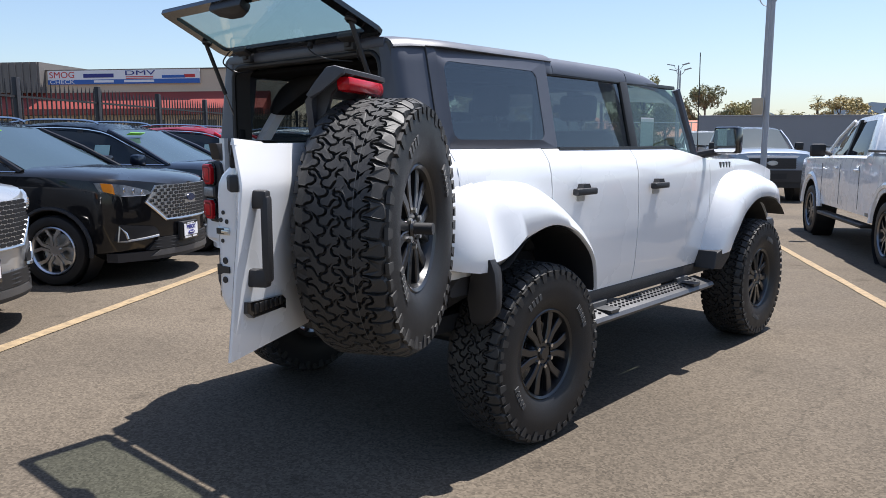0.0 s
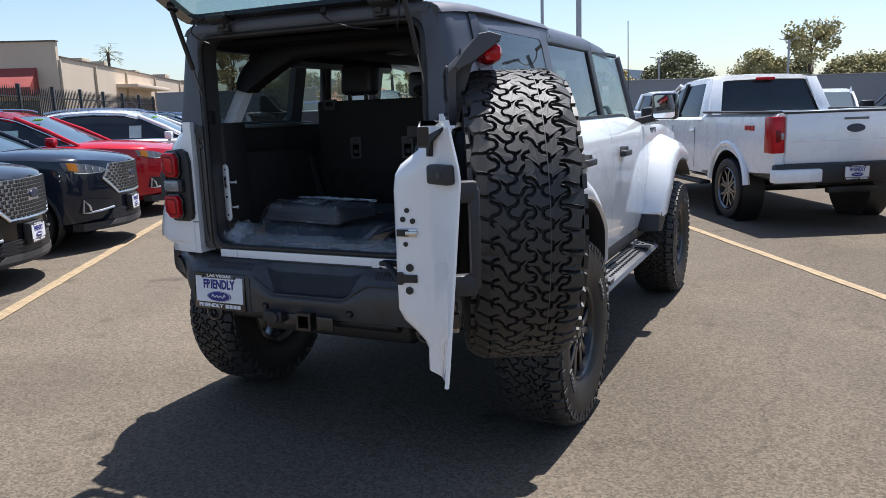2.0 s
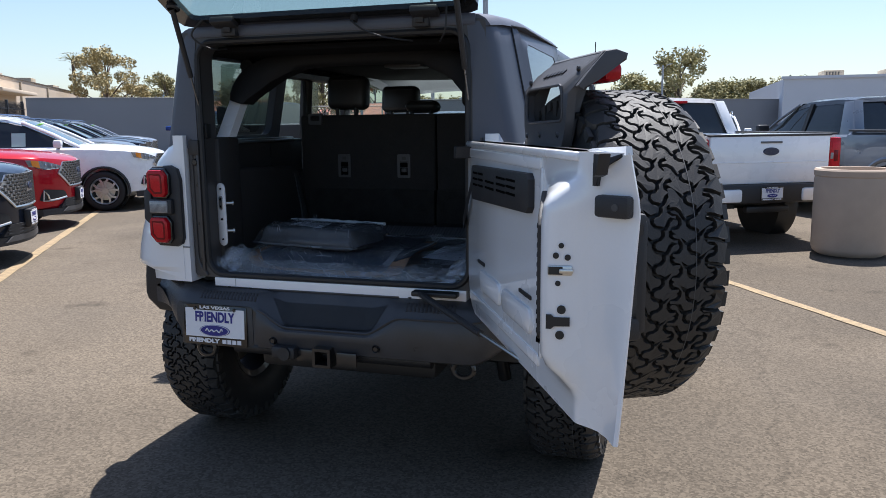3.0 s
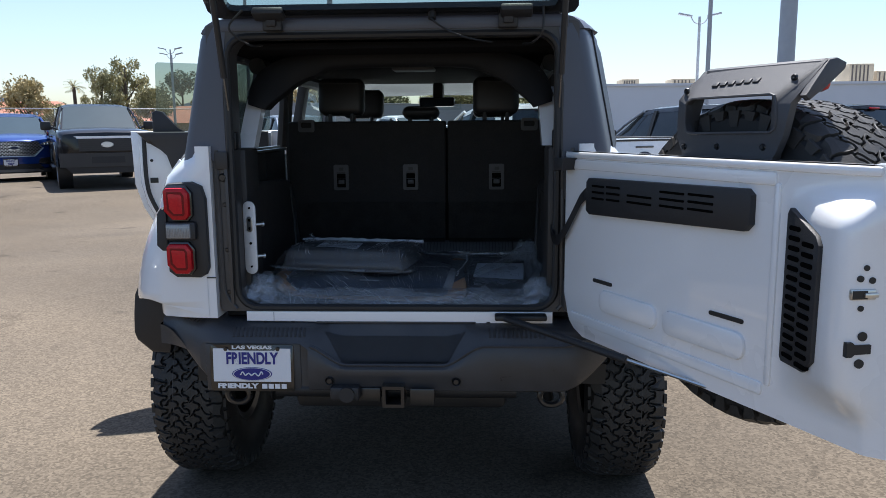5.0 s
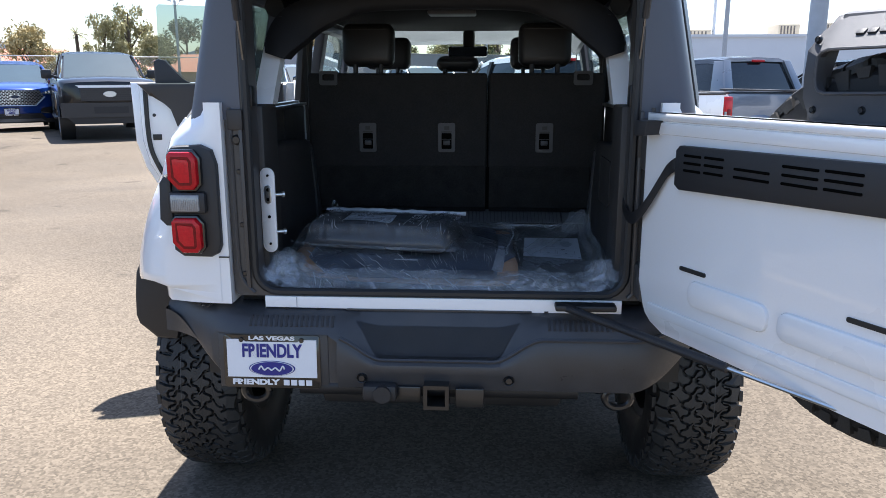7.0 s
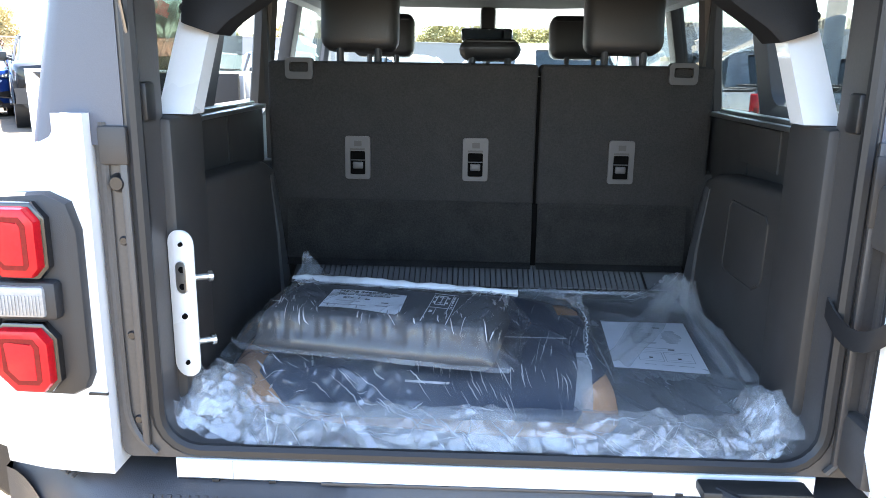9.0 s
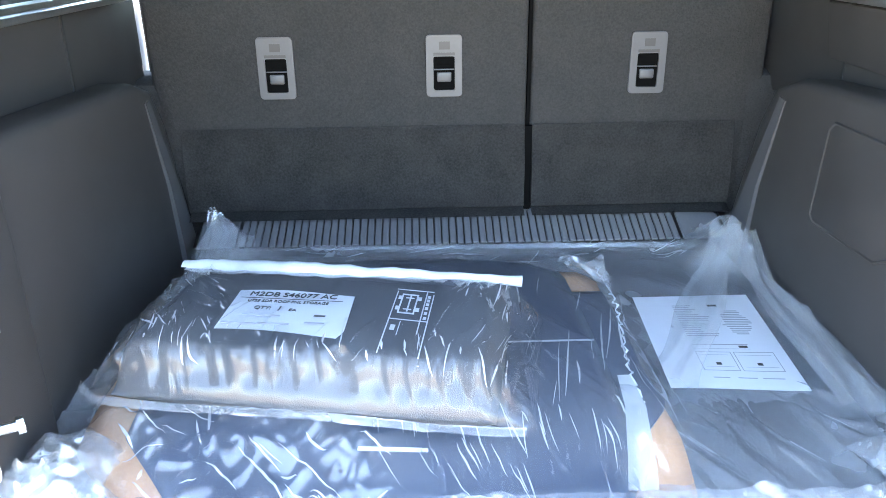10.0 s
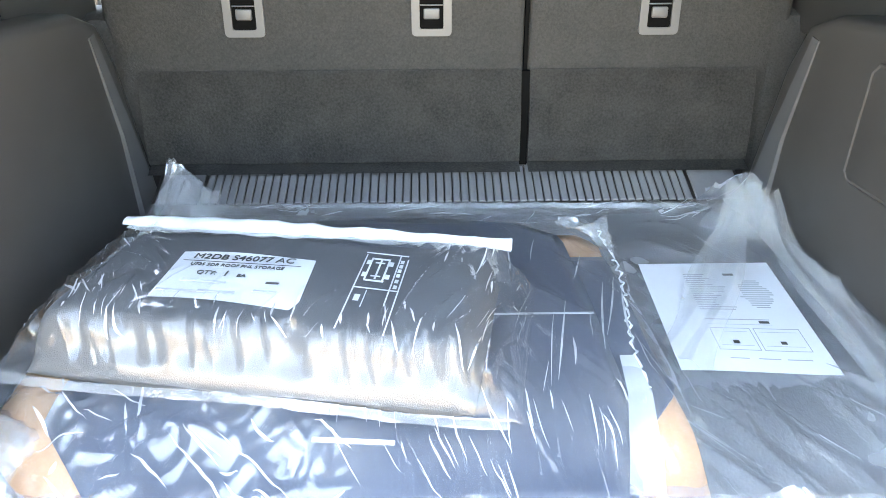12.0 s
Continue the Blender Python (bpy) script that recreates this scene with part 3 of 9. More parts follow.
for s in (1, -1):
    bm = frame_ring(B(), rrect(-0.548, 0.355, 1.492, 1.956, 0.004), rrect(-0.475, 0.255, 1.535, 1.895, 0.045), "x", 0.857, 0.815)
    part("quarter_window_frame", shear(bm, s), TOP, suv, "dark grey hardtop side")
    bm = prism(B(), rrect(-0.476, 0.256, 1.534, 1.896, 0.045), "x", 0.851, 0.8545)
    part("side_filler", shear(box(B(), 0.80, 0.8555, 0.350, 0.418, 1.890, 1.9555, 0.003), s), TOP, suv)
    gl = part("quarter_window", shear(bm, s), DARKGLASS, suv, "dark tinted side glass")
    bm = prism(B(), [(0.372, 1.492), (1.185, 1.492), (1.165, 1.89), (0.372, 1.89)], "x", 0.835, 0.839)
    if s > 0:
        part("rear_door_window", shear(bm, s), DARKGLASS, rd, "dark tinted door glass")
    else:
        bm.free()
    bm = prism(B(), [(1.262, 1.485), (2.06, 1.40), (2.035, 1.50), (1.93, 1.85), (1.90, 1.885), (1.245, 1.89)], "x", 0.835, 0.839)
    part("front_door_window", shear(bm, s), CABGLASS, suv, "clear green-tinted door glass")
    part("door_pillar", shear(prism(B(), [(1.18, 1.485), (1.27, 1.485), (1.25, 1.895), (1.16, 1.895)], "x", 0.80, 0.852, 0.006), s), PLASTIC, suv)
    part("windscreen_pillar", tube(B(), [(s * 0.845, 2.12, 1.40), (s * 0.80, 2.06, 1.62), (s * 0.745, 1.985, 1.885)], 0.032, 8), TOP, suv)
    part("window_seal", shear(prism(B(), [(0.36, 1.483), (1.7, 1.483), (2.1, 1.395), (2.1, 1.408), (1.7, 1.497), (0.36, 1.497)], "x", 0.835, 0.868), s), SEAL, suv)
    part("roof_rail", shear(box(B(), 0.79, 0.848, 0.36, 1.93, 1.882, 1.905, 0.004), s), SEAL, suv)
    # rear corner pillar, hardtop part
    rings = []
    for z in (1.492, 1.60, 1.75, 1.88, 1.925, 1.945, 1.962):
        k = (z - 1.49) * 0.205 + max(0, z - 1.925) * 0.35
        xo, xi = 0.857 - k, 0.612 - max(0, z - 1.75) * 0.1
        rings.append([(s * x, y, z) for x, y in ((xo - bend_in(-0.50) - 0.004, -0.50), (xo - 0.036, -0.545), (xo - 0.052, -0.60), (xo - 0.066, -0.65), (xo - 0.078, -0.680), (xo - 0.094, -0.697), (xo - 0.115, -0.704), (xi, -0.705), (xi, -0.62), (xo - 0.11, -0.50))])
    part("corner_pillar", loft(B(), rings), TOP, suv, "dark grey rear corner pillar", angle=32)
    part("corner_seam", tube(B(), [(s * (0.857 - (z - 1.49) * 0.205 - 0.034), -0.546, z) for z in (1.495, 1.6, 1.75, 1.88, 1.925, 1.955)], 0.0038, 6), SEAL, suv)
    part("roof_seam", tube(B(), [(s * lerp_table([(-0.55, 0.726), (-0.45, 0.762), (0.4, 0.763)], y), y, 1.957) for y in (-0.545, -0.50, -0.45, 0.0, 0.41)], 0.003, 6), SEAL, suv)
    # white corner below it
    rings = []
    for z in (0.905, 1.0, 1.1, 1.25, 1.36, 1.43, 1.47, 1.505, 1.545):
        xo = side_x(min(z, 1.49)) - max(0, z - 1.49) * 0.9
        xc = lerp_table([(1.30, 0.905), (1.40, 0.872), (1.445, 0.853), (1.49, 0.796), (1.52, 0.772), (1.545, 0.762)], z) if z > 1.30 else xo - 0.02
        rings.append([(s * x, y, z) for x, y in ((xo, -0.52), (min(xo, xc + 0.022), -0.60), (xc, -0.65), (xc - 0.03, -0.695), (min(xc - 0.07, 0.80), -0.718), (0.72, -0.728), (0.668, -0.73), (0.668, -0.62), (xc - 0.05, -0.60))])
    part("rear_corner", loft(B(), rings), WHITE, suv, "white rear body corner", angle=45)

    # flare carried round the corner above the bumper
    rings = []
    for z in (1.345, 1.327, 1.305, 1.285, 1.24, 1.19, 1.12, 1.05, 1.0, 0.97, 0.94, 0.91):
        x = lerp_table([(0.91, 1.060), (0.94, 1.066), (0.98, 1.070), (1.06, 1.058), (1.164, 1.028), (1.24, 0.995), (1.285, 0.972), (1.327, 0.940), (1.345, 0.918)], z)
        rings.append([(s * a, y, z) for a, y in ((0.70, -0.7315), (x - 0.20, -0.7335), (x - 0.145, -0.716), (x - 0.092, -0.676), (x - 0.048, -0.615), (x - 0.016, -0.54), (x, -0.45), (0.80, -0.45))])
    # its lower edge climbs towards the outside
    rings = [[(x, y, max(z, lerp_table([(0.66, 0.905), (0.80, 0.934), (0.865, 0.957), (0.92, 0.972), (0.96, 0.972), (1.0, 0.960), (1.05, 0.942)], abs(x)))) for x, y, z in ring] for ring in rings]
    part("flare_corner", loft(B(), rings), WHITE, suv, "white flare end at the rear corner", angle=80)

# rear opening: dark jamb, seal, header, white sill
bm = frame_ring(B(), rrect(-0.664, 0.664, 0.926, 1.972, 0.02), rrect(-0.588, 0.588, 0.945, 1.926, 0.07), "y", -0.702, -0.60)
part("jamb", bm, JAMB, suv, "dark painted tailgate jamb")
inner = rrect(-0.594, 0.594, 0.940, 1.932, 0.075)
bm = tube(B(), [(u, -0.70, v) for u, v in inner + inner[:2]], 0.013, 8)
part("door_seal", bm, SEAL, suv, "black rubber door seal")
part("header", prism(B(), [(-0.706, 1.990), (-0.712, 1.965), (-0.707, 1.950), (-0.60, 1.950), (-0.60, 1.985)], "x", -0.625, 0.625, 0.004), TOP, suv)
sill = part("sill", prism(B(), [(-0.566, 0.886), (0.462, 0.886), (0.476, 0.868), (0.585, 0.868), (0.585, 0.926), (-0.566, 0.926)], "y", -0.708, -0.62, 0.004), WHITE, suv, "white load sill")
for i in range(9):
    part("clip_slot", box(B(), -0.50 + 0.105 * i, -0.487 + 0.105 * i, -0.711, -0.700, 0.884, 0.8885), SEAL, sill)
part("sill_joint", box(B(), -0.462, -0.460, -0.7095, -0.70, 0.890, 0.924), GREYINK, sill)

# ---- wheels of the vehicle ----
def tread(R, W, pitches, shoulder):
    """Interlocking hooked all-terrain tread blocks round a tyre about the x axis."""
    bm = B()
    rnd = random.Random(3)
    arc = 2 * math.pi * R / pitches
    edges = [-0.152, -0.090, -0.045, 0.0, 0.045, 0.090, 0.152]
    stagger = [0.0, 0.45, 0.05, 0.60, 0.15, 0.62]

    phase = (0.0, 0.0, 0.35, 0.80, 0.25, 0.65, 0.0)

    def bends(k, a0, a1):
        """Where the groove turns between a0 and a1."""
        if k in (0, 6):
            return [a0 + (a1 - a0) * 0.5]
        out = [n + b - phase[k] for n in range(int(a0) - 2, int(a1) + 3) for b in (0.0, 0.40, 0.50, 0.90)]
        return [a for a in sorted(out) if a0 + 0.04 < a < a1 - 0.04]

    def wall(k, a):
        """The groove between two columns, at a pitches round the tyre."""
        if k in (0, 6):
            return edges[k] + (0.012 if int(math.floor(a + 0.2)) % 2 else 0.0) * (1 if k == 0 else -1)
        ph = (a + phase[k] + 1e-6) % 1.0
        return edges[k] + 0.0125 * (-1 if ph < 0.40 else 1 if 0.5 <= ph < 0.9 else (ph - 0.45) / 0.05 if ph < 0.5 else (0.95 - ph) / 0.05)

    def zig(c, j, f):
        """The groove between two blocks of column c, at the share f of its width."""
        d = (0.05, 0.26, -0.22, 0.24, -0.20, 0.05)[c]
        return j + stagger[c] + (-d if f < 0.34 else d if f > 0.66 else d * (f - 0.5) / 0.16) + 0.10 * math.sin(12.9 * (j % pitches) + 5 * c)

    for c in range(6):
        for j in range(pitches):
            pts = []
            for f in (0.0, 0.34, 0.66, 1.0):
                a = zig(c, j, f)
                pts.append((a, wall(c, a) + (wall(c + 1, a) - wall(c, a)) * f))
            a0, a1 = zig(c, j, 1.0), zig(c, j + 1, 1.0)
            pts += [(a, wall(c + 1, a)) for a in bends(c + 1, a0, a1)]
            for f in (1.0, 0.66, 0.34, 0.0):
                a = zig(c, j + 1, f)
                pts.append((a, wall(c, a) + (wall(c + 1, a) - wall(c, a)) * f))
            a0, a1 = zig(c, j, 0.0), zig(c, j + 1, 0.0)
            pts += [(a, wall(c, a)) for a in reversed(bends(c, a0, a1))]
            flat = [Vector((a * arc, w)) for a, w in pts]
            # worn, rounded block corners
            flat = [q for i, p in enumerate(flat) for q in (flat[i - 1].lerp(p, 0.72), p.lerp(flat[(i + 1) % len(flat)], 0.28))]
            n = len(flat)
            lo, hi = [], []
            for i, p in enumerate(flat):
                e0, e1 = p - flat[i - 1], flat[(i + 1) % n] - p
                nr = Vector((e0.y + e1.y, -e0.x - e1.x))
                nr = nr.normalized() if nr.length > 1e-6 else Vector((0, 0))
                for lst, g, lift in ((lo, 0.0026, -0.018), (hi, 0.0054, 0.0)):
                    q = p + nr * g
                    r = R - max(0, abs(q.y) - 0.105) ** 1.3 * shoulder * 2.2 + lift + rnd.uniform(-0.0005, 0.0005)
                    th = q.x / R
                    lst.append(bm.verts.new((q.y * W / 0.315, r * math.cos(th), r * math.sin(th))))
            bm.faces.new(hi)
            for i in range(n):
                bm.faces.new((lo[i], lo[(i + 1) % n], hi[(i + 1) % n], hi[i]))
    # side biters
    for side in (1, -1):
        for i in range(pitches):
            for a0, a1, r0, r1 in ((0.10, 0.80, R - 0.075 if i % 2 else R - 0.055, R - 0.030),):
                ring = []
                for a, r in ((a0, r1), (a1, r1), (a1 - 0.08, r0), (a0 + 0.12, r0)):
                    th = 2 * math.pi * (i + a + (0 if side > 0 else 0.5)) / pitches
                    ring.append((r * math.cos(th), r * math.sin(th)))
                x0, x1 = side * (W / 2 - 0.014), side * (W / 2 - 0.001)
                lo = [bm.verts.new((x0, *p)) for p in ring]
                hi = [bm.verts.new((x1, *p)) for p in ring]
                bm.faces.new(hi)
                for j in range(4):
                    bm.faces.new((lo[j], lo[(j + 1) % 4], hi[(j + 1) % 4], hi[j]))
    return bm


R, W = 0.462, 0.325
LETTER = mat("raised_white_letters", (0.07, 0.07, 0.07), 0.6, vary=0.3)


def carcass():
    h = W / 2
    prof = [(0.222, -h + 0.045), (0.245, -h + 0.022), (0.30, -h + 0.004), (0.36, -h), (0.41, -h + 0.006), (0.436, -h + 0.026), (0.445, -h + 0.05), (0.446, -0.06), (0.446, 0.06)]
    prof += [(r, -x) for r, x in reversed(prof[:-2])]
    return lathe(B(), prof, 72, close=True)


def rim_face(s=1):
    """Six-pair spoke alloy, its outer face towards +x."""
    bm = lathe(B(), [(0.232, 0.118), (0.236, 0.128), (0.228, 0.134), (0.216, 0.126), (0.205, 0.09), (0.195, 0.02), (0.20, -0.12), (0.23, -0.13), (0.235, -0.12), (0.21, -0.11), (0.212, 0.1)], 60, close=True)
    lathe(bm, [(0.001, 0.105), (0.055, 0.105), (0.062, 0.10), (0.075, 0.085), (0.085, 0.05), (0.001, 0.05)], 36)
    for i in range(6):
        t = pose(0, 0, 0, 60 * i, 0, 0)
        for d in (-1, 1):
            pts = [(0.058, d * 0.002), (0.060, d * 0.030), (0.12, d * 0.040), (0.206, d * 0.078), (0.214, d * 0.034), (0.15, d * 0.012), (0.115, d * 0.002)]
            prism(bm, [(a, b) for a, b in pts] if d > 0 else [(a, b) for a, b in pts][::-1], "x", 0.082, 0.112, 0.004, t, 1)
    return bm


def build_wheel(parent, m):
    ty = part("tyre", carcass(), RUBBER, parent, "black all-terrain tyre", angle=30)
    ty.matrix_local = m
    part("tread", tread(R, W, 48, 0.62), TREAD, ty, "chunky interlocking tread blocks", smooth=False)
    bm = B()
    arcs = [(0.052, (R + 0.0012) * math.cos(radians(a)), (R + 0.0012) * math.sin(radians(a))) for a in range(0, 361, 3)]
    part("chalk_line", loft(bm, [[p, (p[0] + 0.0022, p[1], p[2])] for p in arcs], caps=False, closed=False), LETTER, ty, "thin pale marking line")
    rim = part("rim", rim_face(), RIMBLACK, ty, "black multi-spoke alloy rim", angle=35)
    part("brake_disc", lathe(B(), [(0.05, 0.0), (0.17, 0.0), (0.17, 0.02), (0.05, 0.02)], 32, close=True), STEEL, ty)
    for i in range(6):
        a = radians(60 * i + 30)
        part("lug_nut", cyl(B(), (0.10, 0.065 * math.cos(a), 0.065 * math.sin(a)), (0.122, 0.065 * math.cos(a), 0.065 * math.sin(a)), 0.011, 6), STEEL, rim, "bright lug nut")
    part("centre_cap", lathe(B(), [(0.0005, 0.118), (0.03, 0.118), (0.036, 0.108)], 24), RIMBLACK, ty)
    # plain bars in place of the raised sidewall writing
    for a0, n, r in ((200, 5, 0.315), (20, 5, 0.315), (110, 4, 0.335)):
        for i in range(n):
            part("sidewall_bar", prism(B(), [(r - 0.016, -0.010), (r + 0.016, -0.010), (r + 0.016, 0.010), (r - 0.016, 0.010)], "x", W / 2 - 0.006, W / 2 + 0.002, 0, pose(0, 0, 0, a0 + i * 5.2, 0, 0)), LETTER, ty)
    return ty


def wheel_copy(src, parent, m):
    c = copy_thing(src, m)
    c.parent = parent
    return c


w_rr = build_wheel(suv, pose(0.925, 0, 0.46))
wheel_copy(w_rr, suv, pose(0.925, 2.95, 0.46, 40))
wheel_copy(w_rr, suv, pose(-0.925, 0, 0.46, 15, 0, 180))
wheel_copy(w_rr, suv, pose(-0.925, 2.95, 0.46, 70, 0, 180))

# ---- open tailgate with the spare wheel, and the raised rear window ----
DX = Vector((0.460, -0.888, 0)).normalized()
DOOR = Matrix.Translation((0.604, -0.768, 0)) @ Matrix(((DX.x, -DX.y, 0, 0), (DX.y, DX.x, 0, 0), (0, 0, 1, 0), (0, 0, 0, 1)))
# door space: x from hinge to latch, y to the outside, z up
# one pressed shell: flat inner face, the raised latch housing with its steep flank, a sloping edge strip and a skin that leans in above and below
PROFILE = ((0.94, 0, 0), (0.97, 0, 0), (1.02, -0.020, 0), (1.07, -0.040, 0), (1.12, -0.060, 0), (1.145, -0.070, 0), (1.165, -0.075, 0), (1.185, -0.073, 0), (1.198, -0.064, 0), (1.206, -0.048, 0.002),
           (1.213, -0.028, 0.005), (1.220, -0.010, 0.010), (1.228, 0.008, 0.015), (1.240, 0.020, 0.022), (1.26, 0.032, 0.032))
RISE = [(0.945, 0.0), (0.965, 0.12), (0.99, 0.42), (1.02, 0.82), (1.05, 1.0), (1.36, 1.0), (1.40, 0.93), (1.425, 0.72), (1.445, 0.38), (1.46, 0.12), (1.475, 0.0)]
SKIN = [(0.875, 0.046), (0.93, 0.052), (1.15, 0.072), (1.39, 0.093), (1.42, 0.090), (1.53, 0.068)]
EDGE = [(0.875, 1.352), (1.15, 1.342), (1.40, 1.330), (1.53, 1.325)]
rings = []
for z in (0.885, 0.905, 0.925, 0.945, 0.965, 0.99, 1.02, 1.05, 1.15, 1.25, 1.36, 1.385, 1.40, 1.425, 1.445, 1.46, 1.475, 1.50, 1.52):
    g, yo, ue = lerp_table(RISE, z), lerp_table(SKIN, z), lerp_table(EDGE, z)
    u0 = lerp_table([(0.885, 0.13), (0.905, 0.08), (0.93, 0.05), (1.02, 0.02)], z)
    ring = [(u0, 0.004), (u0 + 0.012, 0.0), (0.5, 0.0)] + [(u, y0 + (y1 - y0) * g) for u, y1, y0 in PROFILE]
    ring += [(1.30, (0.032 + yo - 0.012) / 2 + 0.004), (ue - 0.006, yo - 0.012), (ue, yo - 0.006), (ue - 0.004, yo - 0.001), (ue - 0.02, yo), (0.9, yo + 0.004), (0.4, yo + 0.004), (u0 + 0.012, yo), (u0, yo - 0.008)]
    rings.append([(u, y, z) for u, y in ring])
tg = part("tailgate", loft(B(), rings), WHITE, suv, "white side-hinged tailgate, swung open", angle=40)
tg.matrix_local = DOOR
part("top_horn", loft(B(), [[(1.14, 0.03, 1.515), (1.14, 0.071, 1.515), (1.325, 0.071, 1.515), (1.322, 0.056, 1.515)], [(1.16, 0.045, 1.525), (1.16, 0.068, 1.525), (1.324, 0.068, 1.534), (1.318, 0.058, 1.534)]]), WHITE, tg)
spare = wheel_copy(w_rr, tg, Matrix.Translation((0.66, 0.285, 1.215)) @ Matrix.Rotation(radians(90), 4, "Z"))
part("wheel_carrier", box(cyl(B(), (0.66, 0.10, 1.215), (0.66, 0.26, 1.215), 0.13, 20), 0.52, 0.80, 0.10, 0.16, 1.0, 1.5, 0.02), PLASTIC, tg)
part("wheel_lock", cyl(B(), (0.66, 0.30, 1.215), (0.66, 0.47, 1.215), 0.022, 12), PLASTIC, tg)
# pressed recess lines on the inner panel
for a, b, zz in ((0.20, 0.30, 1.098), (0.73, 0.85, 1.105)):
    part("drain_slot", prism(B(), rrect(a, b, zz - 0.006, zz + 0.006, 0.005, 3), "y", -0.0035, 0.01), BLACKINK, tg)
for a, b in ((0.24, 0.52), (0.55, 0.86)):
    part("pressed_rib", prism(B(), rrect(a, b, 1.00, 1.075, 0.03, 4), "y", -0.010, 0.02, 0.008), WHITE, tg)
for a, b, z0, z1 in ((0.06, 0.93, 1.462, 1.495), (0.925, 0.945, 0.96, 1.47), (0.07, 0.92, 0.93, 0.965)):
    part("pressed_rib", prism(B(), rrect(a, b, z0, z1, 0.009, 3), "y", -0.005, 0.02, 0.004), WHITE, tg)
part("top_ledge", box(B(), 0.03, 1.20, -0.008, 0.06, 1.498, 1.520, 0.008), WHITE, tg)
# upper ventilation panel
vp = part("vent_panel", prism(B(), [(0.172, 1.33), (0.172, 1.425), (0.185, 1.438), (0.85, 1.450), (0.868, 1.435), (0.868, 1.36), (0.85, 1.342), (0.19, 1.318)], "y", -0.020, 0.01, 0.004), PLASTIC, tg, "black slotted vent panel")
for u0, u1, rows in ((0.208, 0.272, 3), (0.284, 0.352, 3), (0.388, 0.50, 2), (0.535, 0.635, 3), (0.650, 0.745, 3)):
    for r in range(rows):
        zz = 1.414 - r * 0.020 - (0.020 if rows == 2 else 0) + (u0 - 0.2) * 0.016
        part("slot", prism(B(), rrect(u0, u1, zz - 0.0034, zz + 0.0034, 0.003, 2), "y", -0.0222, -0.015), VOID, vp)
# slanted vent on the latch housing's near flank
VENT = pose(1.045, -0.033, 1.23, 0, 0, -21.8)
vv = part("latch_vent", prism(B(), [(-0.072, 0.170), (-0.062, 0.185), (0.058, 0.135), (0.072, 0.115), (0.070, -0.150), (0.035, -0.185), (-0.062, -0.188), (-0.072, -0.178)], "y", -0.008, 0.01, 0.004), PLASTIC, tg, "black louvred vent")
vv.matrix_local = VENT
for i in range(14):
    zz = 0.140 - i * 0.0235
    for a, b, n0 in ((-0.054, -0.006, 0), (0.006, 0.054, 1)):
        if not (n0 and i < 1):
            part("slot", prism(B(), rrect(a, b, zz - 0.0055 - n0 * 0.006, zz + 0.0055 - n0 * 0.006, 0.005, 2), "y", -0.0105, 0.0), VOID, vv)


# latch, bolts and bumpers on the steep flank
def on_latch(u, y, z):
    """A place on the flank, x along it and y into the door."""
    return pose(u, y, z, 0, 0, 70)


for u, y, z, r in ((1.2085, -0.042, 1.311, 0.008), (1.2045, -0.053, 1.288, 0.009), (1.213, -0.028, 1.284, 0.009), (1.206, -0.048, 1.224, 0.008), (1.2095, -0.040, 1.163, 0.013), (1.2085, -0.043, 1.103, 0.013)):
    part("bolt_hole", cyl(B(), (0, -0.003, 0), (0, 0.012, 0), r * 0.78, 14), BLACKINK, tg).matrix_local = on_latch(u, y, z)
part("latch", box(box(B(), -0.026, 0.030, -0.004, 0.012, -0.012, 0.012, 0.004), 0.0, 0.032, -0.010, 0.010, -0.006, 0.005, 0.003), STEEL, tg, "steel latch").matrix_local = on_latch(1.207, -0.046, 1.254)
part("latch_slot", box(B(), -0.024, 0.008, -0.006, 0.010, -0.009, 0.009), BLACKINK, tg).matrix_local = on_latch(1.207, -0.046, 1.254)
part("lower_latch", prism(B(), [(-0.026, 0.016), (-0.014, 0.017), (-0.008, 0.011), (0.028, 0.011), (0.028, -0.009), (-0.008, -0.010), (-0.014, -0.016), (-0.026, -0.016)], "y", -0.005, 0.012), BLACKINK, tg).matrix_local = on_latch(1.206, -0.048, 1.134)
stop = part("stop_buffer", box(B(), -0.042, 0.042, -0.022, 0.01, -0.024, 0.024, 0.008), PLASTIC, tg, "black rubber stop")
stop.matrix_local = pose(1.29, 0.05, 1.405, 0, 0, 35)
part("stop_screw", cyl(B(), (0.012, -0.024, 0.0), (0.012, -0.02, 0.0), 0.008, 12), GREYPLASTIC, stop)
part("edge_seal", prism(B(), [(-0.030, 0.022), (0.045, 0.045), (0.045, 0.036), (-0.012, 0.008), (-0.018, -0.028), (-0.030, -0.028)], "y", -0.008, 0.012, 0.003), PLASTIC, tg).matrix_local = pose(1.27, 0.035, 1.475, 0, 0, 35)
part("hinge_bracket", prism(B(), [(0.035, 1.50), (0.09, 1.50), (0.08, 1.46), (0.03, 1.455)], "y", -0.055, 0.01, 0.004), PLASTIC, tg)
part("edge_seal", prism(B(), [(1.30, 1.52), (1.333, 1.52), (1.318, 1.475), (1.30, 1.47)], "y", -0.008, 0.02, 0.004), PLASTIC, tg)
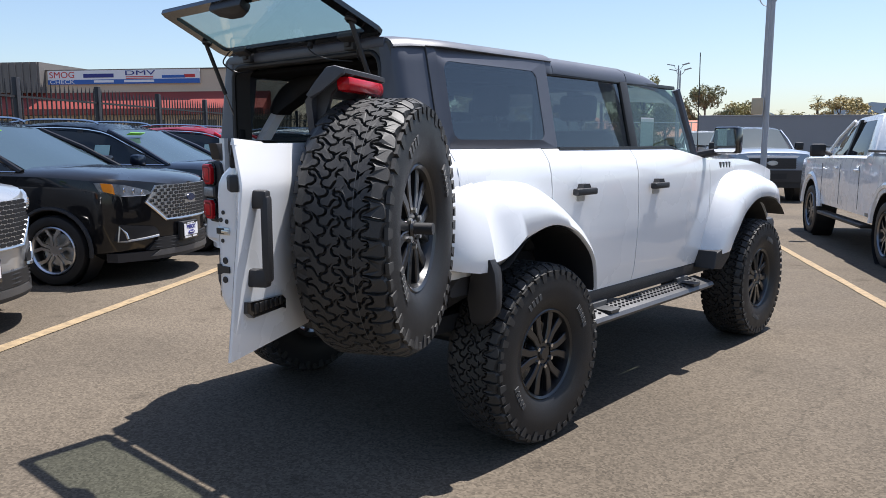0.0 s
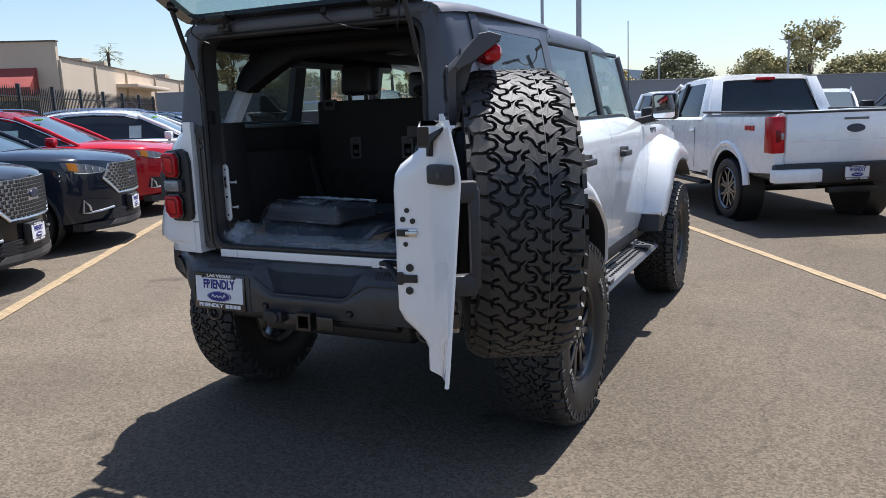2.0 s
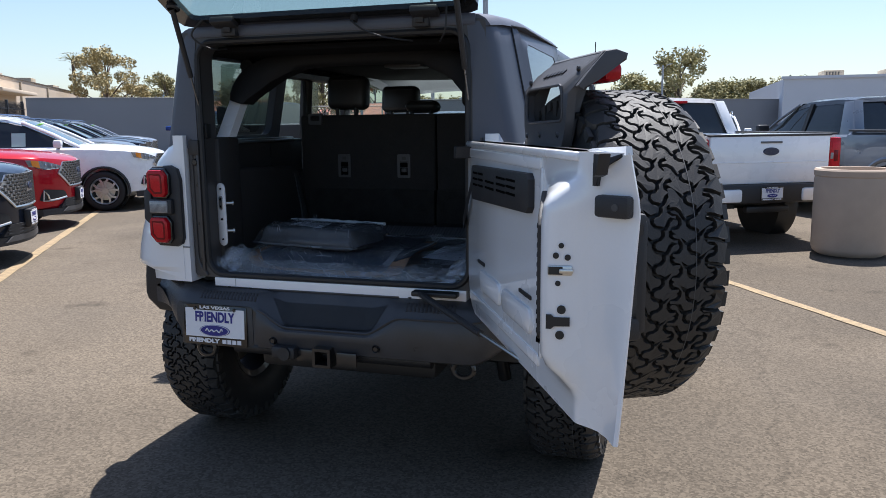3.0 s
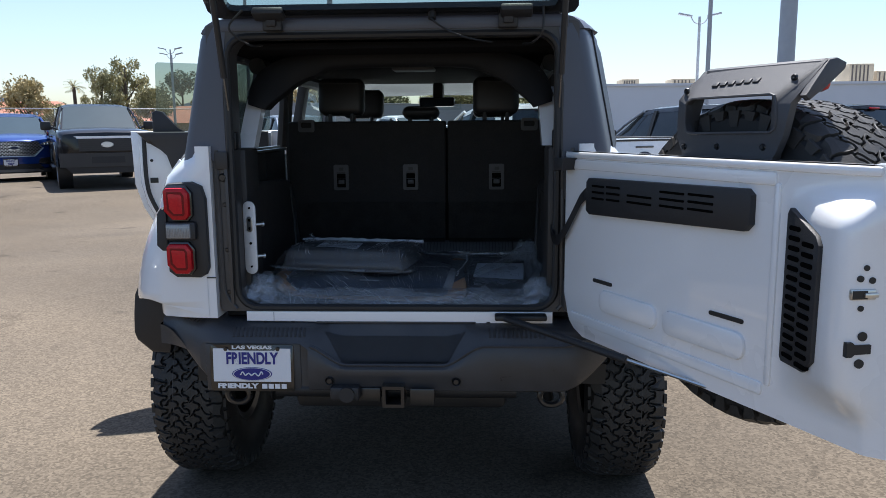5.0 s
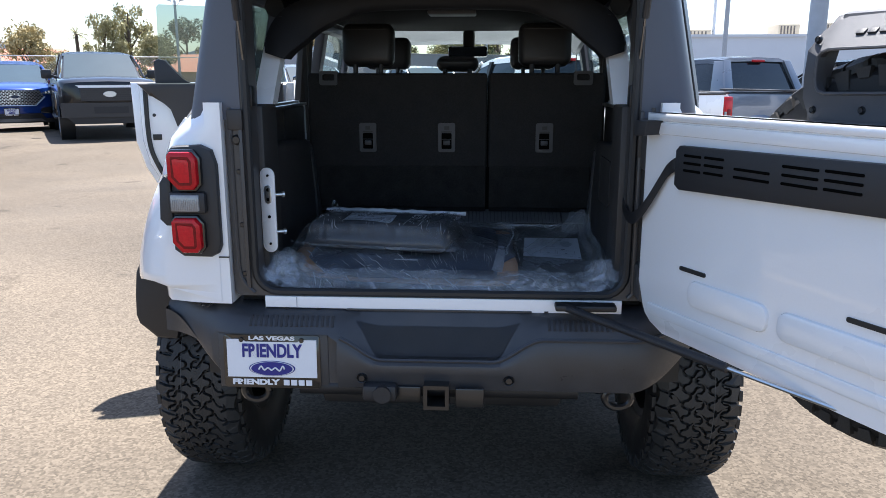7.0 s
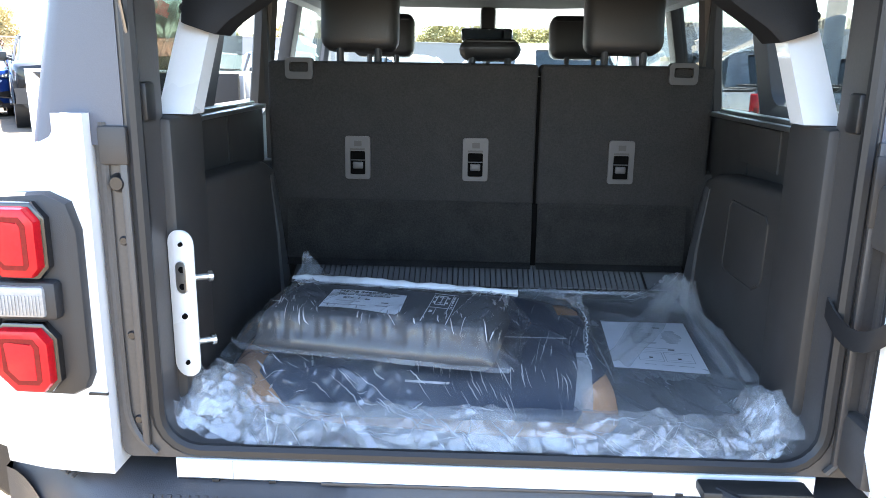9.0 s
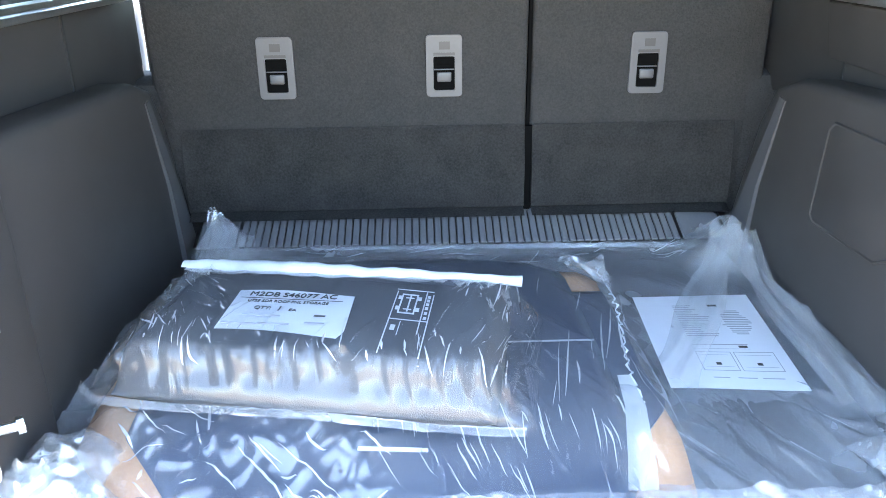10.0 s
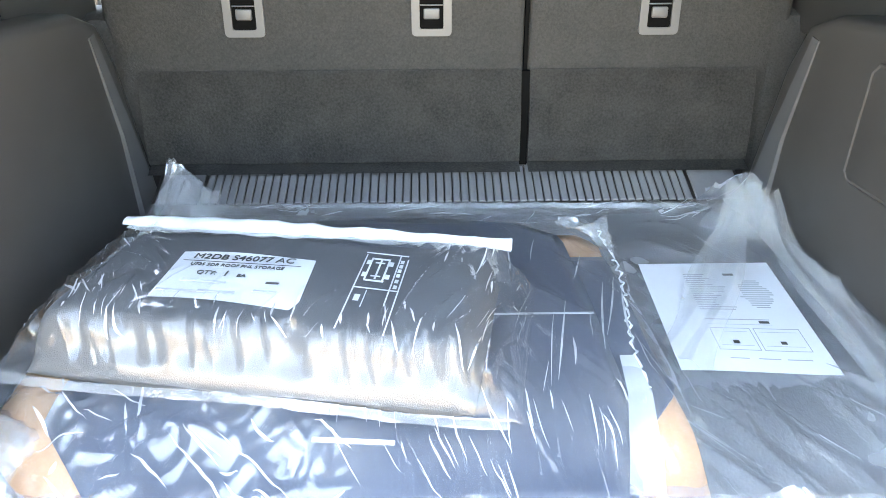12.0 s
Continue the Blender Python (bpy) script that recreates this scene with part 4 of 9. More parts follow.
# outside: grab handle with recess, nameplate as plain bars
hd = part("grab_handle", box(box(box(B(), 1.235, 1.272, 0.112, 0.140, 1.11, 1.37, 0.012), 1.235, 1.272, 0.075, 0.135, 1.33, 1.385, 0.01), 1.235, 1.272, 0.06, 0.13, 1.095, 1.15, 0.01), PLASTIC, tg, "black grab handle")
bd = part("badge", prism(B(), [(1.05, 0.985), (1.08, 1.00), (1.26, 1.00), (1.29, 1.02), (1.29, 1.055), (1.25, 1.05), (1.07, 1.035), (1.05, 1.02)], "y", 0.055, 0.080, 0.004), BLACKGLOSS, tg, "black nameplate")
for i in range(6):
    part("badge_bar", box(B(), 1.074 + i * 0.033, 1.096 + i * 0.033, 0.076, 0.084, 1.008 + i * 0.001, 1.034 + i * 0.002, 0.003), RIMBLACK, bd)
# carrier of the high brake lamp, arched over the spare
BR = [(0.485, 1.725), (0.500, 1.748), (0.520, 1.757), (0.880, 1.768), (0.905, 1.765), (0.880, 1.66), (0.862, 1.58), (0.842, 1.535), (0.825, 1.512), (0.515, 1.512), (0.498, 1.535), (0.480, 1.572), (0.478, 1.62), (0.482, 1.68)]
BI = [(0.512, 1.665), (0.520, 1.675), (0.540, 1.682), (0.815, 1.684), (0.828, 1.680), (0.834, 1.660), (0.838, 1.615), (0.834, 1.596), (0.820, 1.588), (0.540, 1.583), (0.522, 1.588), (0.514, 1.600), (0.511, 1.615), (0.511, 1.640)]
br = part("lamp_bracket", frame_ring(B(), BR, BI, "y", 0.085, 0.108), BRACKET, tg, "black plastic brake-lamp bracket", angle=25)
for v in br.data.vertices:
    v.co.y += max(0.0, v.co.z - 1.69) * 1.15
part("rim_edge", tube(B(), [(u, 0.084, z) for u, z in BI + BI[:1]], 0.004, 6), BRACKET, br)
part("visor", prism(B(), [(0.160, 1.742), (0.168, 1.764), (0.180, 1.770), (0.205, 1.772), (0.238, 1.762), (0.236, 1.748), (0.20, 1.742)], "x", 0.500, 0.893, 0.004), BRACKET, br)
for a in (0.482, 0.805):
    part("arm", prism(B(), [(0.100, 1.52), (0.099, 1.69), (0.138, 1.726), (0.172, 1.762), (0.20, 1.768), (0.234, 1.757), (0.232, 1.744), (0.19, 1.724), (0.155, 1.69), (0.132, 1.62), (0.120, 1.52)], "x", a, a + 0.026, 0.005), BRACKET, br)
part("visor_wing", prism(B(), [(0.100, 1.678), (0.137, 1.722), (0.175, 1.767), (0.205, 1.772), (0.239, 1.761), (0.235, 1.744), (0.20, 1.722), (0.155, 1.690), (0.118, 1.666)], "x", 0.888, 0.910, 0.006), BRACKET, br)
part("brake_lamp", box(B(), 0.52, 0.87, 0.190, 0.244, 1.690, 1.742, 0.018), REDLENS, br, "red high brake lamp")
for u, z in ((0.494, 1.705), (0.852, 1.724), (0.512, 1.545), (0.64, 1.548), (0.80, 1.55)):
    part("screw", lathe(B(), [(0.0005, -0.004), (0.005, -0.004), (0.006, -0.001), (0.008, -0.003), (0.010, 0.002)], 14, pose(u, 0.084 + max(0.0, z - 1.69) * 1.15, z, 0, 0, 90)), RIMBLACK, br)
for i in range(6):
    part("bracket_bar", box(B(), -0.010, 0.010, -0.0012, 0.004, -0.008, 0.008, 0.0005, pose(0.59 + i * 0.028, 0.119 + i * 0.00115, 1.720 + i * 0.001, -49)), PLASTIC, br)
# door check strap and hold-open rod
W0, W1 = Vector((0.575, -0.675, 1.235)), DOOR @ Vector((0.165, -0.015, 1.385))
rings = []
for i in range(15):
    t = i / 14
    p = W0.lerp(W1, t) - Vector((0.02, 0.02, 0.10)) * math.sin(math.pi * min(t * 1.15, 1)) * (1 - 0.5 * t)
    rings.append([p + Vector((0, 0, 0.018)), p + Vector((0.003, -0.003, 0.018)), p + Vector((0.003, -0.003, -0.018)), p - Vector((0, 0, 0.018))])
part("check_strap", loft(B(), rings), SEAL, suv, "black webbing check strap")
R0, R1 = Vector((0.40, -0.745, 0.915)), DOOR @ Vector((0.80, 0.02, 0.888))
rod = part("hold_open_rod", tube(B(), [R0, R0.lerp(R1, 0.62)], 0.013, 10), PLASTIC, suv, "black hold-open rod")
part("piston_rod", tube(B(), [R0.lerp(R1, 0.6), R1], 0.006, 8), STEEL, rod)
part("rod_mount", box(B(), -0.03, 0.16, -0.03, 0.02, 0, 0.02, 0.006, pose(0.40, -0.735, 0.905)), BLACKINK, rod)
for z in (1.40, 1.0):
    part("hinge", box(B(), 0.615, 0.655, -0.79, -0.68, z - 0.055, z + 0.055, 0.014), JAMB, suv, "dark door hinge")

# raised rear window
HA = radians(24)
HATCH = Matrix.Translation((0.012, -0.715, 2.010)) @ Matrix(((1, 0, 0, 0), (0, -math.cos(HA), -math.sin(HA), 0), (0, math.sin(HA), -math.cos(HA), 0), (0, 0, 0, 1)))
hat = part("rear_window", frame_ring(B(), [(-0.60, 0.0), (0.60, 0.0), (0.63, 0.015), (0.64, 0.05), (0.60, 0.41), (0.58, 0.44), (-0.58, 0.44), (-0.60, 0.41), (-0.64, 0.05), (-0.63, 0.015)],
                                      [(-0.54, 0.050), (0.54, 0.050), (0.56, 0.056), (0.565, 0.072), (0.54, 0.37), (0.52, 0.385), (-0.52, 0.385), (-0.54, 0.37), (-0.565, 0.072), (-0.56, 0.056)], "z", 0.0, 0.022), BLACKGLOSS, suv, "black-edged rear window, raised open", smooth=False)
hat.matrix_local = HATCH
part("pane", prism(B(), [(-0.60, 0.03), (0.60, 0.03), (0.57, 0.40), (-0.57, 0.40)], "z", 0.008, 0.013), HATCHGLASS, hat, "tinted rear glass")
part("wiper_housing", prism(B(), [(-0.13, 0.43), (0.13, 0.43), (0.10, 0.36), (0.03, 0.335), (-0.06, 0.335), (-0.12, 0.37)], "z", 0.01, 0.06, 0.012), PLASTIC, hat, "black wiper motor cover")
for x in (-0.43, 0.43):
    part("hinge_plate", box(B(), x - 0.055, x + 0.055, 0.005, 0.06, 0.012, 0.04, 0.008), PLASTIC, hat)
for x in (-0.60, 0.60):
    part("strut_mount", lathe(B(), [(0.0005, 0.0), (0.025, 0.002), (0.028, 0.012), (0.02, 0.02)], 18, pose(x * 0.97, 0.16, 0.02, 0, -90, 0)), PLASTIC, hat)
part("washer_nozzle", cyl(B(), (0.14, 0.02, 0.01), (0.14, 0.02, 0.045), 0.014, 12), PLASTIC, hat)
for s in (1, -1):
    lowp, top = Vector((s * 0.598, -0.665, 1.575)), HATCH @ Vector((s * 0.585, 0.16, 0.035))
    st = part("gas_strut", tube(B(), [lowp.lerp(top, 0.45), top], 0.011, 10), PLASTIC, suv, "black gas strut")
    part("strut_rod", tube(B(), [lowp, lowp.lerp(top, 0.5)], 0.0038, 8), DARKALLOY, st)
    part("strut_foot", box(B(), -0.02, 0.02, -0.02, 0.02, -0.045, 0.02, 0.006, Matrix.Translation(lowp)), SEAL, st)
    part("hatch_hinge", box(box(B(), s * 0.415 - 0.034, s * 0.415 + 0.034, -0.735, -0.69, 1.947, 2.0, 0.006), s * 0.415 - 0.018, s * 0.415 + 0.018, -0.748, -0.71, 1.960, 2.018, 0.006), PLASTIC, suv, "black hatch hinge")
wire = lambda pts: part("cable", tube(B(), smooth_path(pts, 6), 0.004, 6), SEAL, suv, "thin black cable")
wire([tuple(HATCH @ Vector((0.14, 0.02, 0.03))), (0.15, -0.76, 1.975), (0.20, -0.755, 1.94), (0.27, -0.72, 1.915), (0.36, -0.66, 1.905)])
wire([tuple(HATCH @ Vector((0.52, 0.05, 0.02))), (0.53, -0.78, 1.93), (0.50, -0.74, 1.895), (0.47, -0.66, 1.90)])
wire([tuple(HATCH @ Vector((-0.52, 0.05, 0.02))), (-0.55, -0.79, 1.95), (-0.50, -0.74, 1.90), (-0.47, -0.66, 1.905)])

# ---- rear end: bumper, plate, lamps, hitch, mirror, aerial, open rear door ----
def sstep(a, b, x):
    t = min(max((x - a) / (b - a), 0), 1)
    return t * t * (3 - 2 * t)


def bumper_ring(x):
    """One section of the bumper: shelf, shoulder or sloping step pad, rounded front and underside."""
    ax = abs(x)
    e, c = sstep(0.60, 0.95, ax), 1 - sstep(0.17, 0.335, ax)
    q = sstep(0.16, 0.20, ax) * c
    lift = 0.022 * sstep(0.62, 0.72, ax)
    zb = 0.635 + 0.19 * e
    sec = [(-0.50, 0.886 + lift), (-0.702, 0.886 + lift)]
    for sh, ce in (((-0.735, 0.872), (-0.724, 0.846)), ((-0.757, 0.858), (-0.745, 0.795)), ((-0.772, 0.840), (-0.764, 0.752)), ((-0.785, 0.815), (-0.786, 0.741)), ((-0.793, 0.79), (-0.800, 0.730)), ((-0.798, 0.76), (-0.803, 0.718))):
        sec.append((sh[0] + (ce[0] - sh[0]) * c - 0.004 * q, sh[1] + lift * 0.8 + (ce[1] - sh[1]) * c))
    sec += [(-0.798, max(0.70, zb + 0.03)), (-0.785, zb + 0.012), (-0.76, zb), (-0.50, zb)]
    return [(x, y + 0.17 * e ** 1.4 * (1 if y > -0.72 else 1.0), z) for y, z in sec]


xs = sorted({round(-0.935 + 1.87 * i / 84, 4) for i in range(85)} | {0.16, 0.18, 0.20, -0.16, -0.18, -0.20})
bmp = part("rear_bumper", loft(B(), [bumper_ring(x) for x in xs]), BUMPER, suv, "black moulded steel rear bumper", angle=15)
ck = part("cutter", prism(B(), [(-0.742, 0.60), (-0.742, 0.822), (-0.35, 0.822), (-0.318, 0.80), (-0.318, 0.60)], "y", -1.0, -0.764), PLASTIC)
cut(bmp, [ck])
# added bead that draws a highlight along the front edge, and the inset tread of the centre step
lip = [bumper_ring(-0.31 + 1.02 * i / 80)[5] for i in range(81)]
part("highlight_bead", tube(B(), [(x, y - 0.001, z + 0.002) for x, y, z in lip], 0.006, 6), BUMPER, bmp)


def step_point(u, v):
    x = (u - 0.5) * 2 * (0.262 - 0.085 * v)
    ring, k = bumper_ring(x), 2.2 + 2.7 * v
    a, b = ring[int(k)], ring[int(k) + 1]
    return tuple(a[i] + (b[i] - a[i]) * (k % 1) + (0, -0.002, 0.003)[i] for i in range(3))


part("step_pad", sheet(B(), step_point, 40, 10, 0.002), BUMPER, bmp, "grained black step pad")
# moulded grip ribs: two corner fans and two treads on the shelf
for side in (1, -1):
    for i in range(9):
        xx = side * (0.735 + 0.017 * i)
        r0, r1 = bumper_ring(xx)[1], bumper_ring(xx)[2]
        mid = [(r0[k] + r1[k]) / 2 for k in range(3)]
        part("grip_rib", box(B(), -0.0035, 0.0035, -0.045, 0.040, -0.002, 0.003, 0.001, pose(xx, mid[1], mid[2] + 0.002, 14, 0, side * 24), 1), TRIM, bmp)
for x0, n, dx in ((-0.60, 17, 0.0165), (0.352, 13, 0.0165)):
    for i in range(n):
        xx = x0 + dx * i
        r1, r2 = bumper_ring(xx)[2], bumper_ring(xx)[4]
        part("grip_rib", box(B(), -0.0045, 0.0045, -0.021, 0.021, -0.001, 0.0035, 0.001, pose(xx, (r1[1] + r2[1]) / 2, (r1[2] + r2[2]) / 2 + 0.001, math.degrees(math.atan2(r1[2] - r2[2], r1[1] - r2[1])), 0, 4), 1), TRIM, bmp)
part("scuff_strip", box(B(), -0.30, 0.30, -0.712, -0.700, 0.882, 0.8885, 0.002), BUMPER, bmp, "matt black scuff strip")
for x in (-0.239, 0.228):
    part("parking_sensor", lathe(B(), [(0.0005, -0.004), (0.009, -0.004), (0.012, 0.001), (0.016, -0.003), (0.018, 0.006)], 20, pose(x, -0.800, 0.686, 0, 0, 90)), RIMBLACK, bmp)


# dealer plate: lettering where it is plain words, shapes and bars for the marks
def dealer_plate(name="dealer_plate"):
    """Faces -y, centred at the origin."""
    pl = part(name, prism(B(), rrect(-0.157, 0.157, -0.088, 0.088, 0.008), "y", 0.0, 0.008, 0.002), BLACKGLOSS, None)
    part("insert", prism(B(), [(-0.146, -0.052), (0.146, -0.052), (0.146, 0.074), (0.093, 0.074), (0.085, 0.066), (-0.085, 0.066), (-0.093, 0.074), (-0.146, 0.074)], "y", -0.003, 0.002), PLATEWHITE, pl, "white card insert")
    R = Matrix.Rotation(radians(90), 4, "X")
    text_part("lettering", "LAS VEGAS", 0.018, PLATEWHITE, Matrix.Translation((0, -0.0015, 0.0775)) @ R, pl, 0.150, bold=0.0008)
    text_part("lettering", "FRIENDLY", 0.060, BLUEINK, Matrix.Translation((0, -0.0045, 0.035)) @ R, pl, 0.196, bold=0.0022)
    for rx_, dy, m_ in ((0.0755, -0.0035, BLUEINK), (0.0715, -0.0050, PLATEWHITE), (0.0675, -0.0065, BLUEINK)):
        part("emblem", lathe(B(), [(0.0005, dy - 0.001), (rx_ / 3, dy - 0.001), (rx_ / 3, dy)], 40, Matrix.Translation((0, 0, -0.022)) @ Matrix.Diagonal((3.0, 1, 1, 1)) @ Matrix.Rotation(radians(90), 4, "Z")), m_, pl, "blue oval emblem")
    part("emblem_mark", tube(B(), smooth_path([(-0.042, -0.009, -0.024), (-0.034, -0.009, -0.013), (-0.024, -0.009, -0.026), (-0.012, -0.009, -0.018), (0.0, -0.009, -0.026), (0.012, -0.009, -0.018), (0.026, -0.009, -0.028), (0.036, -0.009, -0.012), (0.042, -0.009, -0.022)], 4), 0.0026, 6), PLATEWHITE, pl)
    text_part("lettering", "FRIENDLY", 0.024, PLATEWHITE, Matrix.Translation((-0.056, -0.0015, -0.0695)) @ R, pl, 0.155, bold=0.0014)
    for i in range(4):
        part("footer_bar", box(B(), 0.036 + i * 0.0245, 0.055 + i * 0.0245, -0.0025, 0.001, -0.0785, -0.0605), PLATEWHITE, pl)
    for x in (-0.098, 0.098):
        part("plate_screw", lathe(B(), [(0.0005, -0.006), (0.007, -0.006), (0.009, 0.002)], 12, pose(x, 0, 0.072, 0, 0, 90)), RIMBLACK, pl)
    return pl


plate = dealer_plate()
plate.parent = suv
plate.matrix_local = pose(-0.533, -0.775, 0.726, -3, 0, 0)
tagged(plate, "black plate frame with white card")
part("plate_back", box(B(), -0.71, -0.35, -0.768, -0.74, 0.632, 0.818, 0.006), BUMPER, suv)

# tail lamps
for s in (1, -1):
    X = lambda a, b: (min(s * a, s * b), max(s * a, s * b))
    hs = [(0.684, 1.10), (0.684, 1.355), (0.698, 1.402), (0.735, 1.418), (0.825, 1.412), (0.838, 1.395), (0.838, 1.085), (0.81, 1.064), (0.72, 1.062), (0.695, 1.075)]
    tl = part("tail_lamp", prism(B(), [(s * a, b) for a, b in hs], "y", -0.750, -0.68, 0.012), PLASTIC, suv, "black tail-lamp housing with red lenses")
    for z0, z1 in ((1.283, 1.398), (1.084, 1.193)):
        def octagon(i):
            """The lens outline, drawn in by i; its lower outer corner is cut deeper."""
            return [(s * a, b) for a, b in ((0.734 + i, z0 + 0.016 + i * 0.4), (0.748 + i * 0.4, z0 + i), (0.796 - i * 0.4, z0 + i), (0.826 - i, z0 + 0.032 + i * 0.4), (0.826 - i, z1 - 0.012 - i * 0.4), (0.816 - i * 0.4, z1 - i), (0.752 + i * 0.4, z1 - i), (0.734 + i, z1 - 0.022 - i * 0.4))]
        part("lens_surround", prism(B(), octagon(-0.007), "y", -0.766, -0.74, 0.004), BLACKGLOSS, tl)
        lens = part("red_lens", prism(B(), octagon(0.0), "y", -0.786, -0.74, 0.006), REDLENS, tl, "red tail-lamp lens")
        part("lens_step", prism(B(), octagon(0.014), "y", -0.7868, -0.77, 0.0), REDDEEP, lens)
        part("lens_core", prism(B(), octagon(0.022), "y", -0.7880, -0.77, 0.002), REDCORE, lens)
    a, b = X(0.736, 0.827)
    part("reverse_surround", box(B(), *X(0.718, 0.834), -0.772, -0.74, 1.206, 1.274, 0.010), PLASTIC, tl)
    part("reverse_lamp", box(B(), a, b, -0.778, -0.74, 1.213, 1.267, 0.006), CLEARLENS, tl, "clear ribbed reversing lamp")
    for i in range(14):
        part("lamp_rib", box(B(), a + 0.006 + 0.0058 * i, a + 0.009 + 0.0058 * i, -0.7795, -0.776, 1.218, 1.252, 0.0008), CLEARLENS, tl)
    part("lamp_side", prism(B(), [(s * 0.828, 1.165), (s * 0.852, 1.165), (s * 0.872, 1.185), (s * 0.866, 1.30), (s * 0.848, 1.325), (s * 0.828, 1.31)], "y", -0.760, -0.66, 0.008), PLASTIC, tl)
    part("body_seam", box(B(), *X(0.667, 0.70), -0.7335, -0.728, 1.058, 1.062), SEAL, suv)

# striker plate, buffers and bolts on the jamb
sp = part("striker_plate", prism(B(), rrect(-0.028, 0.028, 1.055, 1.335, 0.026), "y", -0.004, 0.004, 0.002, pose(-0.560, -0.630, 0, 0, 0, -22)), WHITE, suv, "white striker plate")
for z in (1.246, 1.123):
    part("striker_pin", cyl(cyl(B(), (-0.553, -0.632, z), (-0.513, -0.612, z), 0.006, 10), (-0.518, -0.615, z), (-0.512, -0.611, z), 0.010, 10), STEEL, sp)
part("striker_base", prism(B(), rrect(-0.013, 0.013, 1.218, 1.278, 0.012), "y", -0.010, 0.0, 0.002, pose(-0.556, -0.630, 0, 0, 0, -22)), STEEL, sp)
for z, r in ((1.232, 0.006), (1.264, 0.006), (1.31, 0.004), (1.175, 0.005), (1.085, 0.004)):
    part("plate_screw", cyl(B(), (-0.557, -0.6415, z), (-0.557, -0.632, z), r, 12), VOID, sp)
for z, r in ((1.43, 0.018), (1.33, 0.010), (1.16, 0.010), (1.0, 0.010)):
    part("jamb_bolt", lathe(B(), [(0.0005, -0.012 if r > 0.015 else -0.003), (r * 0.6, -0.012 if r > 0.015 else -0.003), (r, 0.003)], 16, pose(-0.628, -0.703, z, 0, 0, 90)), RIMBLACK, suv)
for s in (1, -1):
    part("jamb_ridge", tube(B(), smooth_path([(s * 0.648, -0.704, 1.53), (s * 0.648, -0.706, 1.1), (s * 0.640, -0.706, 0.99), (s * 0.60, -0.706, 0.935)], 5), 0.007, 6), JAMB, suv)
    part("jamb_channel", box(B(), min(s * 0.608, s * 0.622), max(s * 0.608, s * 0.622), -0.712, -0.70, 0.95, 1.52, 0.004), JAMB, suv)
part("jamb_cup", box(B(), 0.605, 0.655, -0.715, -0.70, 1.38, 1.50, 0.006), TRIM, suv)
part("jamb_cup", box(B(), -0.655, -0.605, -0.715, -0.70, 1.46, 1.525, 0.006), TRIM, suv)

# hitch receiver, trailer plug, tow loops, exhaust
bm = frame_ring(B(), [(0.040, 0.598), (0.040, 0.678), (-0.040, 0.678), (-0.040, 0.598)], [(0.028, 0.610), (0.028, 0.666), (-0.028, 0.666), (-0.028, 0.610)], "y", -0.835, -0.60)
hi = part("hitch_receiver", bm, RIMBLACK, suv, "black square hitch receiver", smooth=False)
part("cross_tube", cyl(B(), (-0.45, -0.74, 0.635), (0.45, -0.74, 0.635), 0.030, 12), SEAL, hi)
part("chain_plate", box(B(), 0.06, 0.15, -0.82, -0.81, 0.60, 0.665, 0.004), RIMBLACK, hi)
part("chain_plate", box(B(), -0.13, -0.05, -0.80, -0.79, 0.605, 0.66, 0.004), RIMBLACK, hi)
part("trailer_plug", lathe(box(B(), -0.235, -0.125, -0.83, -0.77, 0.618, 0.672, 0.012), [(0.0005, -0.02), (0.028, -0.02), (0.028, 0.04)], 16, pose(-0.17, -0.82, 0.645, 0, 0, 90)), PLASTIC, suv, "black trailer socket")
for x in (-0.60, 0.58):
    pts = [(x + 0.042 * math.cos(a), -0.74, 0.612 + 0.034 * math.sin(a)) for a in [math.pi * 2 * i / 20 for i in range(21)]]
    part("tow_loop", tube(B(), pts, 0.012, 8), RIMBLACK, suv, "black tow loop")
part("muffler", tube(B(), [(0.1, -0.50, 0.56), (0.34, -0.52, 0.56)], 0.075, 16), RIMBLACK, suv)

# shock absorber and arms by the rear axle
for s in (1, -1):
    part("shock_absorber", tube(B(), [(s * 0.62, -0.14, 0.38), (s * 0.56, -0.20, 0.85)], 0.032, 12), RIMBLACK, suv)
    part("trailing_arm", tube(B(), [(s * 0.58, 0.02, 0.40), (s * 0.55, 0.85, 0.52)], 0.03, 8), SEAL, suv)

# door mirrors, aerial
for s in (1, -1):
    mr = part("door_mirror", box(B(), min(s * 0.98, s * 1.16), max(s * 0.98, s * 1.16), 2.10, 2.20, 1.44, 1.63, 0.025), BLACKGLOSS, suv, "black door mirror")
    part("mirror_arm", tube(B(), [(s * 0.86, 2.14, 1.43), (s * 1.02, 2.15, 1.46)], 0.028, 8), PLASTIC, mr)
    part("mirror_glass", prism(B(), rrect(min(s * 0.995, s * 1.145), max(s * 0.995, s * 1.145), 1.455, 1.615, 0.02), "y", 2.094, 2.101), MIRROR, mr)
part("aerial", tube(B(), [(0.76, 2.36, 1.40), (0.755, 2.345, 2.17)], 0.0035, 6), SEAL, suv, "thin black whip aerial")
part("wind_label", prism(B(), rrect(1.39, 1.565, 1.49, 1.68, 0.004, 2), "x", 0.80, 0.8015), PLATEWHITE, suv, "white paper window sticker")

# rear door of the other side, standing open
DO = Matrix.Translation((-0.90, 1.13, 0.105)) @ Matrix.Rotation(radians(180 + 15.5), 4, "Z")
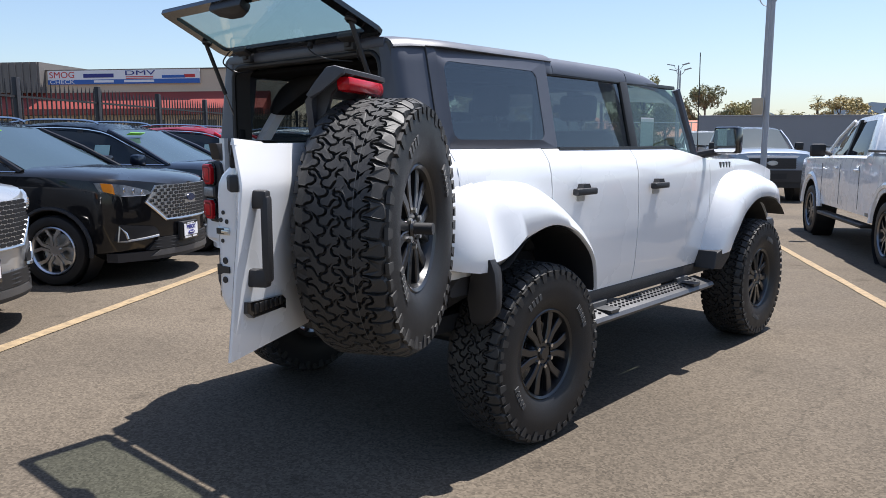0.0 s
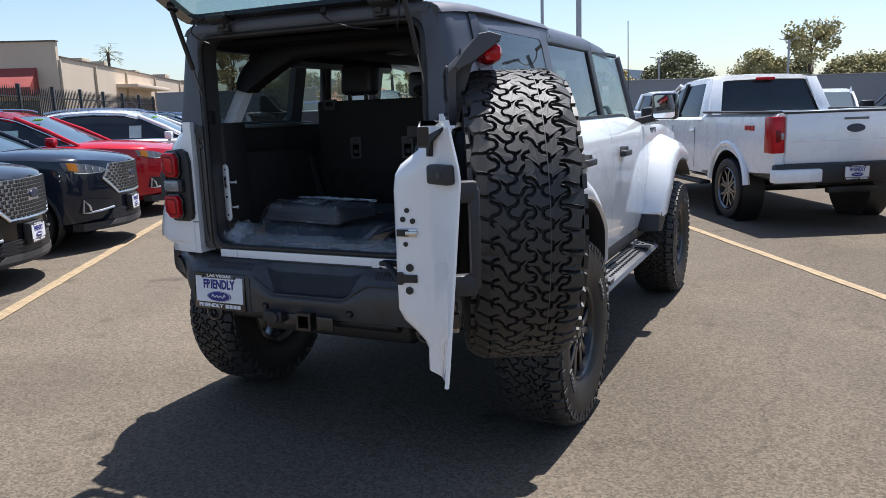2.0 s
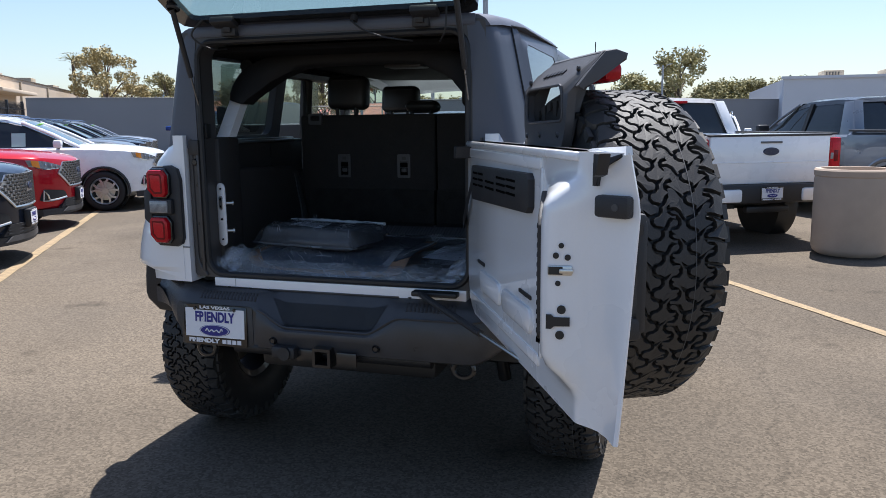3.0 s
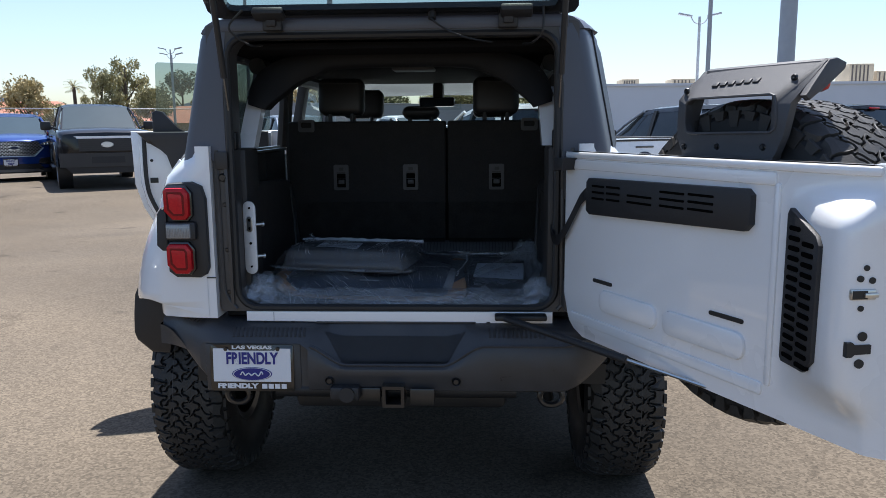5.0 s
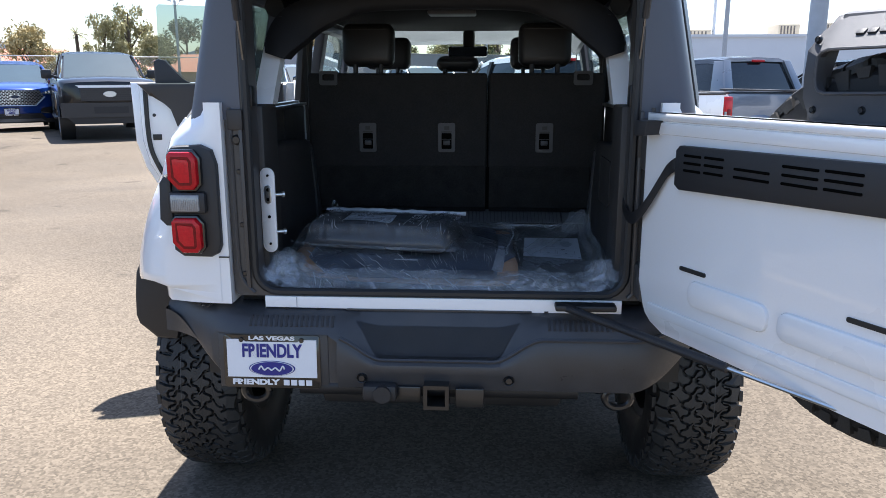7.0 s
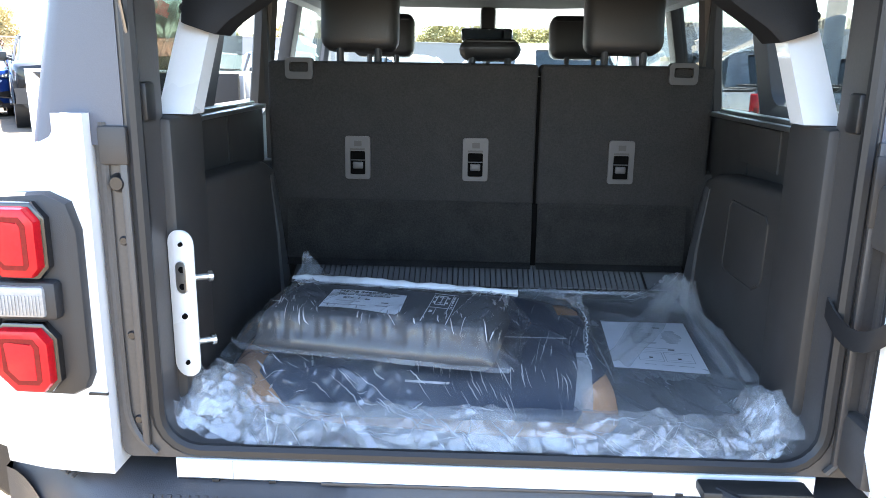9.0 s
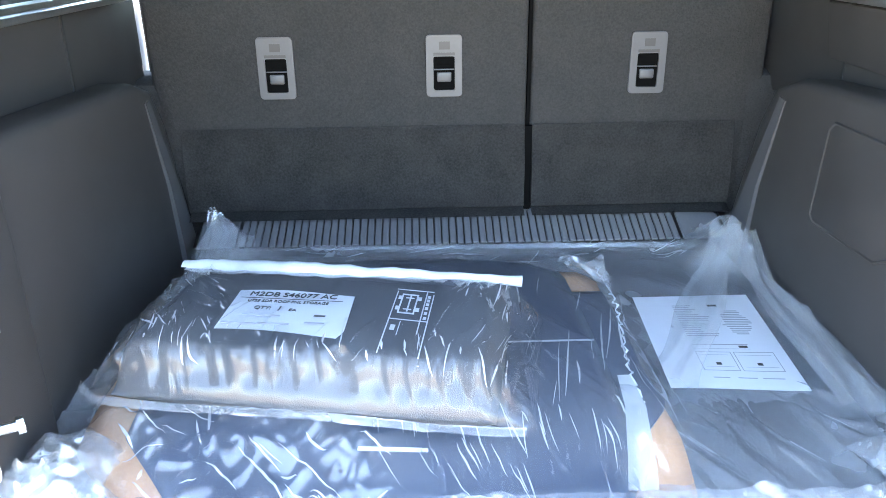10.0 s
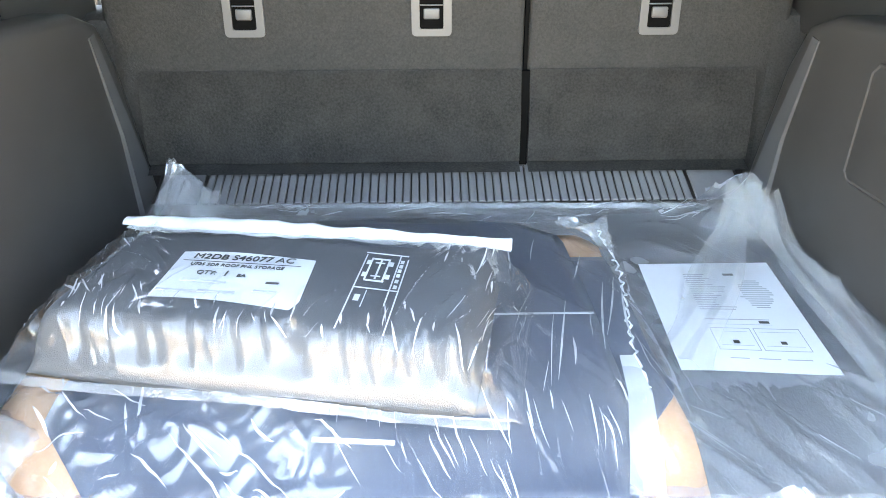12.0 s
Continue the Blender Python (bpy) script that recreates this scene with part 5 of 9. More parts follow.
# door space: x from hinge to latch, y to the inside (towards the tail), z up
dout = [(0.0, 1.488), (0.0, 0.67), (0.50, 0.67), (0.60, 0.72), (0.70, 0.86), (0.80, 1.04), (0.84, 1.18), (0.845, 1.488)]
ld = part("open_rear_door", prism(B(), dout, "y", -0.075, -0.02, 0.012), WHITE, suv, "white rear passenger door, standing open")
ld.matrix_local = DO
part("inner_face", prism(B(), [(0.04, 1.48), (0.04, 0.70), (0.49, 0.70), (0.58, 0.75), (0.68, 0.89), (0.77, 1.06), (0.80, 1.19), (0.80, 1.48)], "y", -0.02, 0.03, 0.02), WHITE, ld)
part("door_card", prism(B(), [(0.06, 1.485), (0.06, 0.76), (0.44, 0.76), (0.50, 0.90), (0.56, 1.10), (0.62, 1.36), (0.66, 1.40), (0.74, 1.42), (0.80, 1.485)], "y", 0.03, 0.085, 0.02), TRIM, ld, "dark moulded door card")
sl = smooth_path([(0.05, 0.72), (0.46, 0.72), (0.55, 0.77), (0.65, 0.91), (0.735, 1.07), (0.765, 1.20), (0.765, 1.46)], 4)
part("door_seal", tube(B(), [(u, 0.032, v) for u, v in sl], 0.012, 6), SEAL, ld)
part("arm_rest", box(B(), 0.10, 0.50, 0.07, 0.14, 1.15, 1.25, 0.03), TRIM, ld)
part("side_glass", prism(B(), [(0.05, 1.48), (0.70, 1.48), (0.688, 1.872), (0.675, 1.885), (0.03, 1.87)], "y", -0.052, -0.048), DOORGLASS, ld, "green-grey tinted door glass")
part("corner_cover", prism(B(), [(0.46, 1.45), (0.715, 1.42), (0.715, 1.595), (0.69, 1.608), (0.655, 1.60), (0.58, 1.50)], "y", -0.045, 0.01, 0.006), PLASTIC, ld)
part("door_latch", box(B(), 0.70, 0.745, 0.028, 0.034, 1.19, 1.22, 0.002), BLACKINK, ld)
part("door_hole", cyl(B(), (0.73, 0.028, 1.32), (0.73, 0.034, 1.32), 0.009, 10), BLACKINK, ld)

# ---- cargo bay, seats and cabin ----
part("cargo_floor", box(B(), -0.66, 0.66, -0.64, 0.60, 0.895, 0.935), CARPET, suv, "charcoal carpet load floor")
part("inner_floor", box(B(), -0.78, 0.78, 0.2, 2.4, 0.70, 0.76), TRIM, suv)
part("dashboard", box(B(), -0.74, 0.74, 1.70, 2.05, 1.05, 1.40, 0.05), TRIM, suv)
part("windscreen", sheet(B(), lambda u, v: ((u - 0.5) * (1.62 - 0.16 * v), 2.10 - 0.13 * v, 1.40 + 0.48 * v), 8, 6, 0.004), CABGLASS, suv, "clear windscreen")
rm = part("rear_view_mirror", box(B(), -0.09, 0.15, 1.70, 1.74, 1.735, 1.80, 0.016), BLACKGLOSS, suv, "black rear-view mirror")
part("mirror_glass", prism(B(), rrect(-0.08, 0.14, -0.026, 0.026, 0.014), "y", -0.003, 0.002, 0, pose(0, 1.698, 1.7675, 7, 0, 0)), MIRROR, rm)
part("mirror_stem", box(B(), 0.0, 0.07, 1.74, 1.90, 1.77, 1.90, 0.02), PLASTIC, rm)


def cushion(bm, x0, x1, y0, y1, z0, z1, r, m=None):
    return box(bm, x0, x1, y0, y1, z0, z1, r, m, 4)


# split rear seat back: upper board, lower flap, latches
for k, (a, b) in enumerate(((-0.628, 0.150), (0.158, 0.650))):
    sb = part("rear_seat_back", cushion(B(), a, b, 0.275, 0.40, 1.03, 1.636, 0.014), CARPET, suv, "charcoal carpeted seat back")
    part("lower_flap", sheet(B(), lambda u, v, a=a, b=b: ((a + 0.05 if k == 0 else a + 0.004) + ((b - 0.004 if k == 0 else b - 0.055) - (a + 0.05 if k == 0 else a + 0.004)) * u,
                                                      0.268 - 0.020 * (1 - v) - 0.008 * math.sin(math.pi * v) + 0.005 * noise.noise((u * 5, v * 3, k)), 1.062 + 0.176 * v), 40, 14, -0.012), PLUSH, sb, "plush heather carpet flap")
    part("flap_fold", sheet(B(), lambda u, v, a=a, b=b: ((a + 0.05 if k == 0 else a + 0.004) + ((b - 0.004 if k == 0 else b - 0.055) - (a + 0.05 if k == 0 else a + 0.004)) * u,
                                                     0.270 - 0.045 * v, 1.062 - 0.014 * v), 24, 3, -0.008), PLUSH, sb)
    part("release_grip", frame_ring(B(), rrect(*((a + 0.055, a + 0.135) if k == 0 else (b - 0.135, b - 0.055)), 1.585, 1.645, 0.012, 3), rrect(*((a + 0.068, a + 0.122) if k == 0 else (b - 0.122, b - 0.068)), 1.605, 1.632, 0.006, 3), "y", 0.262, 0.29), GREYPLASTIC, sb, "grey release grip")
for x in (-0.368, -0.024, 0.398):
    la = part("tether_latch", frame_ring(B(), rrect(x - 0.037, x + 0.037, 1.300, 1.425, 0.008, 3), rrect(x - 0.022, x + 0.022, 1.313, 1.382, 0.004, 3), "y", 0.268, 0.282), GREYPLASTIC, suv, "grey child-seat tether plate")
    part("tether_well", box(B(), x - 0.0235, x + 0.0235, 0.2735, 0.279, 1.311, 1.384), VOID, la)
    part("tether_bar", box(box(B(), x - 0.015, x + 0.015, 0.2685, 0.276, 1.330, 1.350, 0.003), x - 0.021, x + 0.021, 0.2695, 0.276, 1.354, 1.3565, 0.001), GREYPLASTIC, la, "pale anchor bar")
    part("tether_mark", box(box(B(), x - 0.022, x + 0.022, 0.2672, 0.269, 1.384, 1.390), x - 0.010, x + 0.012, 0.2672, 0.269, 1.396, 1.412), TRIM, la)


# black bars drawn in for the shade of the groove between the seat backs
part("seat_split_groove", box(box(B(), 0.1505, 0.1575, 0.279, 0.34, 1.0, 1.60), 0.1465, 0.1615, 0.262, 0.274, 1.05, 1.236), VOID, suv)


def headrest(x, y, z, w, h, posts=True):
    hr = part("headrest", cushion(B(), -w / 2, w / 2, -0.05, 0.06, 0.02, h, 0.035, pose(x, y, z, -6, 0, 0)), LEATHER, suv, "black leather headrest")
    part("stitching", tube(B(), [(x - w / 2 + 0.02, y - 0.056, z + h * 0.84 + 0.005), (x + w / 2 - 0.02, y - 0.056, z + h * 0.84 + 0.005)], 0.0015, 4), GREYPLASTIC, hr)
    if posts:
        for d in (-0.055, 0.055):
            part("post", cyl(B(), (x + d, y, z - 0.08), (x + d, y, z + 0.05), 0.007, 10), CHROME, hr)
            part("post_collar", cyl(B(), (x + d, y - 0.02, z - 0.01), (x + d, y - 0.02, z + 0.035), 0.011, 10), PLASTIC, hr)
    return hr


headrest(-0.368, 0.34, 1.645, 0.225, 0.20)
headrest(0.395, 0.34, 1.645, 0.225, 0.20)
headrest(0.015, 0.48, 1.625, 0.19, 0.085)
for x in (-0.40, 0.40):
    part("front_seat", cushion(cushion(B(), x - 0.25, x + 0.25, 1.22, 1.36, 0.95, 1.60, 0.06), x - 0.25, x + 0.25, 1.3, 1.75, 0.9, 1.05, 0.05), LEATHER, suv, "black leather front seat")
    headrest(x, 1.26, 1.64, 0.25, 0.19)

# ribbed threshold strip between floor and seat
th = part("threshold", sheet(B(), lambda u, v: (-0.56 + 1.14 * u, 0.275 - 0.10 * v, 1.046 - 0.038 * v), 2, 2, -0.01), TRIM, suv, "black ribbed threshold strip")
for i in range(59):
    x = -0.463 + i * 0.0159
    part("rib", box(B(), x, x + 0.0132, -0.058, 0.052, 0.0, 0.005, 0.0015, Matrix.Translation((0, 0.224, 1.027)) @ Matrix.Rotation(radians(20.7), 4, "X"), 1), GREYTRIM, th)
for a, b in ((-0.552, -0.470), (0.480, 0.572)):
    part("rib", box(B(), a, b, -0.058, 0.052, 0.0, 0.005, 0.0015, Matrix.Translation((0, 0.224, 1.027)) @ Matrix.Rotation(radians(20.7), 4, "X"), 1), GREYTRIM, th)
for i in range(48):
    x = -0.49 + i * 0.0212
    part("gap_tab", box(B(), x, x + 0.012, 0.262, 0.268, 1.046, 1.049), GREYPLASTIC, th)

# moulded side trim
for s in (1, -1):
    dy = 0.05 if s < 0 else -0.02
    low = [(-0.60, 0.925), (-0.60, 1.36), (-0.42, 1.392), (0.02 + dy, 1.372), (0.10 + dy, 1.345), (0.15 + dy, 1.27), (0.27 + dy, 0.94)]
    sw = part("side_trim", prism(B(), low, "x", s * 0.585, s * 0.665, 0.016, seg=3), TRIM, suv, "dark moulded cargo side trim")
    part("pillar_trim", box(B(), min(s * 0.568, s * 0.655), max(s * 0.568, s * 0.655), -0.615, -0.445, 0.94, 1.533, 0.012), TRIM, sw)
    part("upper_trim", box(B(), min(s * 0.665, s * 0.70), max(s * 0.665, s * 0.70), -0.50, 0.36, 1.30, 1.505, 0.012), TRIM, sw)
    part("trim_joint", box(B(), min(s * 0.662, s * 0.668), max(s * 0.662, s * 0.668), 0.0, 0.006, 1.36, 1.50), BLACKINK, sw)
    part("trim_ridge", loft(B(), [[(s * x, y, z) for x, y, z in r] for r in (((0.5825, 0.050 + dy, 1.328), (0.5825, 0.072 + dy, 1.332), (0.590, 0.072 + dy, 1.332), (0.590, 0.050 + dy, 1.328)), ((0.578, 0.105 + dy, 1.15), (0.578, 0.150 + dy, 1.15), (0.590, 0.150 + dy, 1.15), (0.590, 0.105 + dy, 1.15)), ((0.574, 0.130 + dy, 0.96), (0.574, 0.225 + dy, 0.96), (0.590, 0.225 + dy, 0.96), (0.590, 0.130 + dy, 0.96)))]), GREYPLASTIC, sw)
    part("seat_gap_filler", box(B(), min(s * 0.60, s * 0.72), max(s * 0.60, s * 0.72), 0.27, 0.45, 0.92, 1.34, 0.03), CARPET, sw)
    rail = part("top_rail", box(box(B(), min(s * 0.64, s * 0.73), max(s * 0.64, s * 0.73), -0.40, 0.30, 1.500, 1.512, 0.003), min(s * 0.66, s * 0.69), max(s * 0.66, s * 0.69), -0.35, 0.25, 1.51, 1.522, 0.003), STEEL, suv, "bare metal top rail")
PAD = [(-0.150, 1.328), (-0.355, 1.328), (-0.368, 1.315), (-0.366, 1.20), (-0.355, 1.18), (-0.318, 1.160), (-0.135, 1.156), (-0.122, 1.168), (-0.136, 1.315)]
pad = part("storage_pad", prism(B(), PAD, "x", 0.5825, 0.60, 0.002), TRIM, suv, "plain cover in the side trim")
part("pad_rim", tube(B(), [(0.5835, a, b) for a, b in PAD + PAD[:1]], 0.003, 6), TRIM, pad)
part("upper_panel", prism(B(), [(-0.19, 1.396), (0.05, 1.40), (0.085, 1.495), (-0.19, 1.495)], "x", 0.659, 0.668, 0.004), TRIM, suv)
part("power_socket", lathe(B(), [(0.0005, 0.0), (0.016, 0.0), (0.022, 0.006)], 18, pose(0.66, -0.41, 1.44)), BLACKINK, suv)

# roll cage: white legs, padded black hoop with bolts
for s in (1, -1):
    part("cage_leg", loft(B(), [[(s * (x + a), y + b, z) for a, b in ((-0.032, -0.03), (0.032, -0.03), (0.032, 0.03), (-0.032, 0.03))] for x, y, z in ((0.583, -0.525, 1.535), (0.578, -0.44, 1.66), (0.573, -0.37, 1.76))]), WHITE, suv, "white-painted roll-cage leg")
    part("side_cage_bar", tube(B(), [(s * 0.60, -0.30, 1.86), (s * 0.64, 0.5, 1.86), (s * 0.66, 1.2, 1.86)], 0.035, 8), PLASTIC, suv)
    part("cage_post", tube(B(), [(s * 0.66, 0.44, 1.86), (s * 0.70, 0.46, 1.50)], 0.035, 8), TRIM, suv)
    part("belt", box(B(), min(s * 0.655, s * 0.67), max(s * 0.655, s * 0.67), 0.40, 0.445, 1.20, 1.85), SEAL, suv)
hoop = []
HALF = ((-0.562, -0.42, 1.690, 0.034), (-0.544, -0.40, 1.738, 0.052), (-0.508, -0.37, 1.788, 0.062), (-0.455, -0.345, 1.826, 0.056), (-0.36, -0.33, 1.860, 0.045), (-0.26, -0.32, 1.880, 0.036), (0.0, -0.315, 1.884, 0.034))
for x, y, z, t in HALF + tuple((-x, y, z, t) for x, y, z, t in reversed(HALF[:-1])):
    hoop.append((x, y, z, t))
rings = []
sm = smooth_path(hoop, 4)
for i, (x, y, z, t) in enumerate(sm):
    a, b = sm[max(i - 1, 0)], sm[min(i + 1, len(sm) - 1)]
    d = Vector((b[0] - a[0], 0, b[2] - a[2])).normalized()
    n = Vector((-d.z, 0, d.x))
    rings.append([Vector((x, y, z)) + n * u * t + Vector((0, v, 0)) for u, v in ((-1, -0.045), (-0.6, -0.058), (0.6, -0.058), (1, -0.045), (1, 0.05), (-1, 0.05))])
ho = part("roll_hoop", loft(B(), rings), CAGEPAD, suv, "padded black roll hoop", angle=50)
for s in (1, -1):
    for x, y, z in ((0.592, -0.462, 1.728), (0.545, -0.43, 1.812), (0.470, -0.40, 1.846), (0.36, -0.385, 1.878)):
        part("cage_bolt", lathe(B(), [(0.0005, -0.006), (0.008, -0.006), (0.011, 0.004)], 12, pose(s * x, y + 0.012, z, 0, 0, 90)), RIMBLACK, ho)
part("roof_lamp", box(B(), -0.10, 0.10, 0.2, 0.35, 1.872, 1.888, 0.006), GREYPLASTIC, suv)

# ---- what lies in the cargo bay ----
def film(name, haze, gloss, bump, scale, tint=(0.97, 0.98, 0.99)):
    """Clear plastic film: seen through with a thin even haze, sharply mirroring, finely puckered along stretched folds."""
    m = bpy.data.materials.new(name)
    m.use_nodes = True
    nt = m.node_tree
    nt.nodes.remove(nt.nodes["Principled BSDF"])
    link = nt.links.new
    tc = nt.nodes.new("ShaderNodeTexCoord")
    tr, gl, df, tl = (nt.nodes.new(k) for k in ("ShaderNodeBsdfTransparent", "ShaderNodeBsdfGlossy", "ShaderNodeBsdfDiffuse", "ShaderNodeBsdfTranslucent"))
    m1, m2, m3 = (nt.nodes.new("ShaderNodeMixShader") for _ in range(3))
    tr.inputs["Color"].default_value = (*tint, 1)
    gl.inputs["Roughness"].default_value = 0.025
    df.inputs["Color"].default_value = tl.inputs["Color"].default_value = (0.86, 0.88, 0.90, 1)
    # the haze thickens and thins in broad patches
    patch, pr = nt.nodes.new("ShaderNodeTexNoise"), nt.nodes.new("ShaderNodeMapRange")
    patch.inputs["Scale"].default_value, patch.inputs["Detail"].default_value = 6.0, 4
    link(tc.outputs["Object"], patch.inputs["Vector"])
    pr.inputs["From Min"].default_value, pr.inputs["From Max"].default_value = 0.35, 0.65
    pr.inputs["To Min"].default_value, pr.inputs["To Max"].default_value = haze * 0.6, haze * 1.4
    link(patch.outputs["Fac"], pr.inputs["Value"])
    # puckers: the folds of two stretched noises
    total = None
    for k, (size, turn) in enumerate(((scale, 0.5), (scale * 2.3, -0.35))):
        mp, n, ab = nt.nodes.new("ShaderNodeMapping"), nt.nodes.new("ShaderNodeTexNoise"), nt.nodes.new("ShaderNodeMath")
        mp.inputs["Rotation"].default_value, mp.inputs["Scale"].default_value = (0, 0, turn), (1.0, 0.22, 1.0)
        n.inputs["Scale"].default_value, n.inputs["Detail"].default_value = size, 1
        link(tc.outputs["Object"], mp.inputs["Vector"])
        link(mp.outputs[0], n.inputs["Vector"])
        sb = nt.nodes.new("ShaderNodeMath")
        sb.operation, sb.inputs[1].default_value = "SUBTRACT", 0.5
        ab.operation = "ABSOLUTE"
        link(n.outputs["Fac"], sb.inputs[0])
        link(sb.outputs[0], ab.inputs[0])
        sc = nt.nodes.new("ShaderNodeMath")
        sc.operation, sc.inputs[1].default_value = "MULTIPLY", (1.0, 0.4)[k]
        link(ab.outputs[0], sc.inputs[0])
        if total is None:
            total = sc.outputs[0]
        else:
            ad = nt.nodes.new("ShaderNodeMath")
            link(total, ad.inputs[0])
            link(sc.outputs[0], ad.inputs[1])
            total = ad.outputs[0]
    bp = nt.nodes.new("ShaderNodeBump")
    bp.inputs["Strength"].default_value, bp.inputs["Distance"].default_value = bump, 0.010
    link(total, bp.inputs["Height"])
    link(bp.outputs[0], gl.inputs["Normal"])
    m3.inputs[0].default_value = 0.4
    for a, b in ((pr.outputs[0], m1.inputs[0]), (df.outputs[0], m3.inputs[1]), (tl.outputs[0], m3.inputs[2]), (tr.outputs[0], m1.inputs[1]), (m3.outputs[0], m1.inputs[2]),
                 (sheen(nt, gloss), m2.inputs[0]), (m1.outputs[0], m2.inputs[1]), (gl.outputs[0], m2.inputs[2]), (m2.outputs[0], nt.nodes["Material Output"].inputs["Surface"])):
        link(a, b)
    return m


FILM = film("clear_film", 0.24, 0.11, 0.34, 16.0)
BAGFILM = film("bag_film", 0.085, 0.085, 0.20, 14.0)
WHITEFILM = film("bunched_film", 0.20, 0.14, 0.12, 20.0)
SACKFILM = film("sack_film", 0.032, 0.036, 0.16, 14.0)
VEIL = film("doubled_film", 0.23, 0.13, 0.4, 18.0)
# hazier film, also for the strips that imitate glints on folds
CREASE = film("creased_film", 0.40, 0.12, 0.15, 24.0)
HEADER = film("header_film", 0.82, 0.06, 0.3, 30.0)
FABRIC = mat("storage_bag_fabric", (0.040, 0.044, 0.050), 0.8, vary=0.15, scale=8, fine=900, bump=0.6)
PANELBLUE = mat("blue_black_panel", (0.024, 0.036, 0.060), 0.34, vary=0.25, scale=5, fine=250, bump=0.1)
CARDBOARD = mat("tan_cardboard", (0.42, 0.22, 0.11), 0.85, vary=0.15, scale=10)
PAPER = mat("white_paper", (0.80, 0.81, 0.84), 0.7, vary=0.015)
MAT = mat("chevron_mat", (0.044, 0.047, 0.052), 0.8, vary=0.25, scale=40, fine=260, bump=0.4)


def ridge(x, y, s, k=0.0):
    """Sharp creases: the fold lines of a noise."""
    return 1 - 2 * abs(noise.noise((x * s, y * s, k)))


def ridges(X, Y, s, k=0.0):
    """ridge() over whole arrays."""
    return np.array([ridge(x, y, s, k) for x, y in zip(X.ravel(), Y.ravel())]).reshape(X.shape)


def cloth(name, X, Y, Z, material, parent, label="", angle=180):
    """A sheet from three arrays of equal shape."""
    nu, nv = X.shape
    me = bpy.data.meshes.new(name)
    idx = np.arange(nu * nv).reshape(nu, nv)
    quads = np.stack([idx[:-1, :-1], idx[1:, :-1], idx[1:, 1:], idx[:-1, 1:]], -1).reshape(-1, 4)
    me.from_pydata(np.stack([X, Y, Z], -1).reshape(-1, 3).tolist(), [], quads.tolist())
    me.materials.append(material)
    me.polygons.foreach_set("use_smooth", [angle > 0] * len(me.polygons))
    if 0 < angle < 180:
        me.set_sharp_from_angle(angle=radians(angle))
    ob = new(name, me)
    if parent is not None:
        ob.parent = parent
    if label:
        tagged(ob, label)
    return ob


def tension(X, Y, seed, n, x0, x1, y0, y1, turn, spread, length, height, width):
    """Straight sharp crests, as film drawn taut has them, scattered over a rectangle."""
    rnd = random.Random(seed)
    out = np.zeros_like(X)
    for _ in range(n):
        px, py, a = rnd.uniform(x0, x1), rnd.uniform(y0, y1), radians(turn + rnd.gauss(0, spread))
        L, h, w = length * rnd.uniform(0.4, 1.3), height * rnd.uniform(0.3, 1.2), width * rnd.uniform(0.6, 1.3)
        t = (X - px) * math.cos(a) + (Y - py) * math.sin(a)
        d = -(X - px) * math.sin(a) + (Y - py) * math.cos(a) + 0.05 * t * t / max(L, 0.01) * rnd.uniform(-1, 1)
        fade = np.clip(1 - (t / L) ** 2, 0, 1)
        out = np.maximum(out, h * fade * np.exp(-np.abs(d) / w))
    return out


def creases(parent, arrays, seed, n, di, dj, spread, u, v, lift=0.0012, wide=0.0011):
    """Thin pale strips lying on a sheet as drawn-in glints of its folds, straight and tapered, in one mesh; di, dj:
    their course over the sheet's grid.
    """
    rnd = random.Random(seed)
    S = np.stack(arrays, -1)
    nu, nv = S.shape[:2]

    def at(a, b):
        a, b = min(max(a, 0), nu - 1.001), min(max(b, 0), nv - 1.001)
        i, j, fa, fb = int(a), int(b), a % 1, b % 1
        return Vector(S[i, j] * (1 - fa) * (1 - fb) + S[i + 1, j] * fa * (1 - fb) + S[i, j + 1] * (1 - fa) * fb + S[i + 1, j + 1] * fa * fb)
    verts, faces = [], []
    for _ in range(n):
        a, b = rnd.uniform(*u) * nu, rnd.uniform(*v) * nv
        k, turn = rnd.uniform(0.35, 1.2), radians(rnd.gauss(0, spread))
        ea, eb = (di * math.cos(turn) - dj * math.sin(turn)) * k, (di * math.sin(turn) + dj * math.cos(turn)) * k
        bow, base = rnd.uniform(-0.12, 0.12), len(verts)
        pts = [at(a + ea * t - eb * bow * t * t, b + eb * t + ea * bow * t * t) for t in [i / 9 for i in range(10)]]
        side = (pts[-1] - pts[0]).cross(Vector((0, 0, 1)))
        if side.length < 0.004:
            continue
        side.normalize()
        w = wide * rnd.uniform(0.4, 1.5)
        for i, p in enumerate(pts):
            h = w * math.sin(math.pi * (i + 0.4) / 9.8)
            verts += [p + side * h + Vector((0, 0, lift)), p - side * h + Vector((0, 0, lift + h * 0.8))]
            if i:
                q = base + 2 * i
                faces.append((q - 2, q, q + 1, q - 1))
    me = bpy.data.meshes.new("crease")
    me.from_pydata([tuple(p) for p in verts], [], faces)
    me.materials.append(CREASE)
    ob = new("crease", me)
    ob.parent = parent
    return tagged(ob, "thin pale strips drawn in as glints on the film's folds", kind="stuff")


def mat_z(y):
    return 0.947 + 0.030 * (y + 0.62) / 0.82


fm = part("floor_mat", sheet(B(), lambda u, v: (-0.57 + 1.14 * u, -0.61 + 0.79 * v, mat_z(-0.61 + 0.79 * v) + 0.002 * noise.noise((u * 6, v * 4, 3))), 40, 30, -0.010), MAT)
tagged(fm, "dark chevron-weave load mat under clear plastic film", "floor mat")

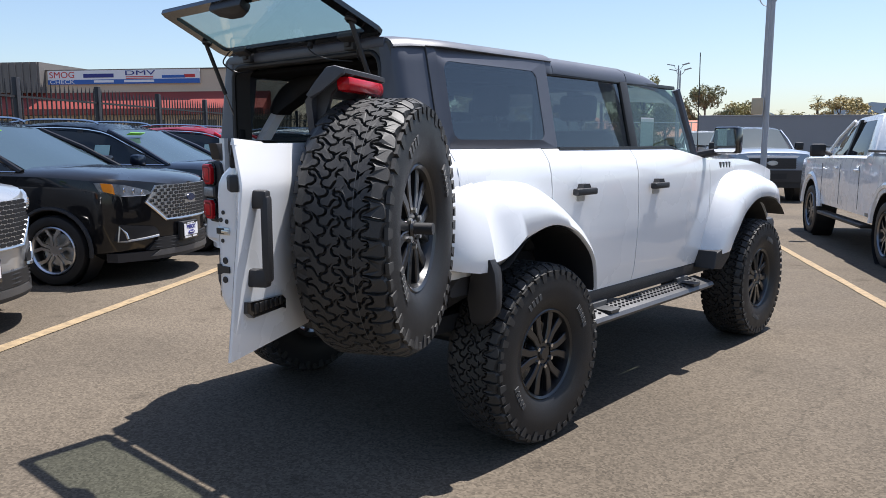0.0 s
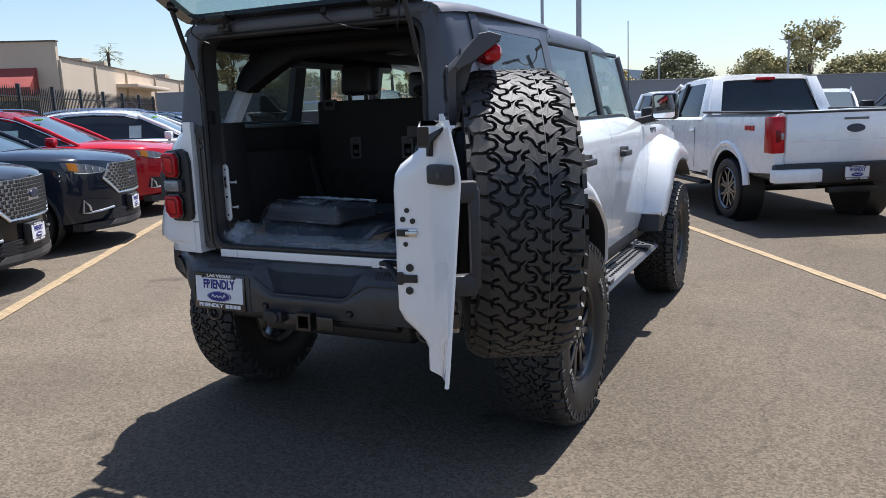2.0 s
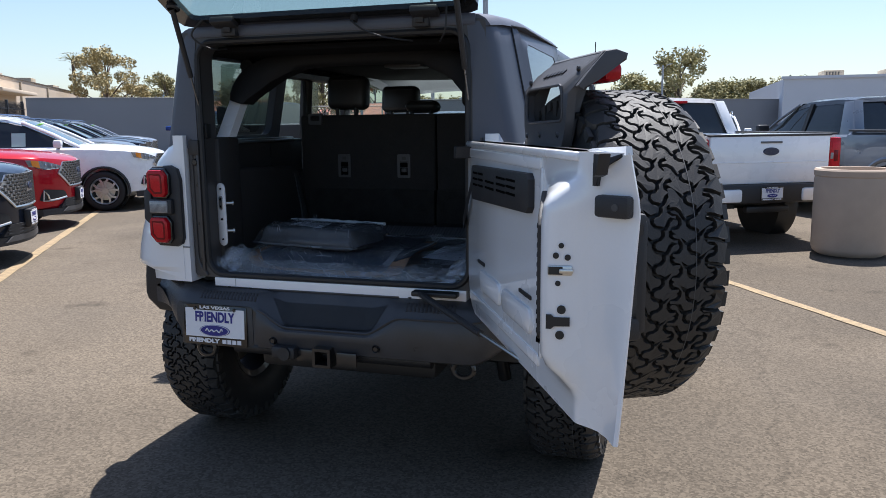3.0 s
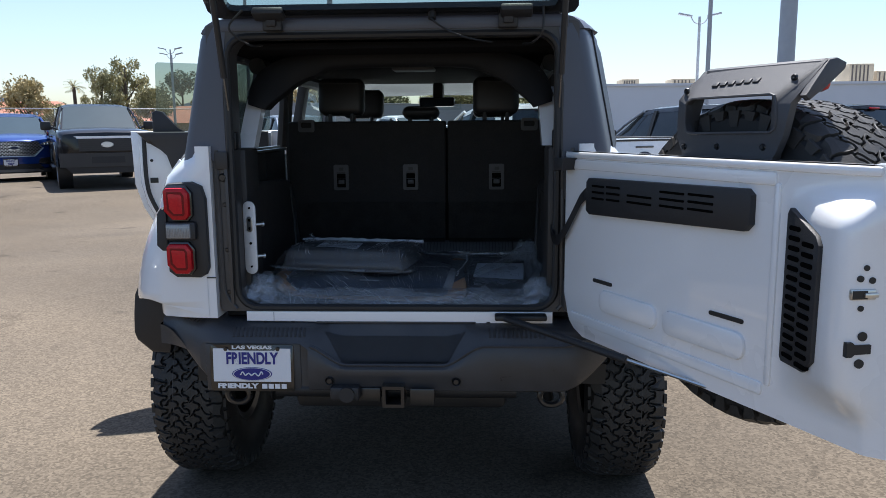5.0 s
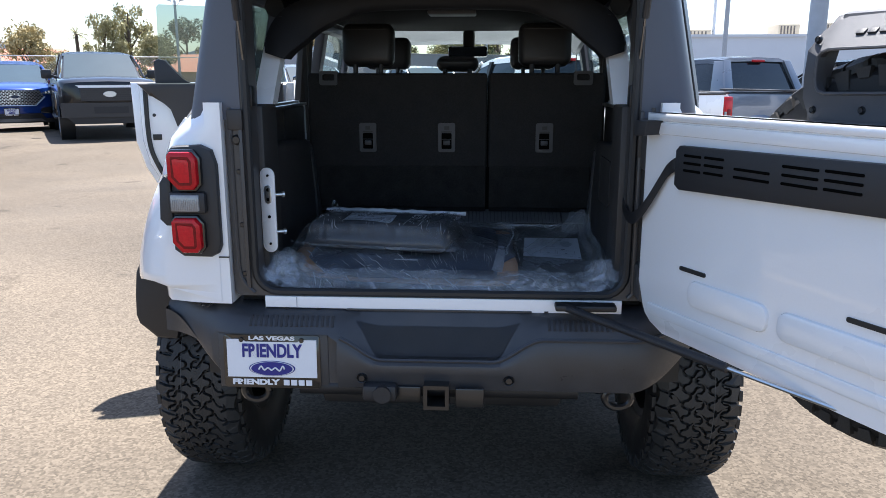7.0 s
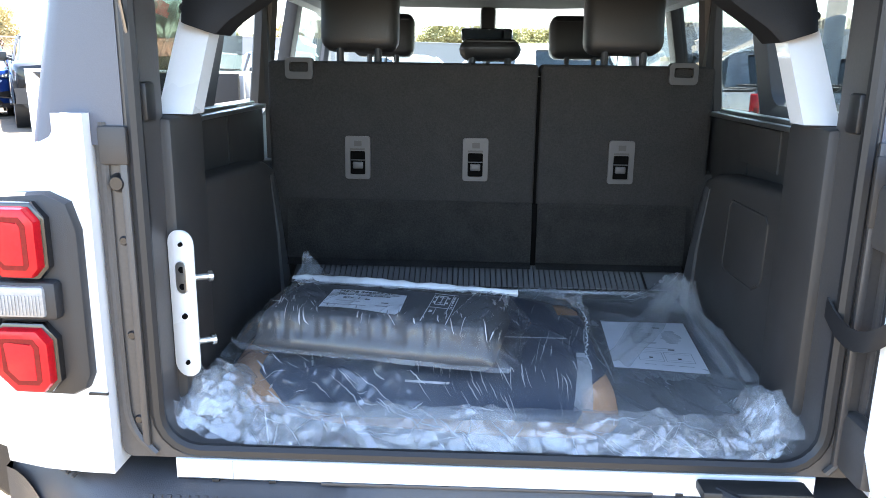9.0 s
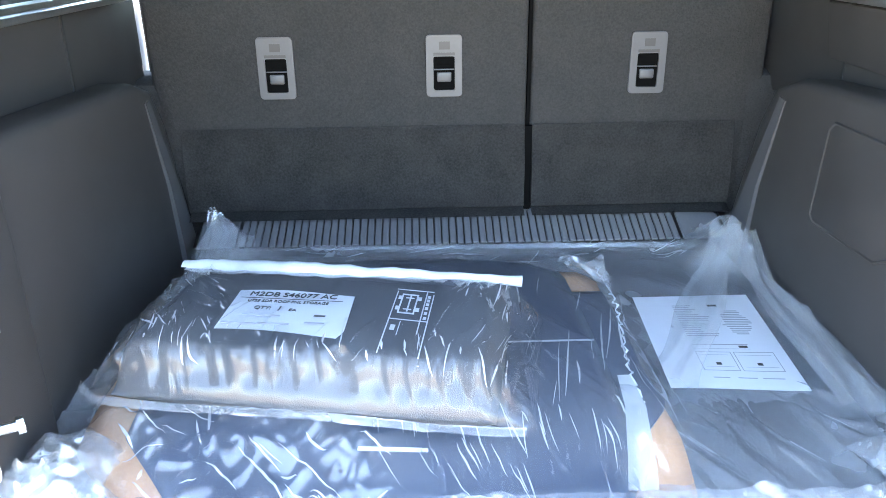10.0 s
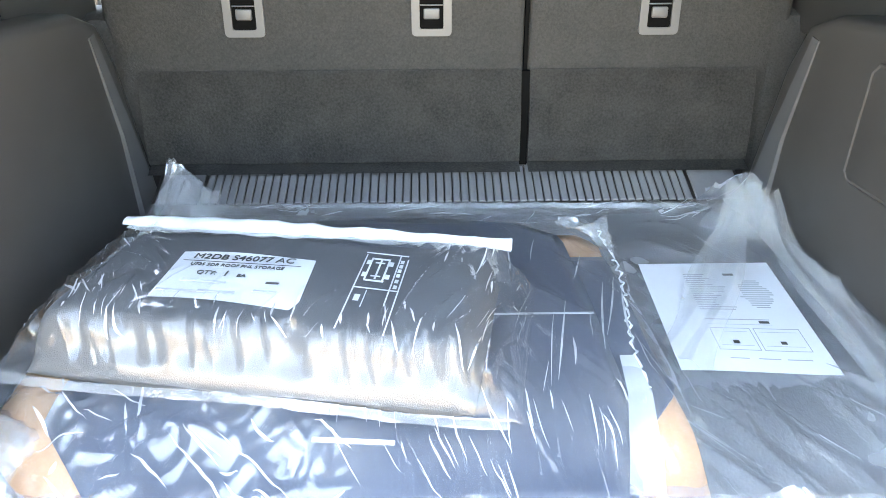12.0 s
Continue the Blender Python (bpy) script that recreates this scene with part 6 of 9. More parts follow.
# the big sheet of film: flat over the mat, drawn up into a peak in each back corner
U, V = np.meshgrid(np.linspace(0, 1, 250), np.linspace(0, 1, 190), indexing="ij")
Y = -0.60 + 0.80 * V
left, right = np.interp(Y, [-0.60, -0.16, 0.20], [-0.588, -0.583, -0.505]), np.interp(Y, [-0.60, -0.24, 0.10, 0.20], [0.588, 0.590, 0.565, 0.50])
X = left + (right - left) * U
edge = np.minimum(X - left, right - X)
Z = mat_z(Y) + 0.014 + 0.004 * ridges(X, Y, 5, 1) + 0.0012 * ridges(X, Y * 0.6, 30, 5)
Z += tension(X, Y, 3, 60, 0.26, 0.60, -0.58, 0.05, -62, 12, 0.13, 0.009, 0.006)
Z += tension(X, Y, 4, 60, -0.50, 0.50, 0.06, 0.20, 8, 30, 0.07, 0.010, 0.006)
Z += tension(X, Y, 5, 40, -0.58, -0.40, -0.50, 0.15, 60, 14, 0.10, 0.009, 0.006)
Z += 0.022 * np.exp(-edge / 0.016) * (0.7 + 0.5 * ridges(X, Y, 11, 7))
for cx, cy, h, r in ((-0.500, 0.165, 0.085, 0.050), (0.548, 0.115, 0.066, 0.060)):
    D = np.hypot(X - cx, Y - cy)
    Z += np.clip(1 - D / (r * 2.1), 0, 1) ** 1.3 * (h + 0.010 * ridges(X, Y, 30, 4))
ff = cloth("protective_film", X, Y, Z, FILM, None)
tagged(ff, "clear crinkled plastic film spread over the load floor", "plastic film")
creases(ff, (X, Y, Z), 21, 26, -22, 34, 16, (0.74, 0.97), (0.05, 0.75))
creases(ff, (X, Y, Z), 22, 30, 26, 6, 26, (0.10, 0.92), (0.84, 0.97))
creases(ff, (X, Y, Z), 23, 24, 10, 26, 18, (0.02, 0.16), (0.2, 0.8))
# a rolled welt along its back edge
bk = [(-0.44 + 0.0094 * i, 0.19 - 0.03 * i / 100 + 0.004 * noise.noise((i * 0.3, 2, 1)), mat_z(0.19) + 0.022 + 0.005 * noise.noise((i * 0.5, 0, 4))) for i in range(101)]
part("back_welt", tube(B(), bk, 0.006, 6, [0.0055 + 0.003 * noise.noise((i * 0.9, 5, 0)) for i in range(101)]), FILM, ff)
# doubled layers, whitish, with clean edges
for pts in (((0.500, 0.095), (0.562, 0.085), (0.318, -0.40), (0.268, -0.33)), ((0.520, 0.06), (0.575, 0.05), (0.592, -0.48), (0.500, -0.44)), ((-0.50, 0.13), (-0.455, 0.12), (-0.50, -0.26), (-0.575, -0.24))):
    U, V = np.meshgrid(np.linspace(0, 1, 24), np.linspace(0, 1, 90), indexing="ij")
    c = [np.array(p) for p in pts]
    P = [(c[0][k] * (1 - U) + c[1][k] * U) * (1 - V) + (c[3][k] * (1 - U) + c[2][k] * U) * V for k in (0, 1)]
    Xv, Yv = P[0] + 0.006 * np.sin(9 * V + 3 * U), P[1]
    Zv = mat_z(Yv) + 0.046 + 0.004 * ridges(Xv * 2, Yv * 0.5, 14, 3) + 0.004 * np.sin(14 * U + 5 * V) + 0.05 * np.clip(1 - V / 0.25, 0, 1) ** 1.5
    cloth("doubled_layer", Xv, Yv, Zv, VEIL, ff, "whitish doubled fold of film")


# a limp ear of film standing in each back corner
for (ax, ay), (bx, by), (px, py, pz) in (((-0.560, 0.08), (-0.425, 0.175), (-0.503, 0.180, 1.080)), ((0.455, 0.090), (0.600, 0.020), (0.562, 0.115, 1.056))):
    U, V = np.meshgrid(np.linspace(0, 1, 40), np.linspace(0, 1, 30), indexing="ij")
    w = np.sqrt(np.clip(1 - V ** 1.6, 0, 1))
    Xe = (ax + (bx - ax) * (0.5 + (U - 0.5) * w)) * (1 - V) + (px + (bx - ax) * 0.35 * (U - 0.5) * w) * V
    Ye = (ay + (by - ay) * (0.5 + (U - 0.5) * w)) * (1 - V) + (py + (by - ay) * 0.35 * (U - 0.5) * w) * V
    Ze = mat_z(ay) + 0.012 + (pz - mat_z(ay) - 0.012) * V
    cloth("standing_ear", Xe + 0.006 * ridges(U, V * 0.3, 5, 2), Ye - 0.030 * np.sin(np.pi * U) * (1 - V) + 0.010 * ridges(U, V * 0.4, 6, 8), Ze + 0.004 * ridges(U, V, 7, 3), VEIL, ff, "upright limp corner of film")


# the bunched front hem: a band of crisp facets that slopes towards the sill, with a crumpled lump at each end
def hem(nu, nv, seed, lift, jitter):
    rnd = np.random.RandomState(seed)
    U, V = np.meshgrid(np.linspace(0, 1, nu), np.linspace(0, 1, nv), indexing="ij")
    X = -0.588 + 1.176 * U
    endl, endr = np.clip((-0.40 - X) / 0.17, 0, 1), np.clip((X - 0.47) / 0.11, 0, 1)
    end = np.maximum(endl, endr)
    dip = np.array([noise.noise((x * 2.6, 4.0, seed)) for x in X[:, 0]])[:, None]
    Y = -0.595 + 0.030 * end - (0.100 + 0.020 * dip) * V
    Z = 0.978 + lift + 0.010 * dip - (0.046 + 0.006 * dip) * V ** 1.3 + np.where(endl > endr, 0.052, 0.045) * end ** 1.2 * (1 - 0.75 * V)
    w = 0.55 + 0.9 * end
    Z += 0.006 * w * (ridges(X + V * 0.05, V * 0.10 - X * 0.4, 9, seed) - 0.4)
    Z += w * tension(X, Y, seed, 80, -0.59, 0.59, -0.70, -0.58, 30, 26, 0.075, 0.017, 0.007)
    Z += w * tension(X, Y, seed + 1, 70, -0.59, 0.59, -0.70, -0.58, 128, 24, 0.060, 0.015, 0.007)
    Y += 0.006 * w * (ridges(X * 1.1 + V * 0.03, V * 0.09, 14, seed + 6) - 0.5)
    n = X.shape
    X = X + rnd.uniform(-jitter, jitter, n)
    Y = Y + rnd.uniform(-jitter, jitter, n)
    Z = np.maximum(Z + rnd.uniform(-jitter, jitter, n) * 0.6, np.where(Y < -0.61, 0.938, 0.948))
    return X, Y, Z


HEM = hem(300, 28, 2, 0.0, 0.0003)
creases(ff, HEM, 24, 40, 22, 12, 26, (0.0, 0.95), (0.05, 0.7), 0.0015, 0.0016)
creases(ff, HEM, 25, 40, -16, 15, 26, (0.05, 0.99), (0.05, 0.6), 0.0015, 0.0016)
cloth("bunched_edge", *HEM, WHITEFILM, ff, "crumpled whitish hem of the film", angle=24)
cloth("inner_fold", *hem(220, 20, 9, 0.010, 0.0004), WHITEFILM, ff, angle=24)
rnd = np.random.RandomState(4)
for x0, x1, y0, y1, h in ((-0.592, -0.470, -0.655, -0.44, 0.075), (0.485, 0.592, -0.665, -0.49, 0.066)):
    for k in range(2):
        U, V = np.meshgrid(np.linspace(0, 1, 15), np.linspace(0, 1, 21), indexing="ij")
        Xl, Yl = x0 + (x1 - x0) * U, y0 + (y1 - y0) * V
        dome = np.sin(np.pi * np.clip(U * 0.8 + 0.1, 0, 1)) ** 0.6 * np.sin(np.pi * np.clip(V * 0.85 + 0.08, 0, 1)) ** 0.7
        Zl = 0.957 + (h - 0.012 * k) * dome + 0.020 * (ridges(Xl, Yl, 19, 3 + k + x0) - 0.3) * dome + 0.010 * ridges(Xl, Yl, 44, 7 + k) * dome
        cloth("crumpled_corner", Xl + rnd.uniform(-0.0015, 0.0015, Xl.shape), Yl + rnd.uniform(-0.0015, 0.0015, Xl.shape), np.maximum(Zl, 0.950), WHITEFILM, ff, "crumpled corner of the film", angle=0)

# printed sheet on the film
pp = part("paper_sheet", sheet(B(), lambda u, v: (0.304 + 0.209 * u - 0.018 * v, -0.082 - 0.290 * v - 0.006 * u * v, mat_z(-0.082 - 0.290 * v) + 0.030 + 0.004 * math.sin(3 * u + 1.5) * v), 12, 14, 0.0006), PAPER)
tagged(pp, "white printed paper sheet lying on the plastic film", "paper")


def ink(name, u0, u1, v0, v1, m=None):
    def f(u, v):
        a, b = u0 + (u1 - u0) * u, v0 + (v1 - v0) * v
        return (0.304 + 0.209 * a - 0.018 * b, -0.082 - 0.290 * b - 0.006 * a * b, mat_z(-0.082 - 0.290 * b) + 0.0313 + 0.004 * math.sin(3 * a + 1.5) * b)
    return part(name, sheet(B(), f, 4, 3), m or GREYINK, pp)


rp = random.Random(4)
for i in range(17):
    ink("text_bar", 0.30, 0.42 + rp.random() * 0.16, 0.13 + i * 0.022, 0.139 + i * 0.022)
for i in range(14):
    c = 0.76 + rp.uniform(-0.02, 0.02)
    w = 0.05 + 0.06 * math.sin(math.pi * i / 13)
    ink("text_bar", c - w, c + w, 0.20 + i * 0.020, 0.210 + i * 0.020)
ink("oval_mark", 0.60, 0.68, 0.125, 0.148, BLACKINK)
ink("text_bar", 0.30, 0.74, 0.575, 0.583)
ink("text_bar", 0.30, 0.74, 0.622, 0.625)
ink("oval_mark", 0.66, 0.73, 0.59, 0.612, BLACKINK)
for a, b in ((0.30, 0.57), (0.59, 0.90)):
    for q in ((a, b, 0.655, 0.660), (a, b, 0.835, 0.840), (a, a + 0.006, 0.655, 0.84), (b - 0.006, b, 0.655, 0.84), (a + 0.03, b - 0.03, 0.685, 0.688), (a + 0.03, b - 0.03, 0.80, 0.803)):
        ink("outline", *q)
    ink("arrow_mark", (a + b) / 2 - 0.02, (a + b) / 2 + 0.02, 0.76, 0.785, BLACKINK)
for i in range(3):
    ink("text_bar", 0.34 + i * 0.18, 0.46 + i * 0.2, 0.90, 0.908)

# flat panel in its own sleeve, with a sheet of cardboard under it
pb = empty("panel_sleeve", pose(0, 0, 0))
tagged(pb, "blue-black flat panel in a clear plastic sleeve with cardboard", "plastic sleeve")


def sleeve_z(y):
    """Height of the panel along the bay: level, then bent down towards the front."""
    return np.interp(y, [-0.63, -0.60, -0.56, -0.52, -0.48, -0.44, -0.30, 0.10], [0.966, 0.968, 0.980, 1.000, 1.014, 1.020, 1.022, 1.020])


def panel_sheet(name, outline, lift, material, label="", nv=26):
    """A stiff sheet with a left and right edge given along y, following the bend."""
    ys = [o[0] for o in outline]
    U, V = np.meshgrid(np.linspace(0, 1, 30), np.linspace(0, 1, nv), indexing="ij")
    Y = ys[0] + (ys[-1] - ys[0]) * V
    lo, hi = np.interp(Y, ys, [o[1] for o in outline]), np.interp(Y, ys, [o[2] for o in outline])
    X = lo + (hi - lo) * U
    ob = cloth(name, X, Y, sleeve_z(Y) + lift, material, pb, label, 60)
    md = bmesh.new()
    md.from_mesh(ob.data)
    bmesh.ops.solidify(md, geom=md.faces[:], thickness=0.004)
    md.to_mesh(ob.data)
    md.free()
    return ob


panel_sheet("panel", [(-0.585, -0.28, 0.175), (-0.56, -0.40, 0.190), (-0.48, -0.47, 0.198), (-0.20, -0.475, 0.196), (0.0, -0.46, 0.190), (0.06, -0.34, 0.12), (0.085, -0.20, -0.02)], -0.010, PANELBLUE, "stiff blue-black panel")
panel_sheet("cardboard", [(-0.622, 0.02, 0.205), (-0.61, -0.20, 0.236), (-0.57, -0.45, 0.262), (-0.50, -0.53, 0.262), (-0.36, -0.535, 0.243), (-0.10, -0.52, 0.246), (-0.02, -0.49, 0.250), (0.02, -0.46, 0.22)], -0.017, CARDBOARD, "tan cardboard sheet")
panel_sheet("black_flap", [(-0.50, 0.17, 0.210), (-0.44, 0.17, 0.258), (-0.36, 0.17, 0.249), (-0.18, 0.17, 0.252), (-0.08, 0.17, 0.248)], -0.0112, PANELBLUE)
part("panel_seam", box(B(), 0.03, 0.192, -0.272, -0.268, 1.0165, 1.0175), GREYINK, pb)
# its clear sleeve: taut on top, pleated where it bends down at the front
U, V = np.meshgrid(np.linspace(0, 1, 300), np.linspace(0, 1, 210), indexing="ij")
Y = 0.095 - 0.735 * V - 0.020 * U + 0.012 * np.sin(5 * U + 1)
lo = np.interp(Y, [-0.64, -0.60, -0.52, -0.34, 0.02, 0.10], [-0.34, -0.42, -0.535, -0.545, -0.51, -0.40])
hi = np.interp(Y, [-0.67, -0.62, -0.52, -0.20, 0.0, 0.05, 0.10], [0.16, 0.240, 0.272, 0.268, 0.288, 0.262, 0.12])
X = lo + (hi - lo) * U
rim = np.clip(np.minimum(np.minimum(U, 1 - U) / 0.06, np.minimum(V / 0.05, (1 - V) / 0.05)), 0, 1)
Z = sleeve_z(Y) - 0.022 + 0.028 * np.sin(0.5 * np.pi * rim) ** 0.7
front = np.clip((-0.40 - Y) / 0.10, 0, 1) * rim
pleat = np.clip((X + 0.18) / 0.10, 0, 1) * np.clip((0.20 - X) / 0.04, 0, 1)
Z += front * pleat * 0.0040 * ridges(X * 3.2, Y * 0.22, 24, 6)
Z += front * (1 - pleat) * (0.013 * (ridges(X * 1.2 + Y * 0.5, Y * 0.7 - X * 0.4, 13, 2) - 0.4) + 0.006 * ridges(X * 1.3 - Y * 0.6, Y * 0.8, 27, 8))
Z += rim * tension(X, Y, 8, 44, 0.02, 0.26, -0.55, 0.02, -68, 9, 0.14, 0.007, 0.005)
Z += rim * tension(X, Y, 9, 70, -0.52, -0.14, -0.60, -0.36, 35, 40, 0.05, 0.012, 0.007)
Z += 0.0022 * ridges(X * 0.8, Y * 0.6, 9, 4) * rim
cloth("sleeve", X, Y, Z, BAGFILM, pb, "clear plastic sleeve")
creases(pb, (X, Y, Z), 26, 16, -10, 44, 8, (0.70, 0.97), (0.12, 0.75), 0.001, 0.0010)
creases(pb, (X, Y, Z), 27, 44, 14, 12, 40, (0.03, 0.50), (0.62, 0.92), 0.001, 0.0014)
creases(pb, (X, Y, Z), 28, 40, 2, 16, 8, (0.48, 0.90), (0.70, 0.85), 0.001, 0.0009)
zp = [(0.253 + 0.0035 * math.sin(i * 2.1) - 0.020 * i / 45 + 0.010 * math.sin(i * 0.12), 0.0 - i * 0.0098, 1.020 + 0.003 * math.sin(i * 1.7) - 0.0002 * i) for i in range(46)]
part("torn_edge", tube(B(), zp, 0.003, 5, [0.0016 + 0.0009 * math.sin(i * 2.9) for i in range(46)]), HEADER, pb, "white torn sleeve edge")
tape = [(-0.40, 0.196, 0.214), (-0.47, 0.190, 0.218), (-0.55, 0.176, 0.212), (-0.585, 0.168, 0.206)]
cloth("tape", np.array([[a, b] for _, a, b in tape]).T, np.array([[y, y] for y, _, _ in tape]).T, np.array([[sleeve_z(y) + 0.012] * 2 for y, _, _ in tape]).T, CREASE, pb)
U, V = np.meshgrid(np.linspace(0, 1, 26), np.linspace(0, 1, 26), indexing="ij")
cloth("loose_corner", 0.190 + 0.075 * U - 0.012 * V * (1 - U), 0.030 - 0.030 * U - 0.095 * V * (0.3 + 0.7 * U), 1.030 + 0.014 * np.sin(8 * U + 5 * V) * U + 0.006 * ridges(U, V, 5, 2), VEIL, pb, angle=30)
part("small_sticker", box(B(), -0.045, 0.045, -0.003, 0.003, 0, 0.0006, 0.0, pose(-0.118, -0.522, 1.008, 24, 0, -5)), CREASE, pb)

# storage bag in a clear sealed bag
BAG = Matrix.Translation((-0.482, -0.105, 0)) @ Matrix(((0.984, -0.178, 0, 0), (-0.178, -0.984, 0, 0), (0, 0, 1, 0), (0, 0, 0, 1)))
bag = empty("storage_bag", pose(0, 0, 0))
tagged(bag, "dark grey fabric storage bag sealed in clear plastic", "storage bag")
# its section from the header over the top and down the blunt front to the seam and underside
SECTION = smooth_path([(0.045, 1.055), (0.050, 1.085), (0.062, 1.108), (0.10, 1.119), (0.20, 1.121), (0.290, 1.120), (0.308, 1.115), (0.317, 1.102), (0.322, 1.082), (0.333, 1.062), (0.334, 1.046), (0.318, 1.032)], 6)
SB, SZ = np.array([p[0] for p in SECTION]), np.array([p[1] for p in SECTION])
SL = np.concatenate([[0], np.cumsum(np.hypot(np.diff(SB), np.diff(SZ)))])
SL /= SL[-1]


def pillow(nu, nv, a0, a1, grow, ends):
    """The bag's skin: arrays of a, b, z and of the place along the section."""
    U, V = np.meshgrid(np.linspace(0, 1, nu), np.linspace(0, 1, nv), indexing="ij")
    A, Bv, Z = a0 + 0.045 * V * (1 - U) * (a0 < 0) + (a1 - a0) * U, np.interp(V, SL, SB), np.interp(V, SL, SZ)
    e = np.sin(0.5 * np.pi * np.clip(np.minimum(U, 1 - U) / ends, 0, 1)) ** 0.7
    Z = 1.046 + (Z - 1.046 + grow) * e
    Bv = Bv + grow * np.clip((V - 0.6) / 0.2, 0, 1)
    return A, Bv, Z, U, V, e


def to_world(A, Bv, Z):
    return BAG[0][0] * A + BAG[0][1] * Bv + BAG[0][3], BAG[1][0] * A + BAG[1][1] * Bv + BAG[1][3], Z


A, Bv, Z, U, V, e = pillow(90, 60, 0.045, 0.562, -0.003, 0.055)
Z += 0.002 * ridges(A, Bv, 9, 1) + np.where((A > 0.262) & (A < 0.300), 0.0025, 0.0) * e
cloth("fabric_body", *to_world(A, Bv, Z), FABRIC, bag, "dark grey woven fabric", 60)
A, Bv, Z, U, V, e = pillow(330, 170, -0.022, 0.612, 0.005, 0.15)
teeth = np.exp(-((V - 0.785) / 0.045) ** 2) + 0.5 * np.exp(-((V - 0.85) / 0.04) ** 2)
spike = ridges(A * 1.0 + 0.10 * Bv, Bv * 0.16, 30, 5)
Z += e * teeth * 0.0170 * (spike - 0.45)
Bv += e * teeth * 0.0130 * (ridges(A + 0.2 * Z, Bv * 0.2, 40, 7) - 0.4)
Z += e * tension(A, Bv, 18, 26, 0.03, 0.58, 0.22, 0.29, 96, 14, 0.045, 0.007, 0.004)
Z += 0.0030 * ridges(A, Bv, 6, 8) + 0.0012 * ridges(A * 0.9 + Bv * 0.4, Bv * 0.5, 22, 6)
Z += tension(A, Bv, 15, 40, 0.0, 0.14, -0.02, 0.28, 55, 18, 0.07, 0.009, 0.006) + tension(A, Bv, 16, 40, 0.47, 0.61, -0.03, 0.32, 100, 16, 0.08, 0.010, 0.006)
Z += tension(A, Bv, 17, 16, 0.10, 0.50, -0.04, 0.03, 6, 10, 0.08, 0.004, 0.004)
cloth("clear_bag", *to_world(A, Bv, Z), SACKFILM, bag, "clear crinkled plastic bag", angle=22)
creases(bag, to_world(A, Bv, Z), 29, 22, 16, 18, 22, (0.01, 0.18), (0.10, 0.66), 0.0008, 0.0011)
creases(bag, to_world(A, Bv, Z), 30, 24, -8, 24, 14, (0.80, 0.98), (0.10, 0.70), 0.0008, 0.0011)
creases(bag, to_world(A, Bv, Z), 31, 44, 3, 16, 16, (0.05, 0.95), (0.60, 0.74), 0.0008, 0.0012)
U, V = np.meshgrid(np.linspace(0, 1, 140), np.linspace(0, 1, 6), indexing="ij")
cloth("bottom_seal", *to_world(-0.012 + 0.612 * U, 0.337 + 0.010 * V + 0.004 * np.sin(U * 9) - 0.03 * np.clip(1 - U / 0.06, 0, 1), 1.050 - 0.006 * V - 0.004 * np.sin(np.pi * U) + 0.0014 * ridges(U, V * 0.1, 26, 1)), VEIL, bag, "whitish welded seam")
U, V = np.meshgrid(np.linspace(0, 1, 110), np.linspace(0, 1, 14), indexing="ij")
thick = 0.010 + 0.003 * np.sin(U * 5) + 0.005 * np.clip((U - 0.9) / 0.1, 0, 1)
cloth("header_strip", *to_world(0.030 + 0.548 * U, 0.060 + 0.012 * U - 0.006 * np.sin(np.pi * U) + thick * np.cos(5.2 * V) * 1.2 + 0.0015 * ridges(U, V * 0.1, 9, 1), 1.117 + 0.008 * U + thick * 0.8 * np.sin(5.2 * V) + 0.003 * ridges(U * 2, V * 0.2, 5, 4)), HEADER, bag, "milky white rolled header strip")


# label with its text
LZ = 1.1285
tl, tr_, br_, bl = (Vector((*p, LZ - 0.10 * max(0, -0.34 - p[1]))) for p in ((-0.345, -0.293), (-0.175, -0.320), (-0.185, -0.430), (-0.360, -0.400)))
lab = part("label", sheet(B(), lambda u, v: tuple(tl.lerp(tr_, u).lerp(bl.lerp(br_, u), v) + Vector((0, 0, 0.003 * math.sin(4 * u)))), 16, 8, 0.0006), PAPER, bag, "white paper label")
ex, ey = (tr_ - tl).normalized(), (tl - bl).normalized()


def label_at(u, v, lift=0.0008):
    """A place on the label, turned so that its text reads along it."""
    o = tl.lerp(tr_, u).lerp(bl.lerp(br_, u), v) + Vector((0, 0, 0.003 * math.sin(4 * u) + lift))
    return Matrix(((ex.x, -ex.y, 0, o.x), (ex.y, ex.x, 0, o.y), (0, 0, 1, o.z + 0.0022), (0, 0, 0, 1)))


text_part("lettering", "M2DB S46077 AC", 0.019, BLACKINK, label_at(0.50, 0.17), lab, 0.128)
text_part("lettering", "U725 5DR ROOF PNL STORAGE", 0.010, BLACKINK, label_at(0.48, 0.345), lab, 0.118)
text_part("lettering", "QTY:", 0.013, BLACKINK, label_at(0.30, 0.52), lab, 0.024)
text_part("lettering", "1", 0.019, BLACKINK, label_at(0.44, 0.52), lab)
text_part("lettering", "EA", 0.010, BLACKINK, label_at(0.55, 0.53), lab, 0.011)
for u, v, w in ((0.32, 0.70, 0.055), (0.76, 0.77, 0.028), (0.45, 0.88, 0.045), (0.18, 0.90, 0.05), (0.78, 0.60, 0.016)):
    part("printed_bar", box(B(), -w / 2, w / 2, -0.0022, 0.0022, 0, 0.0004, 0, label_at(u, v)), GREYINK if v > 0.65 else BLACKINK, lab)
part("printed_bar", box(B(), -0.075, 0.075, -0.0005, 0.0005, 0, 0.0004, 0, label_at(0.5, 0.275)), BLACKINK, lab)

